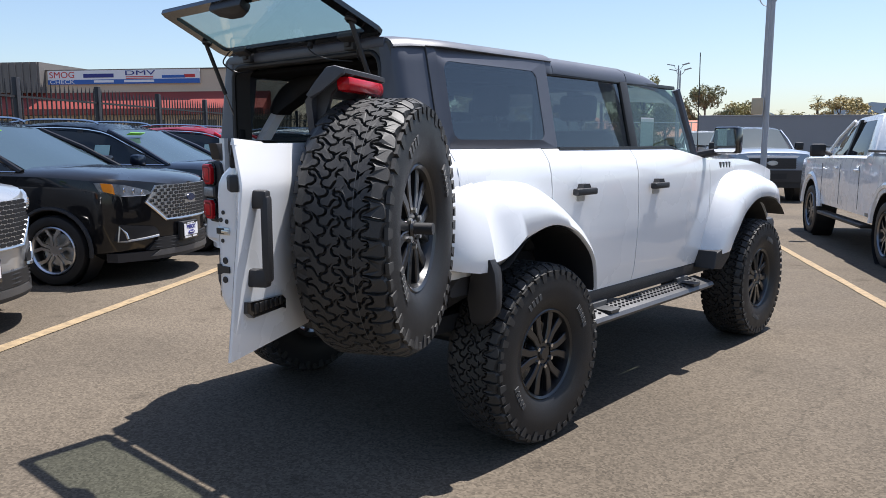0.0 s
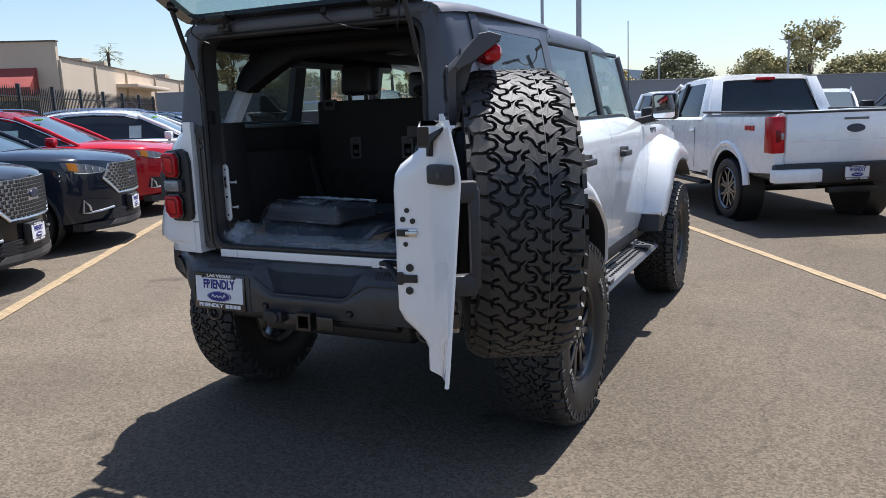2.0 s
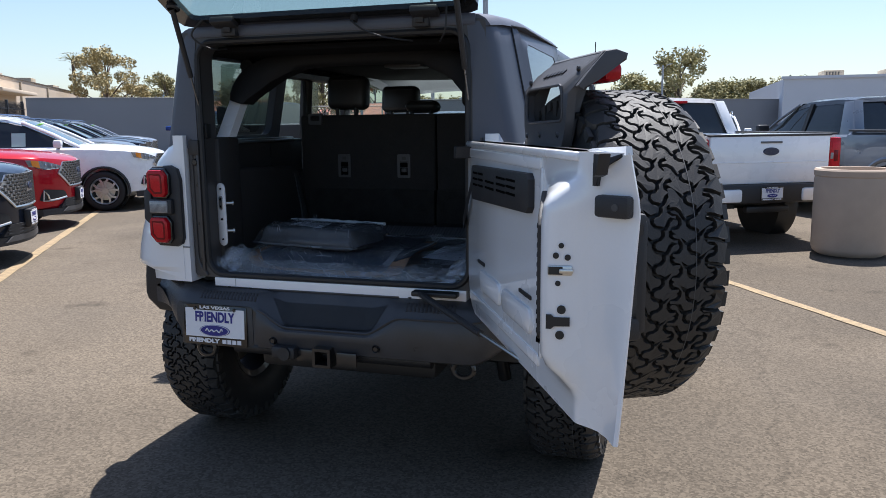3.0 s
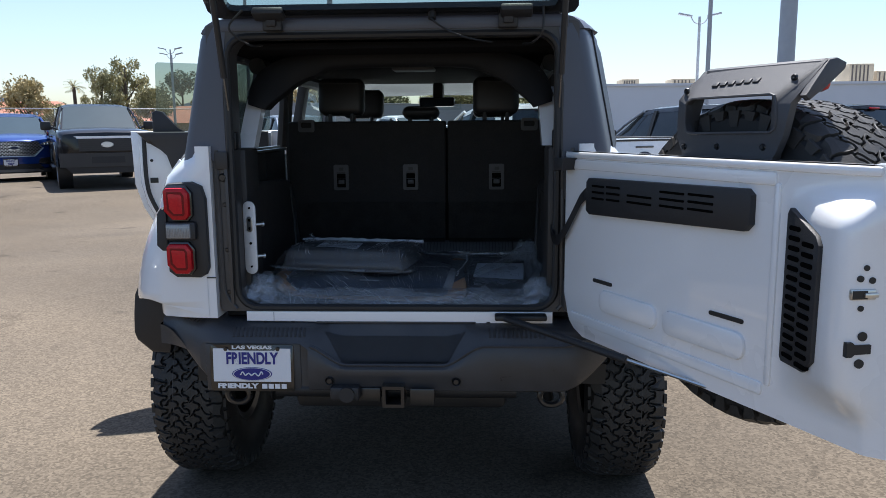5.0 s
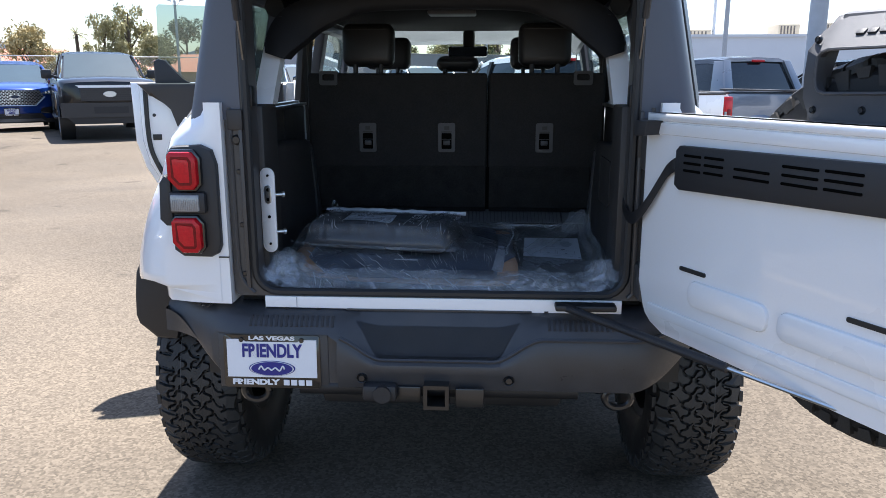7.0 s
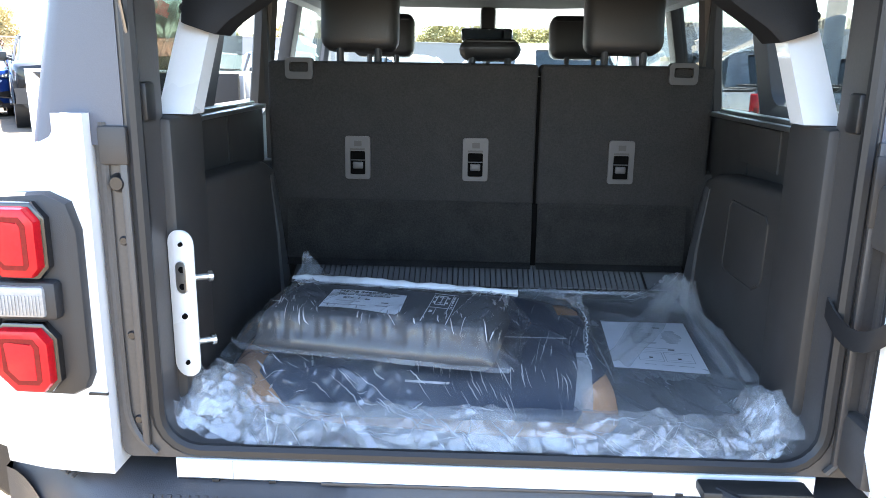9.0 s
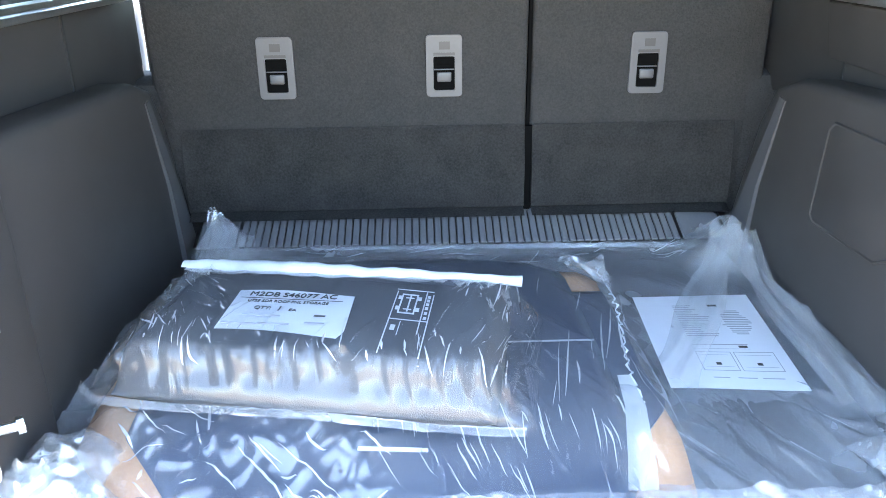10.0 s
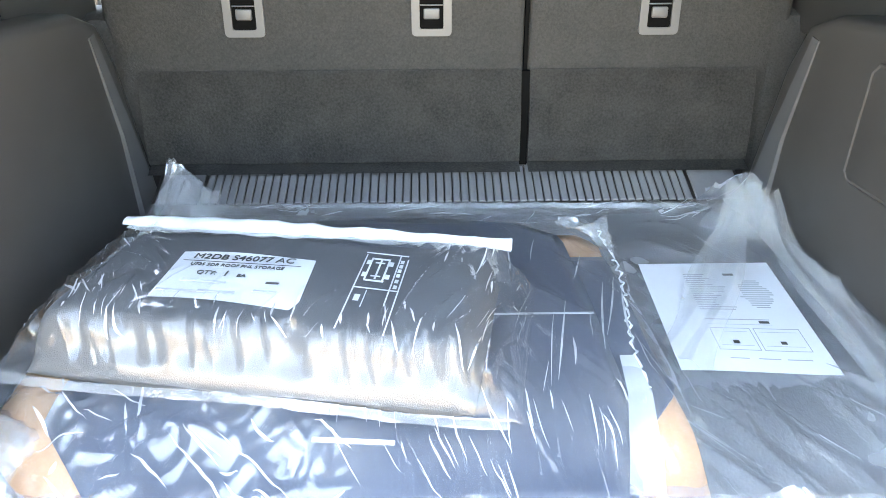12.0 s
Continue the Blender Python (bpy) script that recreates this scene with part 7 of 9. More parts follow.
# pictogram strip printed on the fabric
p0, p1, p3 = Vector((-0.113, -0.295, 1.1255)), Vector((-0.059, -0.310, 1.1255)), Vector((-0.137, -0.476, 1.1255))
gx, gy = p1 - p0, p3 - p0


PRINT = mat("grey_white_print", (0.42, 0.43, 0.44), 0.6, vary=0.1)


def strip(name, u0, u1, v0, v1, m=PRINT):
    q = [p0 + gx * u + gy * v for u, v in ((u0, v0), (u1, v0), (u1, v1), (u0, v1))]
    zt = 1.1255 - 0.13 * max(0, -0.36 - sum(p.y for p in q) / 4)
    return part(name, prism(B(), [(p.x, p.y) for p in q], "z", zt, zt + 0.0004), m, bag)


for q in ((0, 1, 0, 0.012), (0, 1, 0.988, 1), (0, 0.03, 0, 1), (0.97, 1, 0, 1), (0, 1, 0.47, 0.482), (0, 0.80, 0.70, 0.712), (0.80, 0.83, 0, 0.70), (0.30, 0.32, 0.48, 0.70)):
    strip("strip_line", *q)
for q in ((0.18, 0.22, 0.08, 0.40), (0.18, 0.62, 0.08, 0.10), (0.58, 0.62, 0.08, 0.40), (0.18, 0.62, 0.38, 0.40), (0.30, 0.52, 0.14, 0.155), (0.30, 0.52, 0.33, 0.345), (0.10, 0.18, 0.12, 0.18), (0.10, 0.18, 0.30, 0.36), (0.62, 0.72, 0.12, 0.18), (0.62, 0.72, 0.30, 0.36), (0.40, 0.44, 0.10, 0.38)):
    strip("pictogram_line", *q)
for i in range(6):
    strip("strip_bar", 0.86, 0.94, 0.08 + i * 0.065, 0.125 + i * 0.065)
strip("pictogram_block", 0.38, 0.74, 0.52, 0.67)
strip("pictogram_block", 0.10, 0.22, 0.55, 0.63)
strip("pictogram_block", 0.25, 0.70, 0.78, 0.92)

# ---- parked cars ----
def half_ring(y, half):
    return [(x, y, z) for x, z in half] + [(-x, y, z) for x, z in reversed(half[1:-1])]


def body_half(w, zb, zs, c):
    return [(0, zb), (w * 0.74, zb), (w * 0.955, zb + 0.09), (w, min(zb + 0.36, zs - 0.2)), (w * 0.99, zs - 0.14), (w * 0.972, zs - 0.03), (w * 0.93, zs + 0.005), (w * 0.62, zs + 0.025 + c * 0.7), (0, zs + 0.035 + c)]


def road_wheel(parent, m, r, wdt, rim_mat, spokes=5):
    h = wdt / 2
    k = r * 0.67
    prof = [(k, -h + 0.03), (k + 0.02, -h + 0.006), (r - 0.06, -h), (r - 0.02, -h + 0.012), (r - 0.004, -h + 0.04), (r, 0)]
    prof += [(a, -b) for a, b in reversed(prof[:-1])]
    ty = part("tyre", lathe(B(), prof, 40, close=True), RUBBER, parent, "black road tyre")
    ty.matrix_local = m
    bm = lathe(B(), [(k + 0.004, h - 0.012), (k - 0.006, h - 0.002), (k - 0.02, h - 0.02), (k - 0.025, -h + 0.03), (k, -h + 0.02)], 40)
    lathe(bm, [(0.0005, h - 0.035), (0.05, h - 0.035), (0.07, h - 0.06)], 20)
    for i in range(spokes):
        t = pose(0, 0, 0, 360 / spokes * i, 0, 0)
        for d in (-1, 1):
            pts = [(0.04, d * 0.004), (0.05, d * 0.035), (k * 0.55, d * 0.035), (k - 0.012, d * 0.105), (k - 0.008, d * 0.062), (k * 0.6, d * 0.008)]
            prism(bm, pts if d > 0 else pts[::-1], "x", h - 0.06, h - 0.03, 0, t)
    part("rim", bm, rim_mat, ty, "bright spoked alloy rim")
    part("brake_disc", lathe(B(), [(0.001, 0), (k * 0.7, 0), (k * 0.7, 0.015)], 24), STEEL, ty)
    part("wheel_back", lathe(B(), [(0.001, -0.03), (k - 0.01, -0.03)], 24), SEAL, ty)
    return ty


def shell(name, table, paint, parent, label, arches, r, depth):
    rings = [half_ring(y, body_half(w, zb, zs, c)) for y, w, zb, zs, c in table]
    ob = part(name, loft(B(), rings), paint, parent, label, angle=38)
    half = max(t[1] for t in table)
    cutters = []
    for y, z in arches:
        for s in (1, -1):
            a, b = sorted((s * (half - depth), s * (half + 0.2)))
            cutters.append(part("cutter", cyl(B(), (a, y, z), (b, y, z), r, 36), paint))
    bpy.context.view_layer.update()
    cut(ob, cutters)
    for y, z in arches:
        for s in (1, -1):
            bm = lathe(B(), [(r * 0.995, 0.0), (r * 0.995, depth - 0.015), (0.02, depth - 0.015)], 36, pose(s * (half - 0.02), y, z, 0, 0, 180 if s > 0 else 0))
            part("arch_liner", bm, SEAL, parent)
    return ob


def bent(bm, f):
    """Bows flat pieces, built round y = 0, on to a curved nose y = f(x)."""
    for v in bm.verts:
        v.co.y += f(v.co.x)
    return bm


def strip_poly(pts, n=8):
    """Adds points along an outline so that it can be bowed."""
    out = []
    for (a, b), (c, d) in zip(pts, pts[1:] + pts[:1]):
        out += [(a + (c - a) * i / n, b + (d - b) * i / n) for i in range(n)]
    return out


def fan(bm, pts, y0, y1, f):
    """A thick bowed panel with the outline pts (x, z), symmetric columns filled row by row."""
    xs_ = sorted({round(p[0], 3) for p in pts})
    n = 12
    lo, hi = xs_[0], xs_[-1]
    top = lambda x: max(z for z in cross(pts, x))
    bot = lambda x: min(z for z in cross(pts, x))
    cols = [lo + (hi - lo) * i / n for i in range(n + 1)]
    cols[0] += 1e-4
    cols[-1] -= 1e-4
    rings = [[(x, f(x) + y0, bot(x)), (x, f(x) + y0, top(x)), (x, f(x) + y1, top(x)), (x, f(x) + y1, bot(x))] for x in cols]
    return loft(bm, rings)


def cross(pts, x):
    zs = []
    for (a, b), (c, d) in zip(pts, pts[1:] + pts[:1]):
        if min(a, c) <= x <= max(a, c) and a != c:
            zs.append(b + (d - b) * (x - a) / (c - a))
    return zs or [pts[0][1], pts[0][1]]


def recolour(thing, a, b):
    for o in thing.children_recursive:
        if o.type == "MESH" and o.material_slots and o.material_slots[0].material == a:
            o.material_slots[0].link = "OBJECT"
            o.material_slots[0].material = b
    return thing


def crossover(paint):
    """A mid-size five-door crossover, nose towards +y."""
    c = empty("crossover")
    T = [(2.383, 0.12, 0.46, 0.985, 0.0), (2.37, 0.26, 0.42, 0.99, 0.002), (2.335, 0.40, 0.36, 1.005, 0.004), (2.265, 0.56, 0.31, 1.025, 0.008), (2.17, 0.71, 0.28, 1.045, 0.012), (2.06, 0.835, 0.26, 1.06, 0.018), (1.94, 0.915, 0.25, 1.075, 0.022), (1.80, 0.945, 0.24, 1.09, 0.028), (1.4, 0.96, 0.24, 1.12, 0.036), (0.95, 0.962, 0.24, 1.13, 0.03),
         (0.0, 0.962, 0.24, 1.135, 0.0), (-1.4, 0.96, 0.24, 1.15, 0.0), (-2.0, 0.93, 0.28, 1.155, 0.0), (-2.28, 0.88, 0.34, 1.14, 0.0), (-2.38, 0.80, 0.46, 1.09, 0.0)]
    shell("body", T, paint, c, "glossy painted body shell", ((1.40, 0.36), (-1.45, 0.36)), 0.405, 0.27)
    G = [(1.02, 0.85, 1.14, 0.80), (0.80, 0.86, 1.255, 0.79), (0.45, 0.87, 1.43, 0.745), (0.10, 0.875, 1.60, 0.70), (-0.15, 0.875, 1.665, 0.68), (-0.7, 0.875, 1.70, 0.675), (-1.3, 0.865, 1.675, 0.67), (-1.8, 0.85, 1.60, 0.66), (-2.05, 0.83, 1.45, 0.66), (-2.28, 0.80, 1.17, 0.70)]
    gh = lambda w, zr, wr: [(0, 1.07), (w, 1.07), (w, 1.13), (wr + (w - wr) * 0.30, max(zr - 0.13, 1.135)), (wr, max(zr - 0.035, 1.137)), (wr * 0.8, zr), (0, zr + 0.018)]
    part("glasshouse", loft(B(), [half_ring(y, gh(w, zr, wr)) for y, w, zr, wr in G]), WINDOW, c, "tinted window glass", angle=30)
    rows = [[(wr * k, y + 0.003, zr + 0.018 * (1 - min(abs(k) / 0.8, 1)) + 0.007 - 0.02 * max(abs(k) - 0.8, 0)) for k in (-0.93, -0.8, -0.4, 0, 0.4, 0.8, 0.93)] for y, w, zr, wr in G[:4]]
    part("windscreen", loft(B(), rows, caps=False, closed=False), WINDSCREEN, c, "sky-lit windscreen")
    # roof skin, pillars, rails
    rf = lambda w, zr, wr: [(wr + 0.030, zr - 0.075), (wr + 0.008, zr - 0.03), (wr * 0.8, zr + 0.010), (0, zr + 0.028)]
    rows = []
    for y, w, zr, wr in [(0.12, 0.875, 1.592, 0.70)] + [g for g in G if -1.9 < g[0] < 0.05]:
        hlf = rf(w, zr, wr)
        rows.append([(x, y, z) for x, z in hlf] + [(-x, y, z) for x, z in reversed(hlf[:-1])])
    bm = loft(B(), rows, caps=False, closed=False)
    bmesh.ops.solidify(bm, geom=bm.faces[:], thickness=0.012)
    part("roof", bm, paint, c, "painted roof")
    for s in (1, -1):
        part("windscreen_pillar", tube(B(), [(s * 0.865, 1.05, 1.135), (s * 0.80, 0.60, 1.375), (s * 0.715, 0.12, 1.585)], 0.032, 8), paint, c)
        part("tail_pillar", prism(B(), [(-1.45, 1.15), (-2.25, 1.15), (-2.10, 1.42), (-1.82, 1.60), (-1.55, 1.64), (-1.78, 1.40)], "x", s * 0.70, s * 0.845, 0.01, Matrix(((1, 0, -0.30 * s, 0.38 * s), (0, 1, 0, 0), (0, 0, 1, 0), (0, 0, 0, 1)))), paint, c)
        part("door_post", prism(B(), [(-0.28, 1.13), (-0.20, 1.13), (-0.26, 1.60), (-0.34, 1.60)], "x", s * 0.80, s * 0.889, 0, Matrix(((1, 0, -0.34 * s, 0.37 * s), (0, 1, 0, 0), (0, 0, 1, 0), (0, 0, 0, 1)))), SEAL, c)
        part("window_trim", tube(B(), smooth_path([(s * 0.885, 1.0, 1.14), (s * 0.885, -0.8, 1.15), (s * 0.87, -1.6, 1.17), (s * 0.80, -1.7, 1.36), (s * 0.745, -1.25, 1.60), (s * 0.74, -0.6, 1.632), (s * 0.745, 0.02, 1.575), (s * 0.80, 0.45, 1.40), (s * 0.88, 0.98, 1.145)], 3), 0.008, 5), CHROME, c, "bright window trim")
        part("roof_rail", tube(B(), smooth_path([(s * 0.67, -0.05, 1.68), (s * 0.665, -0.25, 1.73), (s * 0.66, -1.0, 1.745), (s * 0.65, -1.6, 1.68)], 3), 0.014, 6), CHROME, c)
        mr = part("door_mirror", box(B(), min(s * 0.96, s * 1.16), max(s * 0.96, s * 1.16), 0.66, 0.80, 1.14, 1.28, 0.04), paint, c, "painted door mirror")
        part("mirror_foot", tube(B(), [(s * 0.86, 0.70, 1.14), (s * 0.98, 0.72, 1.17)], 0.03, 6), SEAL, mr)
        part("door_handle", box(box(B(), min(s * 0.95, s * 0.985), max(s * 0.95, s * 0.985), -0.10, 0.10, 0.965, 0.99, 0.01), min(s * 0.95, s * 0.985), max(s * 0.95, s * 0.985), -1.10, -0.92, 0.985, 1.01, 0.01), paint, c)
        part("sill_cladding", box(B(), min(s * 0.90, s * 0.972), max(s * 0.90, s * 0.972), -1.04, 0.99, 0.235, 0.34, 0.015), PLASTIC, c)
        for y in (1.40, -1.45):
            pts = [(y + 0.425 * math.cos(radians(a)), 0.36 + 0.425 * math.sin(radians(a))) for a in range(-8, 189, 12)]
            part("arch_trim", tube(B(), [(s * 0.955, u, v) for u, v in pts], 0.022, 6), PLASTIC, c)
        for y in (1.40, -1.45):
            road_wheel(c, pose(s * 0.84, y, 0.36, 20 if y > 0 else 50, 0, 0 if s > 0 else 180), 0.36, 0.245, ALLOY)
    # nose
    f = lambda x: 2.39 - 0.41 * abs(x / 0.92) ** 2.4
    gp = [(-0.62, 0.84), (-0.42, 0.655), (0.42, 0.655), (0.62, 0.84), (0.54, 1.0), (-0.54, 1.0)]
    gr = part("grille", fan(B(), gp, -0.03, 0.008, f), ALLOY, c, "silver honeycomb grille")
    bm = B()
    for j in range(10):
        z = 0.672 + 0.0345 * j
        wz = 0.42 + 0.20 * (z - 0.655) / 0.185 if z < 0.84 else 0.62 - 0.08 * (z - 0.84) / 0.16
        for i in range(-9, 10):
            x = i * 0.074 + (0.037 if j % 2 else 0)
            if abs(x) > wz - 0.045 or (abs(x) < 0.11 and abs(z - 0.85) < 0.05):
                continue
            yy = f(x) + 0.002
            prism(bm, [(x - 0.035, z), (x - 0.021, z + 0.0152), (x + 0.021, z + 0.0152), (x + 0.035, z), (x + 0.021, z - 0.0152), (x - 0.021, z - 0.0152)], "y", yy, yy + 0.011)
    tagged(part("grille_hole", bm, SEAL, gr, "dark honeycomb cells"), kind="stuff")
    ring = strip_poly([(-0.63, 0.84), (-0.425, 0.643), (0.425, 0.643), (0.63, 0.84)], 4)[:13]
    part("grille_surround", tube(B(), [(x, f(x) + 0.012, z) for x, z in ring], 0.014, 6), ALLOY, gr)
    part("emblem", lathe(B(), [(0.0005, 0.008), (0.042, 0.008), (0.046, 0.0)], 28, Matrix.Translation((0, f(0) + 0.012, 0.85)) @ Matrix.Diagonal((1.9, 1, 0.9, 1)) @ Matrix.Rotation(radians(90), 4, "Z")), EMBLEM, gr, "blue oval emblem")
    for s in (1, -1):
        hp = [(s * 0.57, 0.918), (s * 0.76, 0.893), (s * 0.935, 0.952), (s * 0.957, 1.042), (s * 0.80, 1.016), (s * 0.60, 0.952)]
        hl = part("headlamp", fan(B(), hp, -0.05, 0.014, f), HEADLAMP, c, "clear headlamp")
        part("indicator", fan(B(), [(s * 0.865, 0.925), (s * 0.936, 0.955), (s * 0.952, 1.038), (s * 0.875, 1.025)], 0.010, 0.018, f), AMBER, hl, "amber indicator")
        for i in range(3):
            x = 0.655 + 0.07 * i
            part("lamp_cell", lathe(B(), [(0.0005, 0.004), (0.020, 0.006), (0.026, 0.0)], 14, Matrix.Translation((s * x, f(x) + 0.014, 0.938 + 0.014 * i)) @ Matrix.Rotation(radians(90), 4, "Z")), CHROME, hl, "bright projector cell")
        part("lamp_line", tube(B(), [(s * x, f(x) + 0.016, 0.905 + 0.02 * (x > 0.85)) for x in (0.63, 0.70, 0.76, 0.82, 0.90)], 0.006, 5), CHROME, hl)
        part("fog_recess", fan(B(), [(s * 0.50, 0.50), (s * 0.86, 0.46), (s * 0.84, 0.62), (s * 0.54, 0.58)], -0.03, 0.012, f), SEAL, c)
        part("fog_trim", tube(B(), [(s * x, f(x) + 0.016, z) for x, z in ((0.52, 0.485), (0.66, 0.465), (0.80, 0.45), (0.86, 0.455), (0.845, 0.60), (0.80, 0.53), (0.79, 0.475))], 0.014, 6), ALLOY, c, "silver fog-lamp trim")
    part("lower_grille", fan(B(), [(-0.62, 0.34), (0.62, 0.34), (0.56, 0.46), (-0.56, 0.46)], -0.03, 0.010, f), SEAL, c)
    part("lower_bumper", fan(B(), [(-0.86, 0.24), (0.86, 0.24), (0.86, 0.33), (-0.86, 0.33)], -0.10, 0.020, lambda x: f(x) - 0.02), PLASTIC, c, "black lower bumper")
    part("skid_plate", fan(B(), [(-0.60, 0.275), (0.60, 0.275), (0.55, 0.335), (-0.55, 0.335)], -0.02, 0.016, f), SILVERSTEP, c)
    for i in range(3):
        part("grille_bar", tube(B(), [(x, f(x) + 0.012, 0.365 + 0.035 * i) for x in (-0.56, -0.3, 0, 0.3, 0.56)], 0.006, 5), PLASTIC, c)
    pl = dealer_plate("dealer_plate")
    pl.parent, pl.matrix_local = c, pose(0.10, f(0) + 0.05, 0.50, 0, 0, 180)
    part("plate_mount", box(B(), -0.06, 0.26, f(0) - 0.02, f(0) + 0.045, 0.40, 0.60, 0.01), PLASTIC, c)
    part("price_sticker", prism(B(), [(-0.34, 0), (0.02, 0), (0.02, 0.075), (-0.34, 0.075)], "z", 0, 0.004, 0, Matrix.Translation((0.62, 0.34, 1.50)) @ Matrix.Rotation(radians(25.5), 4, "X") @ Matrix.Translation((-0.0, 0, 0.035))), LIME, c, "lime green windscreen sticker")
    part("paper_sticker", prism(B(), rrect(0.06, 0.28, 1.17, 1.40, 0.004, 2), "x", -0.005, 0.0, 0, Matrix(((1, 0, -0.33, 1.256), (0, 1, 0, -0.10), (0, 0, 1, 0), (0, 0, 0, 1)))), PAPERGREEN, c, "pale paper window sticker")
    return c


def pickup(paint):
    """A full-size crew-cab pickup, nose towards +y."""
    c = empty("pickup_truck")
    T = [(2.95, 0.78, 0.62, 1.12, 0.0), (2.92, 0.90, 0.52, 1.20, 0.01), (2.80, 0.975, 0.50, 1.25, 0.02), (2.4, 1.0, 0.48, 1.275, 0.035), (1.6, 1.01, 0.46, 1.30, 0.035), (1.25, 1.01, 0.46, 1.31, 0.01),
         (0.2, 1.01, 0.46, 1.33, 0.0), (-0.80, 1.01, 0.46, 1.34, 0.0), (-0.82, 1.01, 0.50, 1.37, 0.0), (-2.86, 1.0, 0.60, 1.39, 0.0), (-2.93, 0.985, 0.66, 1.385, 0.0)]
    body = shell("body", T, paint, c, "painted cab and bed", ((1.97, 0.42), (-1.73, 0.42)), 0.50, 0.30)
    k = part("cutter", box(B(), -0.80, 0.80, -2.84, -0.90, 0.95, 1.6), paint)
    bpy.context.view_layer.update()
    cut(body, [k])
    part("bed_liner", box(B(), -0.80, 0.80, -2.84, -0.90, 0.94, 0.955), SEAL, c)
    for s in (1, -1):
        part("bed_rail", box(B(), min(s * 0.86, s * 0.99), max(s * 0.86, s * 0.99), -2.90, -0.84, 1.395, 1.425, 0.01), PLASTIC, c, "black bed rail cap")
    G = [(1.42, 0.88, 1.31, 0.84), (1.0, 0.91, 1.60, 0.79), (0.62, 0.92, 1.85, 0.735), (0.40, 0.92, 1.90, 0.72), (-0.3, 0.92, 1.925, 0.715), (-0.60, 0.915, 1.905, 0.71), (-0.84, 0.90, 1.36, 0.80)]
    gh = lambda w, zr, wr: [(0, 1.28), (w, 1.28), (w, 1.315), (wr + (w - wr) * 0.22, max(zr - 0.13, 1.318)), (wr, max(zr - 0.03, 1.32)), (wr * 0.8, zr), (0, zr + 0.015)]
    part("glasshouse", loft(B(), [half_ring(y, gh(w, zr, wr)) for y, w, zr, wr in G]), WINDOW, c, "tinted window glass")
    rows = [[(wr * k, y + 0.006, zr + 0.015 * (1 - min(abs(k) / 0.8, 1)) + 0.010 - 0.03 * max(abs(k) - 0.8, 0)) for k in (-0.95, -0.8, -0.4, 0, 0.4, 0.8, 0.95)] for y, w, zr, wr in G[:3]]
    part("windscreen", loft(B(), rows, caps=False, closed=False), WINDSCREEN, c, "sky-lit windscreen")
    rf = lambda w, zr, wr: [(wr + 0.036, zr - 0.10), (wr + 0.010, zr - 0.028), (wr * 0.8, zr + 0.010), (0, zr + 0.024)]
    rows = []
    for y, w, zr, wr in [(0.64, 0.92, 1.84, 0.738)] + [g for g in G if -0.65 < g[0] < 0.5] + [(-0.66, 0.915, 1.84, 0.715)]:
        hlf = rf(w, zr, wr)
        rows.append([(x, y, z) for x, z in hlf] + [(-x, y, z) for x, z in reversed(hlf[:-1])])
    bm = loft(B(), rows, caps=False, closed=False)
    bmesh.ops.solidify(bm, geom=bm.faces[:], thickness=0.012)
    part("roof", bm, paint, c, "painted cab roof")
    part("high_brake_lamp", box(B(), -0.14, 0.14, -0.70, -0.66, 1.845, 1.885, 0.01), REDLENS, c, "red high brake lamp")
    lean = lambda s: Matrix(((1, 0, -0.295 * s, 0.388 * s), (0, 1, 0, 0), (0, 0, 1, 0), (0, 0, 0, 1)))
    for s in (1, -1):
        part("windscreen_pillar", tube(B(), [(s * 0.91, 1.43, 1.31), (s * 0.85, 1.05, 1.58), (s * 0.755, 0.62, 1.835)], 0.024, 8), paint, c)
        part("rear_pillar", prism(B(), [(-0.58, 1.32), (-0.90, 1.32), (-0.66, 1.86), (-0.46, 1.86)], "x", s * 0.78, s * 0.94, 0.01, lean(s)), paint, c)
        part("rear_glass_pillar", prism(B(), [(s * 0.74, 1.34), (s * 0.92, 1.34), (s * 0.77, 1.88), (s * 0.62, 1.88)], "y", -0.03, 0.0, 0.004, Matrix(((1, 0, 0, 0), (0, 1, 0.43, -1.447), (0, 0, 1, 0), (0, 0, 0, 1)))), paint, c)
        part("door_post", prism(B(), [(0.28, 1.32), (0.36, 1.32), (0.33, 1.84), (0.25, 1.84)], "x", s * 0.83, s * 0.935, 0, lean(s)), SEAL, c)
        mr = part("door_mirror", box(B(), min(s * 1.02, s * 1.24), max(s * 1.02, s * 1.24), 1.06, 1.18, 1.30, 1.50, 0.035), SEAL, c, "black tow mirror")
        part("mirror_arm", tube(B(), [(s * 0.92, 1.15, 1.33), (s * 1.06, 1.13, 1.38)], 0.03, 6), SEAL, mr)
        for y in (0.42, -0.58):
            part("door_handle", box(B(), min(s * 1.0, s * 1.035), max(s * 1.0, s * 1.035), y, y + 0.17, 1.13, 1.16, 0.01), paint, c)
        for y in (1.28, 0.30, -0.62):
            part("door_gap", box(B(), min(s * 1.006, s * 1.0125), max(s * 1.006, s * 1.0125), y, y + 0.004, 0.62, 1.20), GREYTRIM, c)
        part("running_board", box(B(), min(s * 0.90, s * 1.06), max(s * 0.90, s * 1.06), -1.0, 1.25, 0.40, 0.45, 0.015), SEAL, c, "black running board")
        part("fender_bulge", tube(B(), [(s * 0.985, -1.73 + 0.56 * math.cos(radians(a)), 0.45 + 0.56 * math.sin(radians(a))) for a in range(5, 176, 10)], 0.045, 8), paint, c)
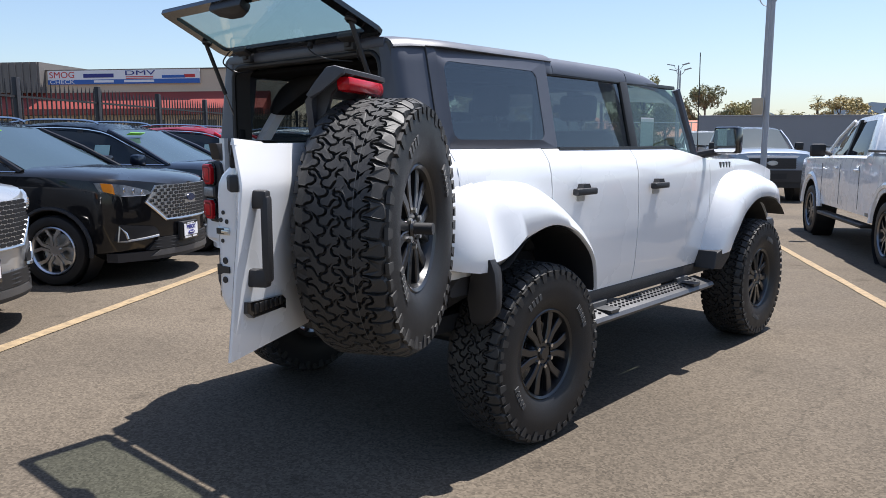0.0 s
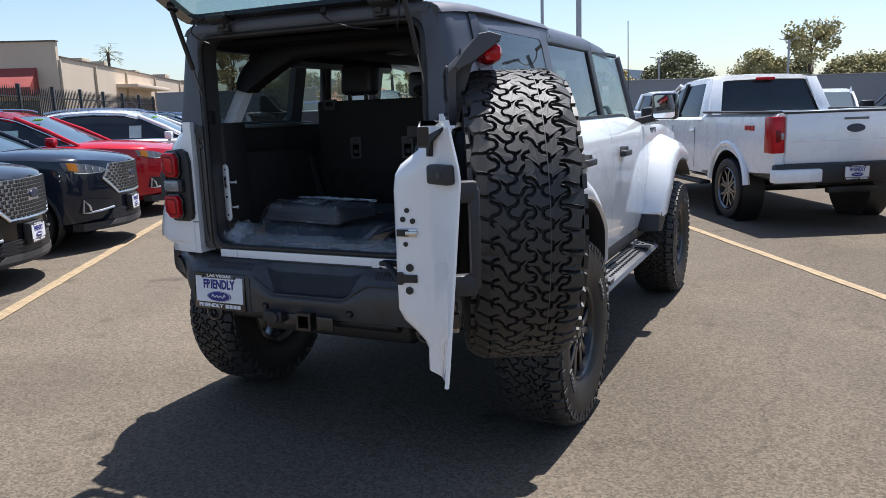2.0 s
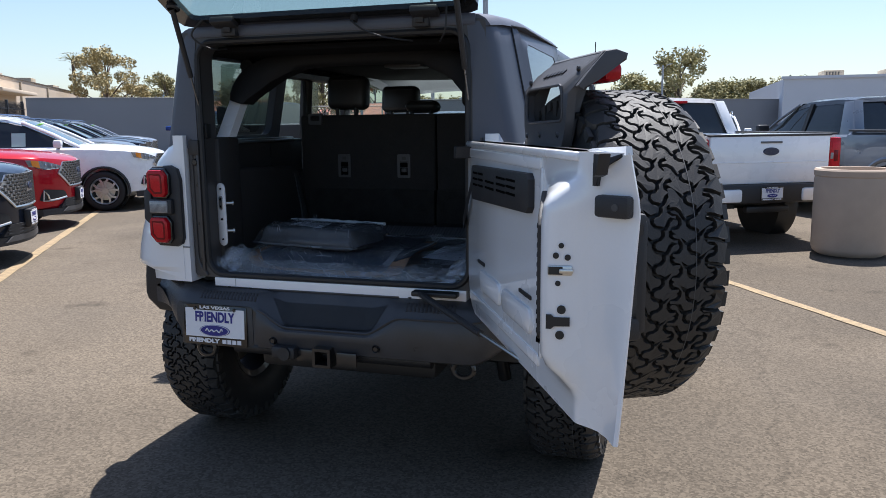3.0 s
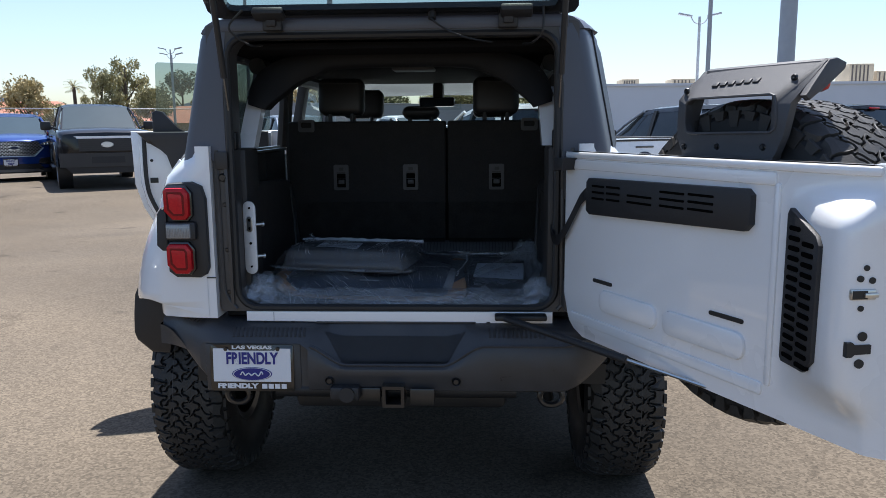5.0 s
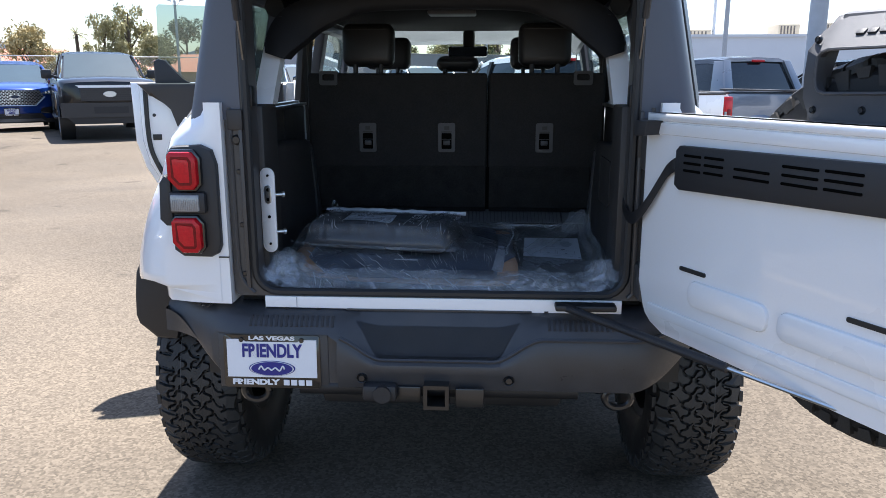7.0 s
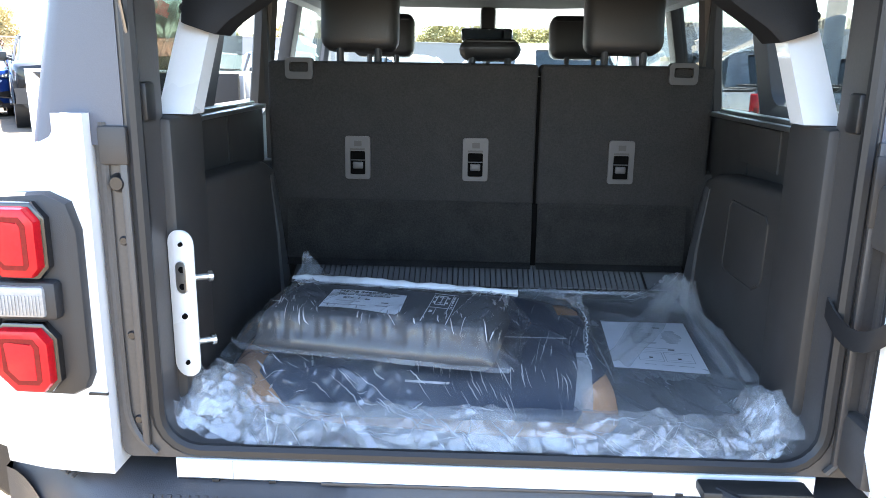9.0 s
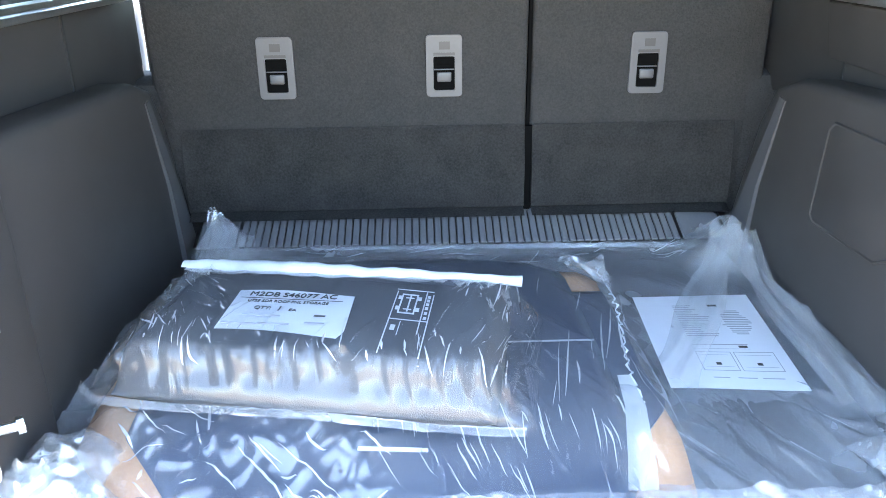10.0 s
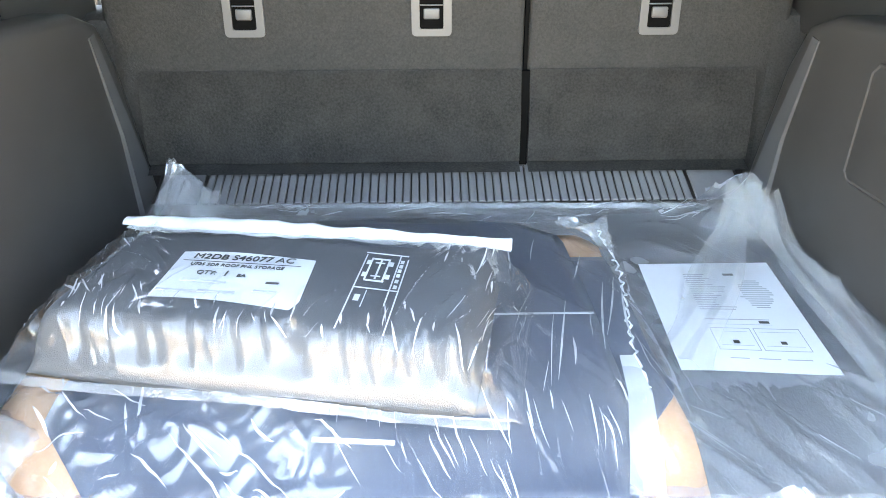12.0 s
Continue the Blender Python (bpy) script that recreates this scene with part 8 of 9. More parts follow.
        part("fender_bulge", tube(B(), [(s * 0.985, 1.97 + 0.55 * math.cos(radians(a)), 0.45 + 0.55 * math.sin(radians(a))) for a in range(5, 176, 10)], 0.045, 8), paint, c)
        tl = part("tail_lamp", box(B(), min(s * 0.845, s * 1.012), max(s * 0.845, s * 1.012), -2.955, -2.76, 0.93, 1.36, 0.02), REDLENS, c, "red tail lamp")
        part("lamp_core", box(B(), min(s * 0.875, s * 0.985), max(s * 0.875, s * 0.985), -2.96, -2.90, 0.98, 1.31, 0.008), REDCORE, tl)
        part("lamp_insert", box(B(), min(s * 0.905, s * 0.965), max(s * 0.905, s * 0.965), -2.966, -2.90, 1.06, 1.20, 0.006), REDDEEP, tl)
        part("reverse_lamp", box(B(), min(s * 0.862, s * 0.90), max(s * 0.862, s * 0.90), -2.964, -2.90, 1.09, 1.17, 0.006), CLEARLENS, tl)
        part("bumper_end", box(B(), min(s * 0.42, s * 1.0), max(s * 0.42, s * 1.0), -3.06, -2.90, 0.58, 0.745, 0.03), paint, c, "painted bumper end")
        for y in (1.97, -1.73):
            road_wheel(c, pose(s * 0.86, y, 0.41, 10 if y > 0 else 40, 0, 0 if s > 0 else 180), 0.41, 0.28, DARKALLOY, 6)
    tg_ = part("tailgate", box(B(), -0.84, 0.84, -2.965, -2.90, 0.80, 1.39, 0.02), paint, c, "painted tailgate")
    part("tailgate_cap", box(B(), -0.86, 0.86, -2.97, -2.86, 1.385, 1.412, 0.01), PLASTIC, tg_)
    part("tailgate_crease", box(B(), -0.80, 0.80, -2.972, -2.95, 1.06, 1.075, 0.006), paint, tg_)
    part("gate_latch", box(B(), -0.15, 0.15, -2.975, -2.96, 1.30, 1.325, 0.006), SILVERSTEP, tg_)
    part("emblem", lathe(B(), [(0.0005, -0.012), (0.06, -0.012), (0.064, 0.0)], 28, Matrix.Translation((0, -2.968, 1.20)) @ Matrix.Diagonal((1.75, 1, 0.78, 1)) @ Matrix.Rotation(radians(90), 4, "Z")), EMBLEM, tg_, "dark blue oval emblem")
    part("rear_bumper", box(B(), -0.98, 0.98, -3.03, -2.90, 0.56, 0.80, 0.03), PLASTIC, c, "black rear bumper")
    pl = dealer_plate("dealer_plate")
    pl.parent, pl.matrix_local = c, pose(0.0, -3.04, 0.68)
    part("hitch", box(B(), -0.30, 0.30, -2.98, -2.88, 0.44, 0.52, 0.02), SEAL, c)
    part("rear_axle", cyl(B(), (-0.8, -1.73, 0.41), (0.8, -1.73, 0.41), 0.06, 10), SEAL, c)
    part("spare_tyre", lathe(B(), [(0.15, -0.1), (0.36, -0.11), (0.37, 0), (0.36, 0.11), (0.15, 0.1)], 28, pose(0, -2.35, 0.62, 0, 90, 0), True), RUBBER, c)
    for x in (-0.50, 0.36):
        part("frame_rail", box(B(), x, x + 0.14, -2.8, 2.6, 0.48, 0.62), SEAL, c)
    for s in (1, -1):
        for i in range(3):
            part("side_mark", box(B(), s * 1.004 - 0.006, s * 1.004 + 0.006, -2.48 + 0.09 * i, -2.42 + 0.09 * i, 1.19, 1.25, 0.003), REDMARK, c)
    # front
    f = lambda x: 2.965 - 0.12 * abs(x / 0.95) ** 3
    part("grille", fan(B(), [(-0.74, 0.84), (0.74, 0.84), (0.76, 1.10), (-0.76, 1.10)], -0.04, 0.012, f), TRIM, c, "dark closed grille")
    part("light_bar", fan(B(), [(-0.90, 1.115), (0.90, 1.115), (0.90, 1.165), (-0.90, 1.165)], -0.03, 0.016, f), PLATEWHITE, c, "pale light bar")
    part("emblem", lathe(B(), [(0.0005, 0.012), (0.06, 0.012), (0.066, 0.0)], 28, Matrix.Translation((0, f(0) + 0.012, 0.98)) @ Matrix.Diagonal((2.0, 1, 1, 1)) @ Matrix.Rotation(radians(90), 4, "Z")), ALLOY, c, "oval emblem")
    for s in (1, -1):
        part("headlamp", fan(B(), [(s * 0.76, 0.86), (s * 0.93, 0.88), (s * 0.93, 1.12), (s * 0.77, 1.10)], -0.05, 0.016, f), HEADLAMP, c, "headlamp")
        for i in range(3):
            part("lamp_cell", fan(B(), [(s * 0.79, 0.895 + 0.07 * i), (s * 0.90, 0.90 + 0.07 * i), (s * 0.90, 0.945 + 0.07 * i), (s * 0.79, 0.94 + 0.07 * i)], 0.010, 0.022, f), SEAL, c)
    for i in range(5):
        part("grille_line", fan(B(), [(-0.73, 0.875 + 0.045 * i), (0.73, 0.875 + 0.045 * i), (0.73, 0.880 + 0.045 * i), (-0.73, 0.880 + 0.045 * i)], 0.008, 0.016, f), SEAL, c)
    part("front_bumper", fan(B(), [(-0.96, 0.50), (0.96, 0.50), (0.96, 0.80), (-0.96, 0.80)], -0.12, 0.06, f), TRIM, c, "dark front bumper")
    part("bumper_grille", fan(B(), [(-0.34, 0.58), (0.34, 0.58), (0.34, 0.72), (-0.34, 0.72)], 0.03, 0.066, f), SEAL, c)
    part("lower_valance", fan(B(), [(-0.85, 0.36), (0.85, 0.36), (0.88, 0.52), (-0.88, 0.52)], -0.15, 0.03, f), SEAL, c)
    part("price_sticker", prism(B(), [(-0.20, 0), (0.20, 0), (0.20, 0.12), (-0.20, 0.12)], "z", 0, 0.004, 0, Matrix.Translation((0.0, -0.69, 1.655)) @ Matrix.Rotation(radians(66), 4, "X") @ Matrix.Translation((-0.25, 0, -0.035))), LIME, c, "lime green window sticker")
    return c


EMBLEM = mat("emblem_blue", (0.012, 0.022, 0.06), 0.25, spec=0.6)
proto = crossover(PAINTS["black"])
WORDS = {"black": "glossy black", "navy": "dark navy", "red": "bright red", "silver": "silver", "white": "white", "grey": "grey", "blue": "blue", "pale": "pale blue-grey"}
# colour, metres along the aisle line, metres off it
ROW = (("silver", 0.28, -2.80), ("black", 3.32, -2.70), ("navy", 5.95, -2.46), ("red", 9.35, -2.48), ("white", 12.35, -1.33), ("navy", 15.4, -2.3), ("grey", 18.4, -2.5), ("navy", 21.3, -2.5), ("black", 24.2, -2.6), ("pale", 27.0, -2.6))
SIZE = Matrix.Scale(1.06, 4)


def spot(i):
    p = lot(ROW[i][1], ROW[i][2])
    return pose(p.x, p.y, rise(p.x, p.y), 0, 0, -57) @ SIZE


for i, (col, _, _) in enumerate(ROW):
    c = proto if i == 1 else copy_thing(proto, spot(i))
    if c is not proto:
        recolour(c, PAINTS["black"], PAINTS[col])
    tagged(c, f"{WORDS[col]} crossover with honeycomb grille, parked on asphalt", "car", "parked crossovers")
proto.matrix_world = spot(1)

truck = pickup(PAINTS["white"])
truck.matrix_world = pose(1.03, 9.28, 0, 0, 0, 29.3)
tagged(truck, "white crew-cab pickup truck parked with its tailgate shut", "pickup truck", "parked pickups")
for col, x, y, yaw in (("grey", 4.35, 10.9, 29.3), ("black", 7.6, 12.4, 29.3), ("black", -9.42, 15.55, -148.5), ("pale", -5.2, 19.3, -147), ("white", -2.0, 21.4, -147), ("white", -8.7, 24.6, -147), ("white", 6.6, 21.5, 176)):
    c = copy_thing(truck, pose(x, y, rise(x, y), 0, 0, yaw))
    if col != "white":
        recolour(c, PAINTS["white"], PAINTS[col])
    tagged(c, f"{WORDS[col]} crew-cab pickup truck standing on the lot", "pickup truck", "parked pickups")
for col, x, y, yaw in (("blue", -12.9, 17.6, -147), ("silver", -17.2, 29.5, 205), ("white", 2.2, 21.0, 178)):
    c = copy_thing(proto, pose(x, y, rise(x, y), 0, 0, yaw))
    recolour(c, PAINTS["black"], PAINTS[col])
    tagged(c, f"{WORDS[col]} crossover standing at the back of the lot", "car", "parked crossovers")

# ---- surroundings ----
def local_lot(s, n):
    """A pose whose x runs along the bay lines and y across them."""
    p = lot(s, n)
    return Matrix(((LOT.x, ACROSS.x, 0, p.x), (LOT.y, ACROSS.y, 0, p.y), (0, 0, 1, 0), (0, 0, 0, 1)))


# boundary wall of the lot, with a chain-link stretch
def wall(s, n0, n1, h, t=0.2):
    bm = box(B(), 0, t, n0, n1, 0, h)
    box(bm, -0.03, t + 0.03, n0, n1, h, h + 0.06, 0.01)
    ob = part("wall_back", bm, BLOCKWALL, smooth=False)
    ob.matrix_world = local_lot(s, 0)
    return tagged(ob, "plain grey rendered block wall", "wall", kind="structure")


wall(34.0, -6.0, 1.6, 2.85)
wall(34.0, 10.5, 46.0, 2.75)

# chain-link fence between the wall's two stretches
cl = tagged(empty("chain_link_fence", local_lot(34.1, 0)), "galvanised chain-link fence with steel posts", "fence")
for i in range(5):
    part("post", cyl(B(), (0, 1.8 + 2.1 * i, 0), (0, 1.8 + 2.1 * i, 2.5), 0.03, 8), STEEL, cl)
part("top_rail", cyl(B(), (0, 1.6, 2.48), (0, 10.5, 2.48), 0.022, 8), STEEL, cl)
bm = B()
for i in range(75):
    y0 = 1.6 + i * 0.12
    for d in (1, -1):
        ya, yb = y0, y0 + d * 2.4
        za, zb = 0.05, 2.45
        if yb > 10.5:
            zb = 0.05 + (10.5 - ya); yb = 10.5
        if yb < 1.6:
            zb = 0.05 + (ya - 1.6); yb = 1.6
        cyl(bm, (0, ya, za), (0, yb, zb), 0.003, 3)
tagged(part("wire_mesh", bm, STEEL, cl, "diamond wire mesh"), kind="stuff")

# picket fence behind the row of crossovers
pf = tagged(empty("picket_fence", local_lot(0, -6.0)), "black steel picket fence with pointed tips", "fence")
first = None
for i in range(255):
    s = -2.0 + i * 0.14
    if first is None:
        bm = box(B(), -0.012, 0.012, -0.012, 0.012, 0.08, 2.55)
        loft(bm, [[(-0.012, -0.012, 2.55), (0.012, -0.012, 2.55), (0.012, 0.012, 2.55), (-0.012, 0.012, 2.55)], [(-0.002, -0.002, 2.68), (0.002, -0.002, 2.68), (0.002, 0.002, 2.68), (-0.002, 0.002, 2.68)]])
        first = part("picket", bm, IRON, pf, smooth=False)
        mesh = first.data
        first.location.x = s
    else:
        o = new("picket", mesh)
        o.parent = pf
        o.location.x = s
for i in range(15):
    o = part("fence_post", box(B(), -0.05, 0.05, -0.05, 0.05, 0, 2.72, 0.008), IRON, pf)
    o.location.x = -2.0 + 2.52 * i
for z in (0.25, 2.35):
    part("rail", box(B(), -2.0, 33.7, -0.02, 0.02, z, z + 0.04), IRON, pf)

# long low shop building behind the fence
sh = tagged(empty("shop_building", local_lot(33.0, -10.0)), "tan stucco shop with dark red awning and roof plant", "building")
part("front_wall", box(B(), 0, 0.3, -22, 0, 0, 5.3), STUCCO, sh, "tan stucco front", smooth=False)
part("side_wall", box(B(), 0.3, 42, -0.3, 0, 0, 4.62), STUCCO, sh, smooth=False)
part("parapet_cap", box(box(B(), -0.05, 0.35, -22, 0.05, 5.3, 5.36), 0.35, 42, -0.35, 0.05, 4.62, 4.68), DARKCAP, sh, smooth=False)
part("roof", box(B(), 0.3, 42, -22, -0.3, 4.3, 4.4), DARKCAP, sh, smooth=False)
bm = loft(B(), [[(-0.02, y, 4.15), (-1.1, y, 3.25), (-1.1, y, 2.95), (-0.02, y, 2.95)] for y in (-21.8, -0.9)])
part("awning", bm, AWNING, sh, "dark red metal awning", smooth=False)
for i in range(7):
    part("shop_window", box(B(), -0.03, 0.02, -20.5 + 2.9 * i, -18.4 + 2.9 * i, 0.6, 2.7), WINDOW, sh)
for x, w_, h_ in ((3, 1.6, 0.5), (8, 2.0, 0.7), (12, 0.9, 0.9), (19, 1.6, 0.6), (28, 2.2, 1.0), (36, 3.5, 0.7)):
    un = part("roof_unit", box(B(), x, x + w_ * 0.7, -2.4, -1.4, 4.4, 4.88 + h_ * 0.45, 0.03), PLANTBOX, sh, "roof air-conditioning unit")
for x in (0.12, 5.2, 11.0, 18.0, 26.0):
    part("downpipe", box(B(), x, x + 0.12, 0.0, 0.12, 0.2, 4.5, 0.01), PLANTBOX, sh)
part("side_canopy", box(B(), 9.0, 17.0, 0.0, 1.2, 3.55, 3.75, 0.02), STUCCO, sh)
part("upper_block", box(B(), -0.5, 6, -40, -13.6, 4.15, 5.75), ROOFGREY, sh, "grey ribbed parapet", smooth=False)
for i in range(40):
    part("parapet_rib", box(B(), -0.56, -0.49, -13.75 - 0.42 * i, -13.70 - 0.42 * i, 4.2, 5.74), ROOFGREY, sh, smooth=False)
# shop banner: plain words lettered, marks and numbers as bars
bn = part("banner", box(B(), -0.12, -0.04, -13.4, -4.7, 4.58, 5.30), PLATEWHITE, sh, "white and blue shop banner", smooth=False)
part("blue_band", box(B(), -0.128, -0.11, -13.4, -4.7, 4.58, 4.82), BANNERBLUE, bn, smooth=False)
MB = lambda y, z: Matrix(((0, 0, -1, -0.135), (1, 0, 0, y), (0, 1, 0, z), (0, 0, 0, 1)))
text_part("lettering", "SMOG", 0.46, REDMARK, MB(-12.55, 5.06), bn, 1.45)
text_part("lettering", "CHECK", 0.30, PLATEWHITE, MB(-12.55, 4.70), bn, 1.45)
text_part("lettering", "DMV", 0.34, BLUEINK, MB(-8.05, 5.13), bn, 1.7)
for a, b, z0, z1, m_ in ((-11.3, -9.55, 4.92, 5.12, BLUEINK), (-10.7, -9.55, 4.66, 4.78, PLATEWHITE), (-8.85, -7.3, 4.92, 4.96, REDMARK), (-8.85, -7.3, 4.84, 4.88, REDMARK), (-8.95, -7.25, 4.66, 4.78, PLATEWHITE), (-6.8, -5.5, 4.86, 5.0, BANNERBLUE), (-5.55, -4.95, 4.88, 5.04, REDMARK)):
    part("banner_bar", box(B(), -0.133, -0.11, a, b, z0, z1), m_, bn, smooth=False)

# dealership building on the other side
db = tagged(empty("dealer_building", pose(0, 0, 0)), "long low grey building with rooftop units", "building")
part("wall", box(B(), 7.0, 60, 44, 66, 0, 3.85), GREYRENDER, db, smooth=False)
part("parapet", box(B(), 6.9, 60, 43.9, 44.3, 3.85, 4.0), GREYRENDER, db, smooth=False)
for x, y, w_, h_ in ((9.5, 47, 1.1, 0.5), (13.2, 49, 1.5, 0.6), (18.2, 47, 1.3, 0.8), (20.6, 46, 1.5, 0.8), (23.8, 47, 1.5, 1.3), (26.0, 48, 1.8, 0.9)):
    un = part("roof_unit", box(B(), x, x + w_, y, y + 2, 3.7, 3.95 + h_, 0.04), PLANTBOX, db, "beige rooftop cooler")
    for k in range(5):
        part("louvre", box(B(), x + 0.12 + (w_ - 0.3) * k / 5, x + 0.2 + (w_ - 0.3) * k / 5, y - 0.03, y + 0.01, 4.1, 3.85 + h_), DARKCAP, un)

# houses with tiled roofs beyond
for x, y, w_, low in ((-26, 60, 12, 0.9), (13, 95, 12, 0), (-48, 70, 14, 0)):
    hs_ = tagged(empty("far_house", pose(x, y, -low)), "far house with red tile roof and cream walls", "house", "far houses")
    part("wall", box(B(), -w_ / 2, w_ / 2, 0, 8, 0, 2.9), STUCCO, hs_, smooth=False)
    part("roof", loft(B(), [[(-w_ / 2 - 0.4, -0.4, 2.9), (w_ / 2 + 0.4, -0.4, 2.9), (w_ / 2 + 0.4, 8.4, 2.9), (-w_ / 2 - 0.4, 8.4, 2.9)], [(-w_ / 2 + 2, 4, 4.4), (w_ / 2 - 2, 4, 4.4), (w_ / 2 - 2, 4.01, 4.4), (-w_ / 2 + 2, 4.01, 4.4)]]), ROOFTILE, hs_, "red tile roof", smooth=False)

# concrete waste bin
tb = tagged(empty("waste_bin", pose(3.36, 6.33, 0)), "round beige concrete waste bin on asphalt", "waste bin")
part("bin_body", lathe(B(), [(0.0005, 0.02), (0.36, 0.02), (0.40, 0.05), (0.42, 0.10), (0.425, 0.90), (0.42, 0.93), (0.43, 0.94), (0.435, 1.0), (0.42, 1.02), (0.36, 1.02), (0.35, 0.90), (0.0005, 0.88)], 48, Matrix.Rotation(radians(-90), 4, "Y")), CONCRETE, tb, "beige concrete drum")
part("foot", lathe(B(), [(0.0005, 0.0), (0.33, 0.0), (0.33, 0.03)], 32, Matrix.Rotation(radians(-90), 4, "Y")), DARKCAP, tb)


# light poles
def light_pole(x, y, h, r, heads=2, yaw=0, box_at=None):
    o = tagged(empty("lamp_post", pose(x, y, 0, 0, 0, yaw)), "tall grey steel car-park lamp post", "lamp post", "car-park lamp posts")
    part("pole", cyl(B(), (0, 0, 0), (0, 0, h), r, 14, r * 0.8), POLEGREY, o)
    part("base", cyl(B(), (0, 0, 0), (0, 0, 0.6), r * 2.2, 14), CONCRETE, o)
    q = 1.0 if r >= 0.11 else 0.5
    for i in range(heads):
        d = 1 if i == 0 else -1
        part("arm", tube(B(), smooth_path([(0, 0, h - 0.5 * q), (d * 0.35 * q, 0, h - 0.35 * q), (d * 0.6 * q, 0, h + 0.05 * q)], 4), 0.035 * q, 6), POLEGREY, o)
        part("lamp_head", box(B(), -0.45 * q, 0.45 * q, -0.16 * q, 0.16 * q, -0.06 * q, 0.06 * q, 0.02 * q, pose(d * (0.6 * q + 0.36 * q), 0, h + 0.12 * q, 0, -12 * d, 0)), POLEGREY, o, "flat lamp head")
    if box_at:
        part("switch_box", box(B(), -0.33, -0.08, -0.14, 0.14, box_at - 0.19, box_at + 0.19, 0.02), PLANTBOX, o)
    return o


def bearing(deg, dist, x0=1.5, y0=-3.4):
    return x0 + dist * math.sin(radians(deg)), y0 + dist * math.cos(radians(deg))


light_pole(-3.25, 15.2, 11.0, 0.07, 2, 20, 2.35)
light_pole(*bearing(-19.55, 58, 3.16, -3.12), 11.2, 0.14, 2, 10)
light_pole(*bearing(-25.05, 50, 3.16, -3.12), 5.9, 0.06)
light_pole(*bearing(-2.1, 62, 2.37, -3.46), 5.8, 0.09)
light_pole(*bearing(-10.5, 60, 2.37, -3.46), 4.9, 0.08)
light_pole(*bearing(-21.9, 48, 0.27, -3.44), 6.1, 0.05)
light_pole(*bearing(15.5, 55, 0.27, -3.44), 8.6, 0.11)
light_pole(*bearing(16.2, 40, 0.27, -3.44), 9.0, 0.12)
light_pole(*bearing(21.25, 16.5, 0.27, -3.44), 10.0, 0.17)


# trees: tapered trunk, limbs, a crown of many small leaf clumps
def crown_mesh(seed, kind):
    rnd = random.Random(seed)
    blobs = []
    if kind == "pine":
        for i in range(36):
            h = rnd.uniform(0.22, 1.0)
            rad = 0.34 * (1.06 - abs(h - 0.55) * 1.25) * rnd.uniform(0.5, 1.1)
            a = rnd.uniform(0, 6.28)
            blobs.append((rad * math.cos(a), rad * math.sin(a), h * 0.93, rnd.uniform(0.07, 0.14)))
    elif kind == "open":
        # a few flat tiers of needles, with sky between them
        for i in range(24):
            h = rnd.choice((0.45, 0.58, 0.70, 0.80, 0.88, 0.94)) + rnd.uniform(-0.03, 0.03)
            rad = 0.38 * (1.15 - abs(h - 0.62) * 1.7) * rnd.uniform(0.15, 1.0)
            a = rnd.uniform(0, 6.28)
            blobs.append((rad * math.cos(a), rad * math.sin(a), h * 0.97, rnd.uniform(0.055, 0.10)))
    else:
        for i in range(32):
            a, e = rnd.uniform(0, 6.28), rnd.uniform(-0.3, 1.2)
            rad = 0.32 * rnd.uniform(0.4, 1.0)
            blobs.append((rad * math.cos(a) * math.cos(e), rad * math.sin(a) * math.cos(e), 0.60 + 0.32 * math.sin(e) * rnd.uniform(0.6, 1), rnd.uniform(0.08, 0.16)))
    verts, faces = [], []
    for bx, by, bz, br in blobs:
        for k in range(170 if kind != "open" else 230):
            d = Vector((rnd.gauss(0, 1), rnd.gauss(0, 1), rnd.gauss(0, 0.75))).normalized() * br * rnd.uniform(0.45, 1.05)
            p = Vector((bx, by, bz)) + d
            u = Vector((rnd.gauss(0, 1), rnd.gauss(0, 1), rnd.gauss(0, 1))).normalized() * rnd.uniform(0.014, 0.032) * (0.62 if kind == "open" else 0.85)
            v = Vector((rnd.gauss(0, 1), rnd.gauss(0, 1), rnd.gauss(0, 1))).normalized() * rnd.uniform(0.010, 0.024) * (0.62 if kind == "open" else 0.85)
            n = len(verts)
            verts += [p - u, p + v, p + u, p - v]
            faces.append((n, n + 1, n + 2, n + 3))
    me = bpy.data.meshes.new("crown")
    me.from_pydata([tuple(v) for v in verts], [], faces)
    return me, blobs


CROWNS = {k: [crown_mesh(s, k) for s in (11, 12, 13)] for k in ("pine", "round", "open")}
count = 0


def tree(x, y, h, w, kind, leaf, label):
    global count
    count += 1
    me, blobs = CROWNS[kind][count % 3]
    o = tagged(empty("tree", pose(x, y, 0, 0, 0, (count * 67) % 360)), label, "tree", "trees beyond the lot")
    bm = tube(B(), smooth_path([(0, 0, 0), (0.02 * h, 0, h * 0.3), (-0.01 * h, 0.01 * h, h * 0.6), (0, 0, h * 0.9)], 3), 0.1, 7, [h * 0.028 * (1 - 0.85 * i / 9) for i in range(10)])
    k = w / 0.72
    for bx, by, bz, br in blobs[::2]:
        tube(bm, [(0, 0, max(bz * h - 0.22 * h, 0.15 * h)), (bx * k * 0.6, by * k * 0.6, bz * h - 0.05 * h), (bx * k, by * k, bz * h)], 0.02, 5, [h * 0.010, h * 0.006, h * 0.003])
    part("trunk", bm, BARK, o)
    m2 = me.copy()
    m2.materials.append(leaf)
    cr = new("crown", m2)
    cr.parent = o
    cr.scale = (k, k, h)
    return o


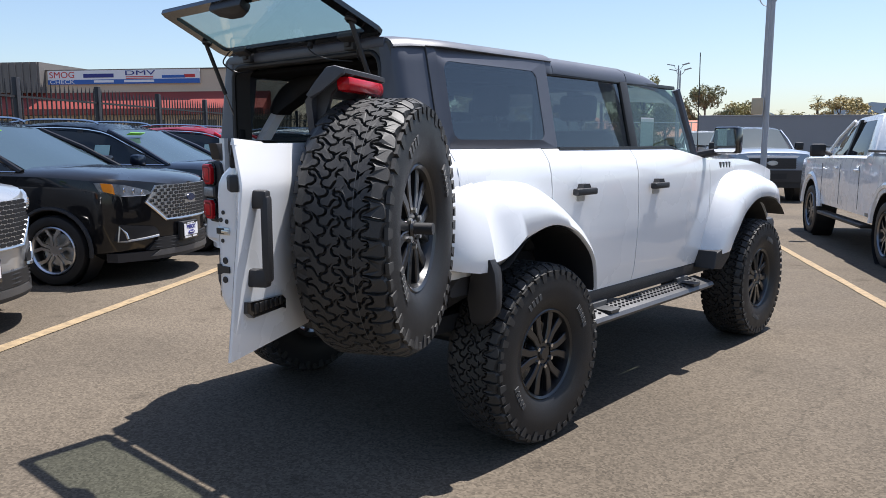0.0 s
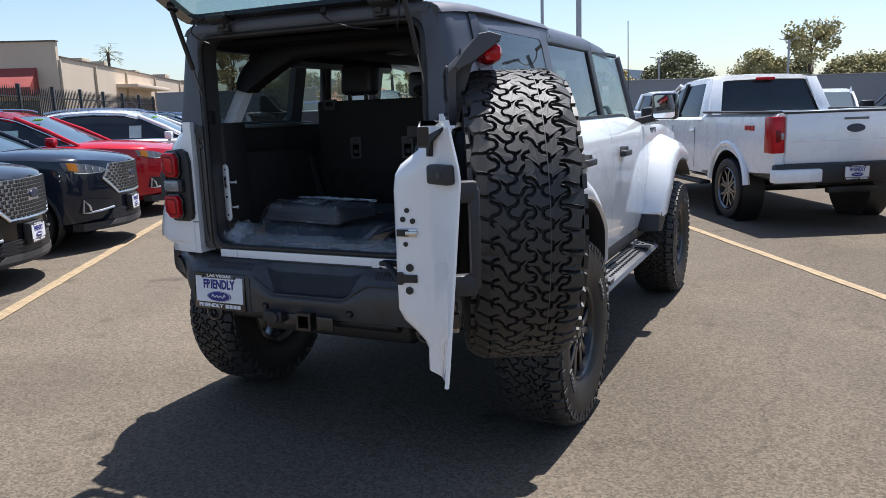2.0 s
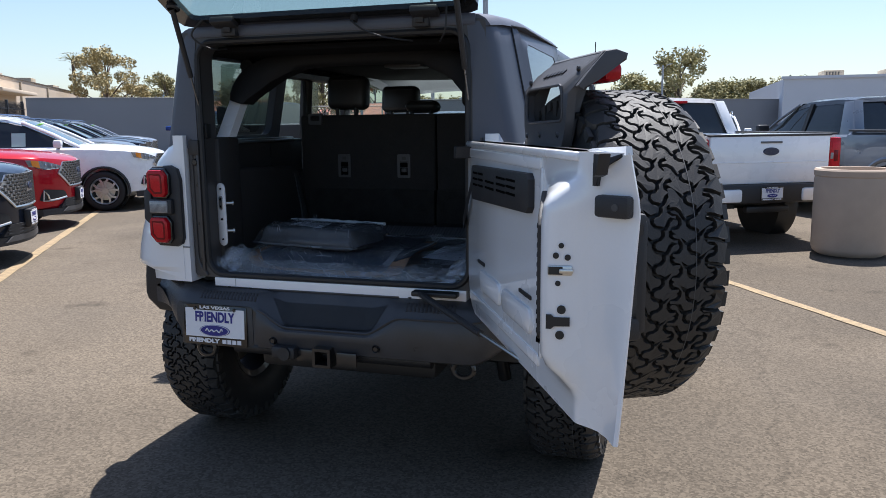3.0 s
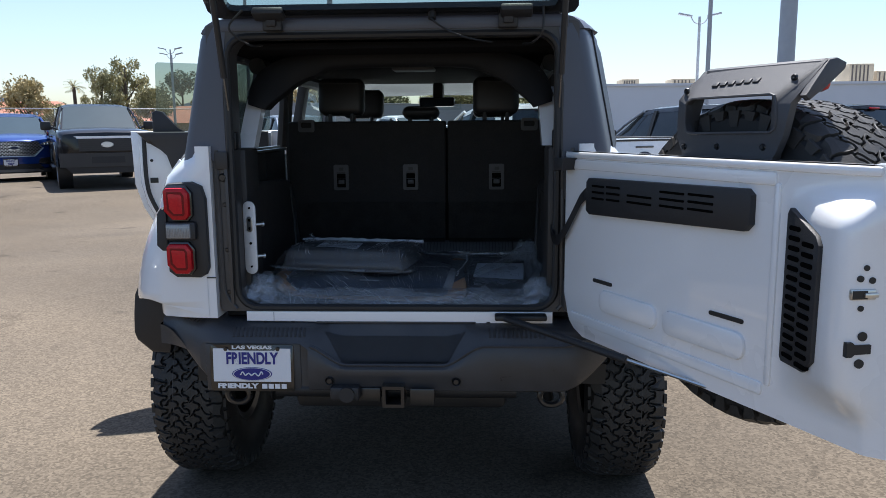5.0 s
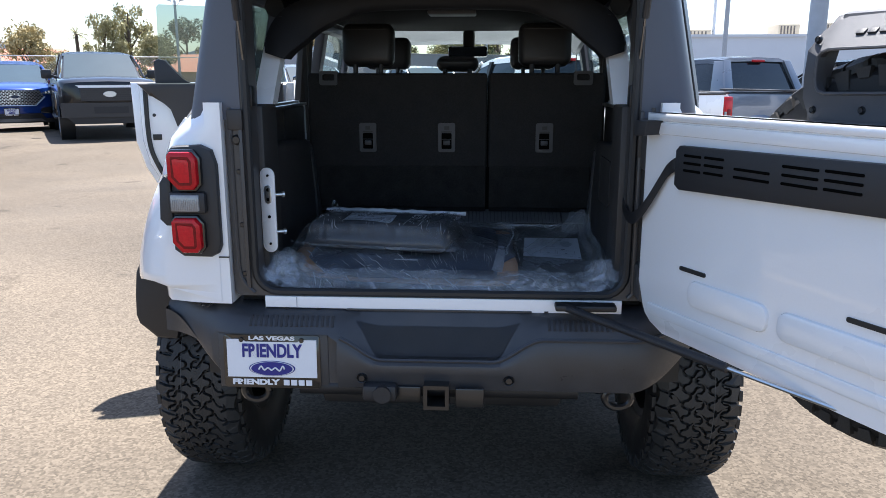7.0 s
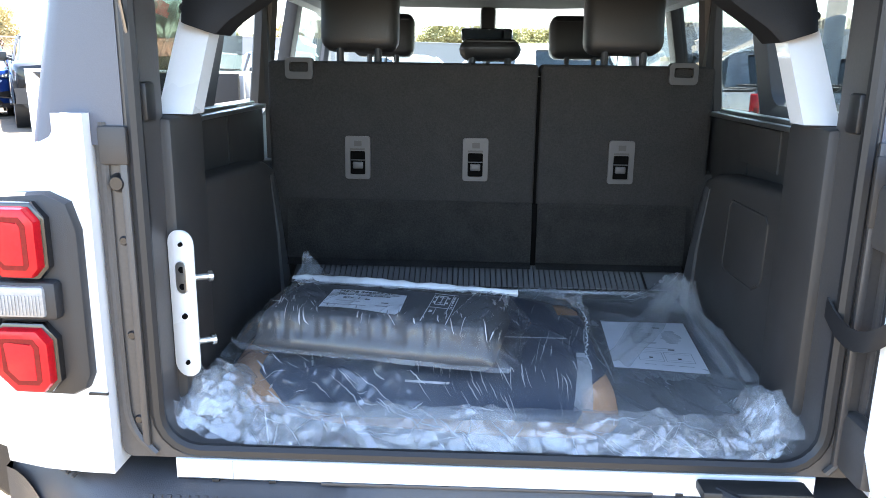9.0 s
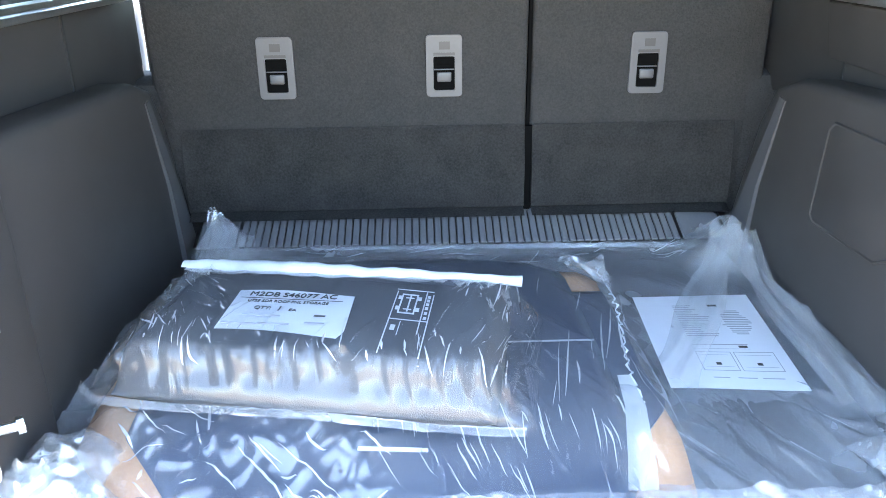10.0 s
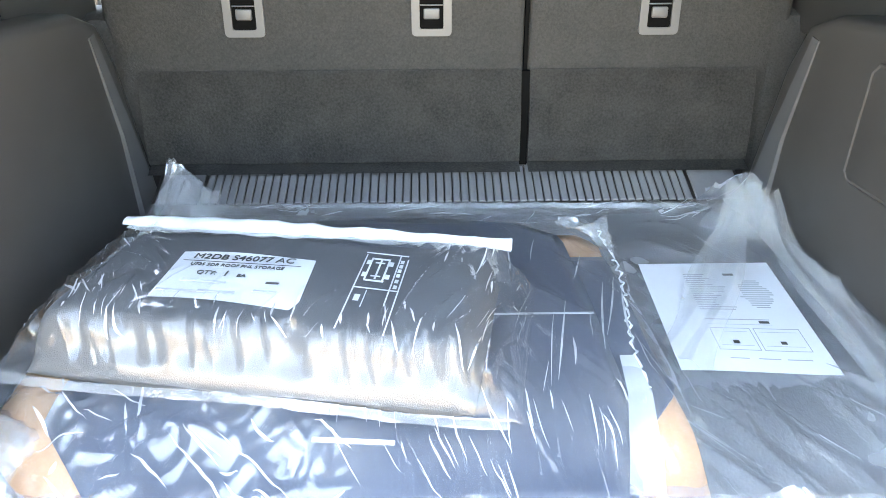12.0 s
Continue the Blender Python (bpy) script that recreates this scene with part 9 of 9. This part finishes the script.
def palm(x, y, h):
    o = tagged(empty("palm_tree", pose(x, y, 0)), "tall fan palm with bare trunk", "palm tree", "palms beyond the lot")
    part("trunk", tube(B(), [(0, 0, 0), (0.1, 0, h * 0.5), (0.05, 0, h * 0.93)], 0.16, 8, [0.2, 0.15, 0.12]), BARK, o)
    rnd = random.Random(int(h * 100))
    for i in range(26):
        a, e = rnd.uniform(0, 6.28), rnd.uniform(-0.7, 1.1)
        L = rnd.uniform(0.9, 1.35) * h * 0.13
        d = Vector((math.cos(a) * math.cos(e), math.sin(a) * math.cos(e), math.sin(e)))
        sd = Vector((-math.sin(a), math.cos(a), 0))
        p0 = Vector((0.05, 0, h * 0.93))
        bm = B()
        tip = p0 + d * L - Vector((0, 0, 0.25 * L))
        mid = p0 + d * L * 0.6
        for j in range(5):
            t = (j - 2) / 2
            q = bm.verts.new(mid), bm.verts.new(mid + (tip - mid) * 0.7 + sd * t * L * 0.45), bm.verts.new(tip + sd * t * L * 0.30), bm.verts.new(mid + (tip - mid) * 0.55 + sd * (t * L * 0.45 - 0.06 * L))
            bm.faces.new(q)
        tube(bm, [p0, mid], 0.02, 4)
        part("frond", bm, LEAFGREEN, o, smooth=False)
    return o


FARTREES = [(-9.3, 82, 7.0, 6.4, "round", 0), (-7.6, 86, 5.2, 5.0, "round", 0), (-10.8, 88, 4.6, 5.5, "round", 1), (-3.9, 84, 6.9, 5.6, "round", 1), (-2.4, 88, 5.6, 6.0, "round", 0), (-0.7, 86, 9.0, 7.0, "pine", 1), (1.6, 88, 5.9, 6.0, "round", 1), (3.2, 90, 6.4, 6.0, "round", 1), (4.9, 90, 6.0, 5.0, "pine", 1), (6.5, 92, 6.3, 5.2, "pine", 0),
            (-14.2, 84, 5.9, 6.5, "open", 2), (-12.8, 92, 4.6, 6.0, "round", 1), (-17.0, 86, 4.6, 6.0, "round", 1)]
LEAVES = (LEAFDARK, LEAFGREEN, LEAFDRY)
for deg, dist, h, w, kind, lf in FARTREES:
    tree(*bearing(deg, dist, 2.4, -3.4), h, w, kind, LEAVES[lf], ("dark green pine beyond the wall", "olive green tree beyond the wall", "dry brownish tree beyond the wall")[lf])
for deg, dist, h, w, kind, lf in ((-40.6, 70, 8.2, 5.8, "open", 2), (-39.0, 74, 5.4, 5.6, "open", 2), (-36.8, 80, 7.0, 6.0, "open", 1), (-35.2, 84, 6.2, 5.0, "pine", 0), (-38.0, 82, 4.6, 5.0, "round", 1), (-44.0, 82, 4.6, 4.5, "round", 1)):
    tree(*bearing(deg, dist, 1.5, -3.5), h, w, kind, LEAVES[lf], ("dark green pine beyond the wall", "olive green tree beyond the wall", "dry brownish tree beyond the wall")[lf])
for deg, dist, h, w, kind, lf in ((-31.0, 60, 5.4, 3.2, "round", 2), (-26.5, 62, 5.9, 2.7, "pine", 1), (-24.9, 62, 6.8, 3.5, "pine", 1), (-23.3, 60, 4.9, 2.8, "round", 1), (-21.3, 80, 7.0, 4.8, "pine", 0), (-18.9, 82, 5.8, 4.4, "round", 1), (-29.3, 70, 3.9, 2.6, "round", 1), (-17.6, 84, 4.6, 4.0, "round", 1)):
    tree(*bearing(deg, dist, 0.27, -3.44), h, w, kind, LEAVES[lf], ("dark green pine beyond the wall", "olive green tree beyond the wall", "dry brownish tree beyond the wall")[lf])
palm(*bearing(-28.2, 66, 0.27, -3.44), 5.2)
for deg, dist, h in ((-15.4, 95, 6.6), (-14.5, 97, 6.1), (-42.8, 78, 8.1), (-17.6, 90, 4.9), (-48.9, 80, 8.7)):
    palm(*bearing(deg, dist, 1.9, -3.4), h)

# desert hills on the horizon; the distance haze is painted in as pale blue
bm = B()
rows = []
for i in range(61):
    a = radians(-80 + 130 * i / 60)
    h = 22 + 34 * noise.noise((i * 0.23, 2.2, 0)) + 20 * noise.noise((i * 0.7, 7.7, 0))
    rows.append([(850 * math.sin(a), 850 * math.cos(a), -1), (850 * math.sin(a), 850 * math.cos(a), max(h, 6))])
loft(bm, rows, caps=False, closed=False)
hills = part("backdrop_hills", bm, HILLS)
tagged(hills, "desert hills on the horizon, pale haze put into their colour", "hills", kind="structure")
# traffic cone
cn = tagged(empty("traffic_cone", pose(-14.6, 18.4, 0)), "small orange traffic cone on asphalt", "traffic cone")
part("cone", lathe(B(), [(0.16, 0.03), (0.04, 0.62), (0.0005, 0.62)], 20, Matrix.Rotation(radians(-90), 4, "Y")), ORANGE, cn)
part("foot", box(B(), -0.2, 0.2, -0.2, 0.2, 0, 0.03, 0.008), ORANGE, cn)
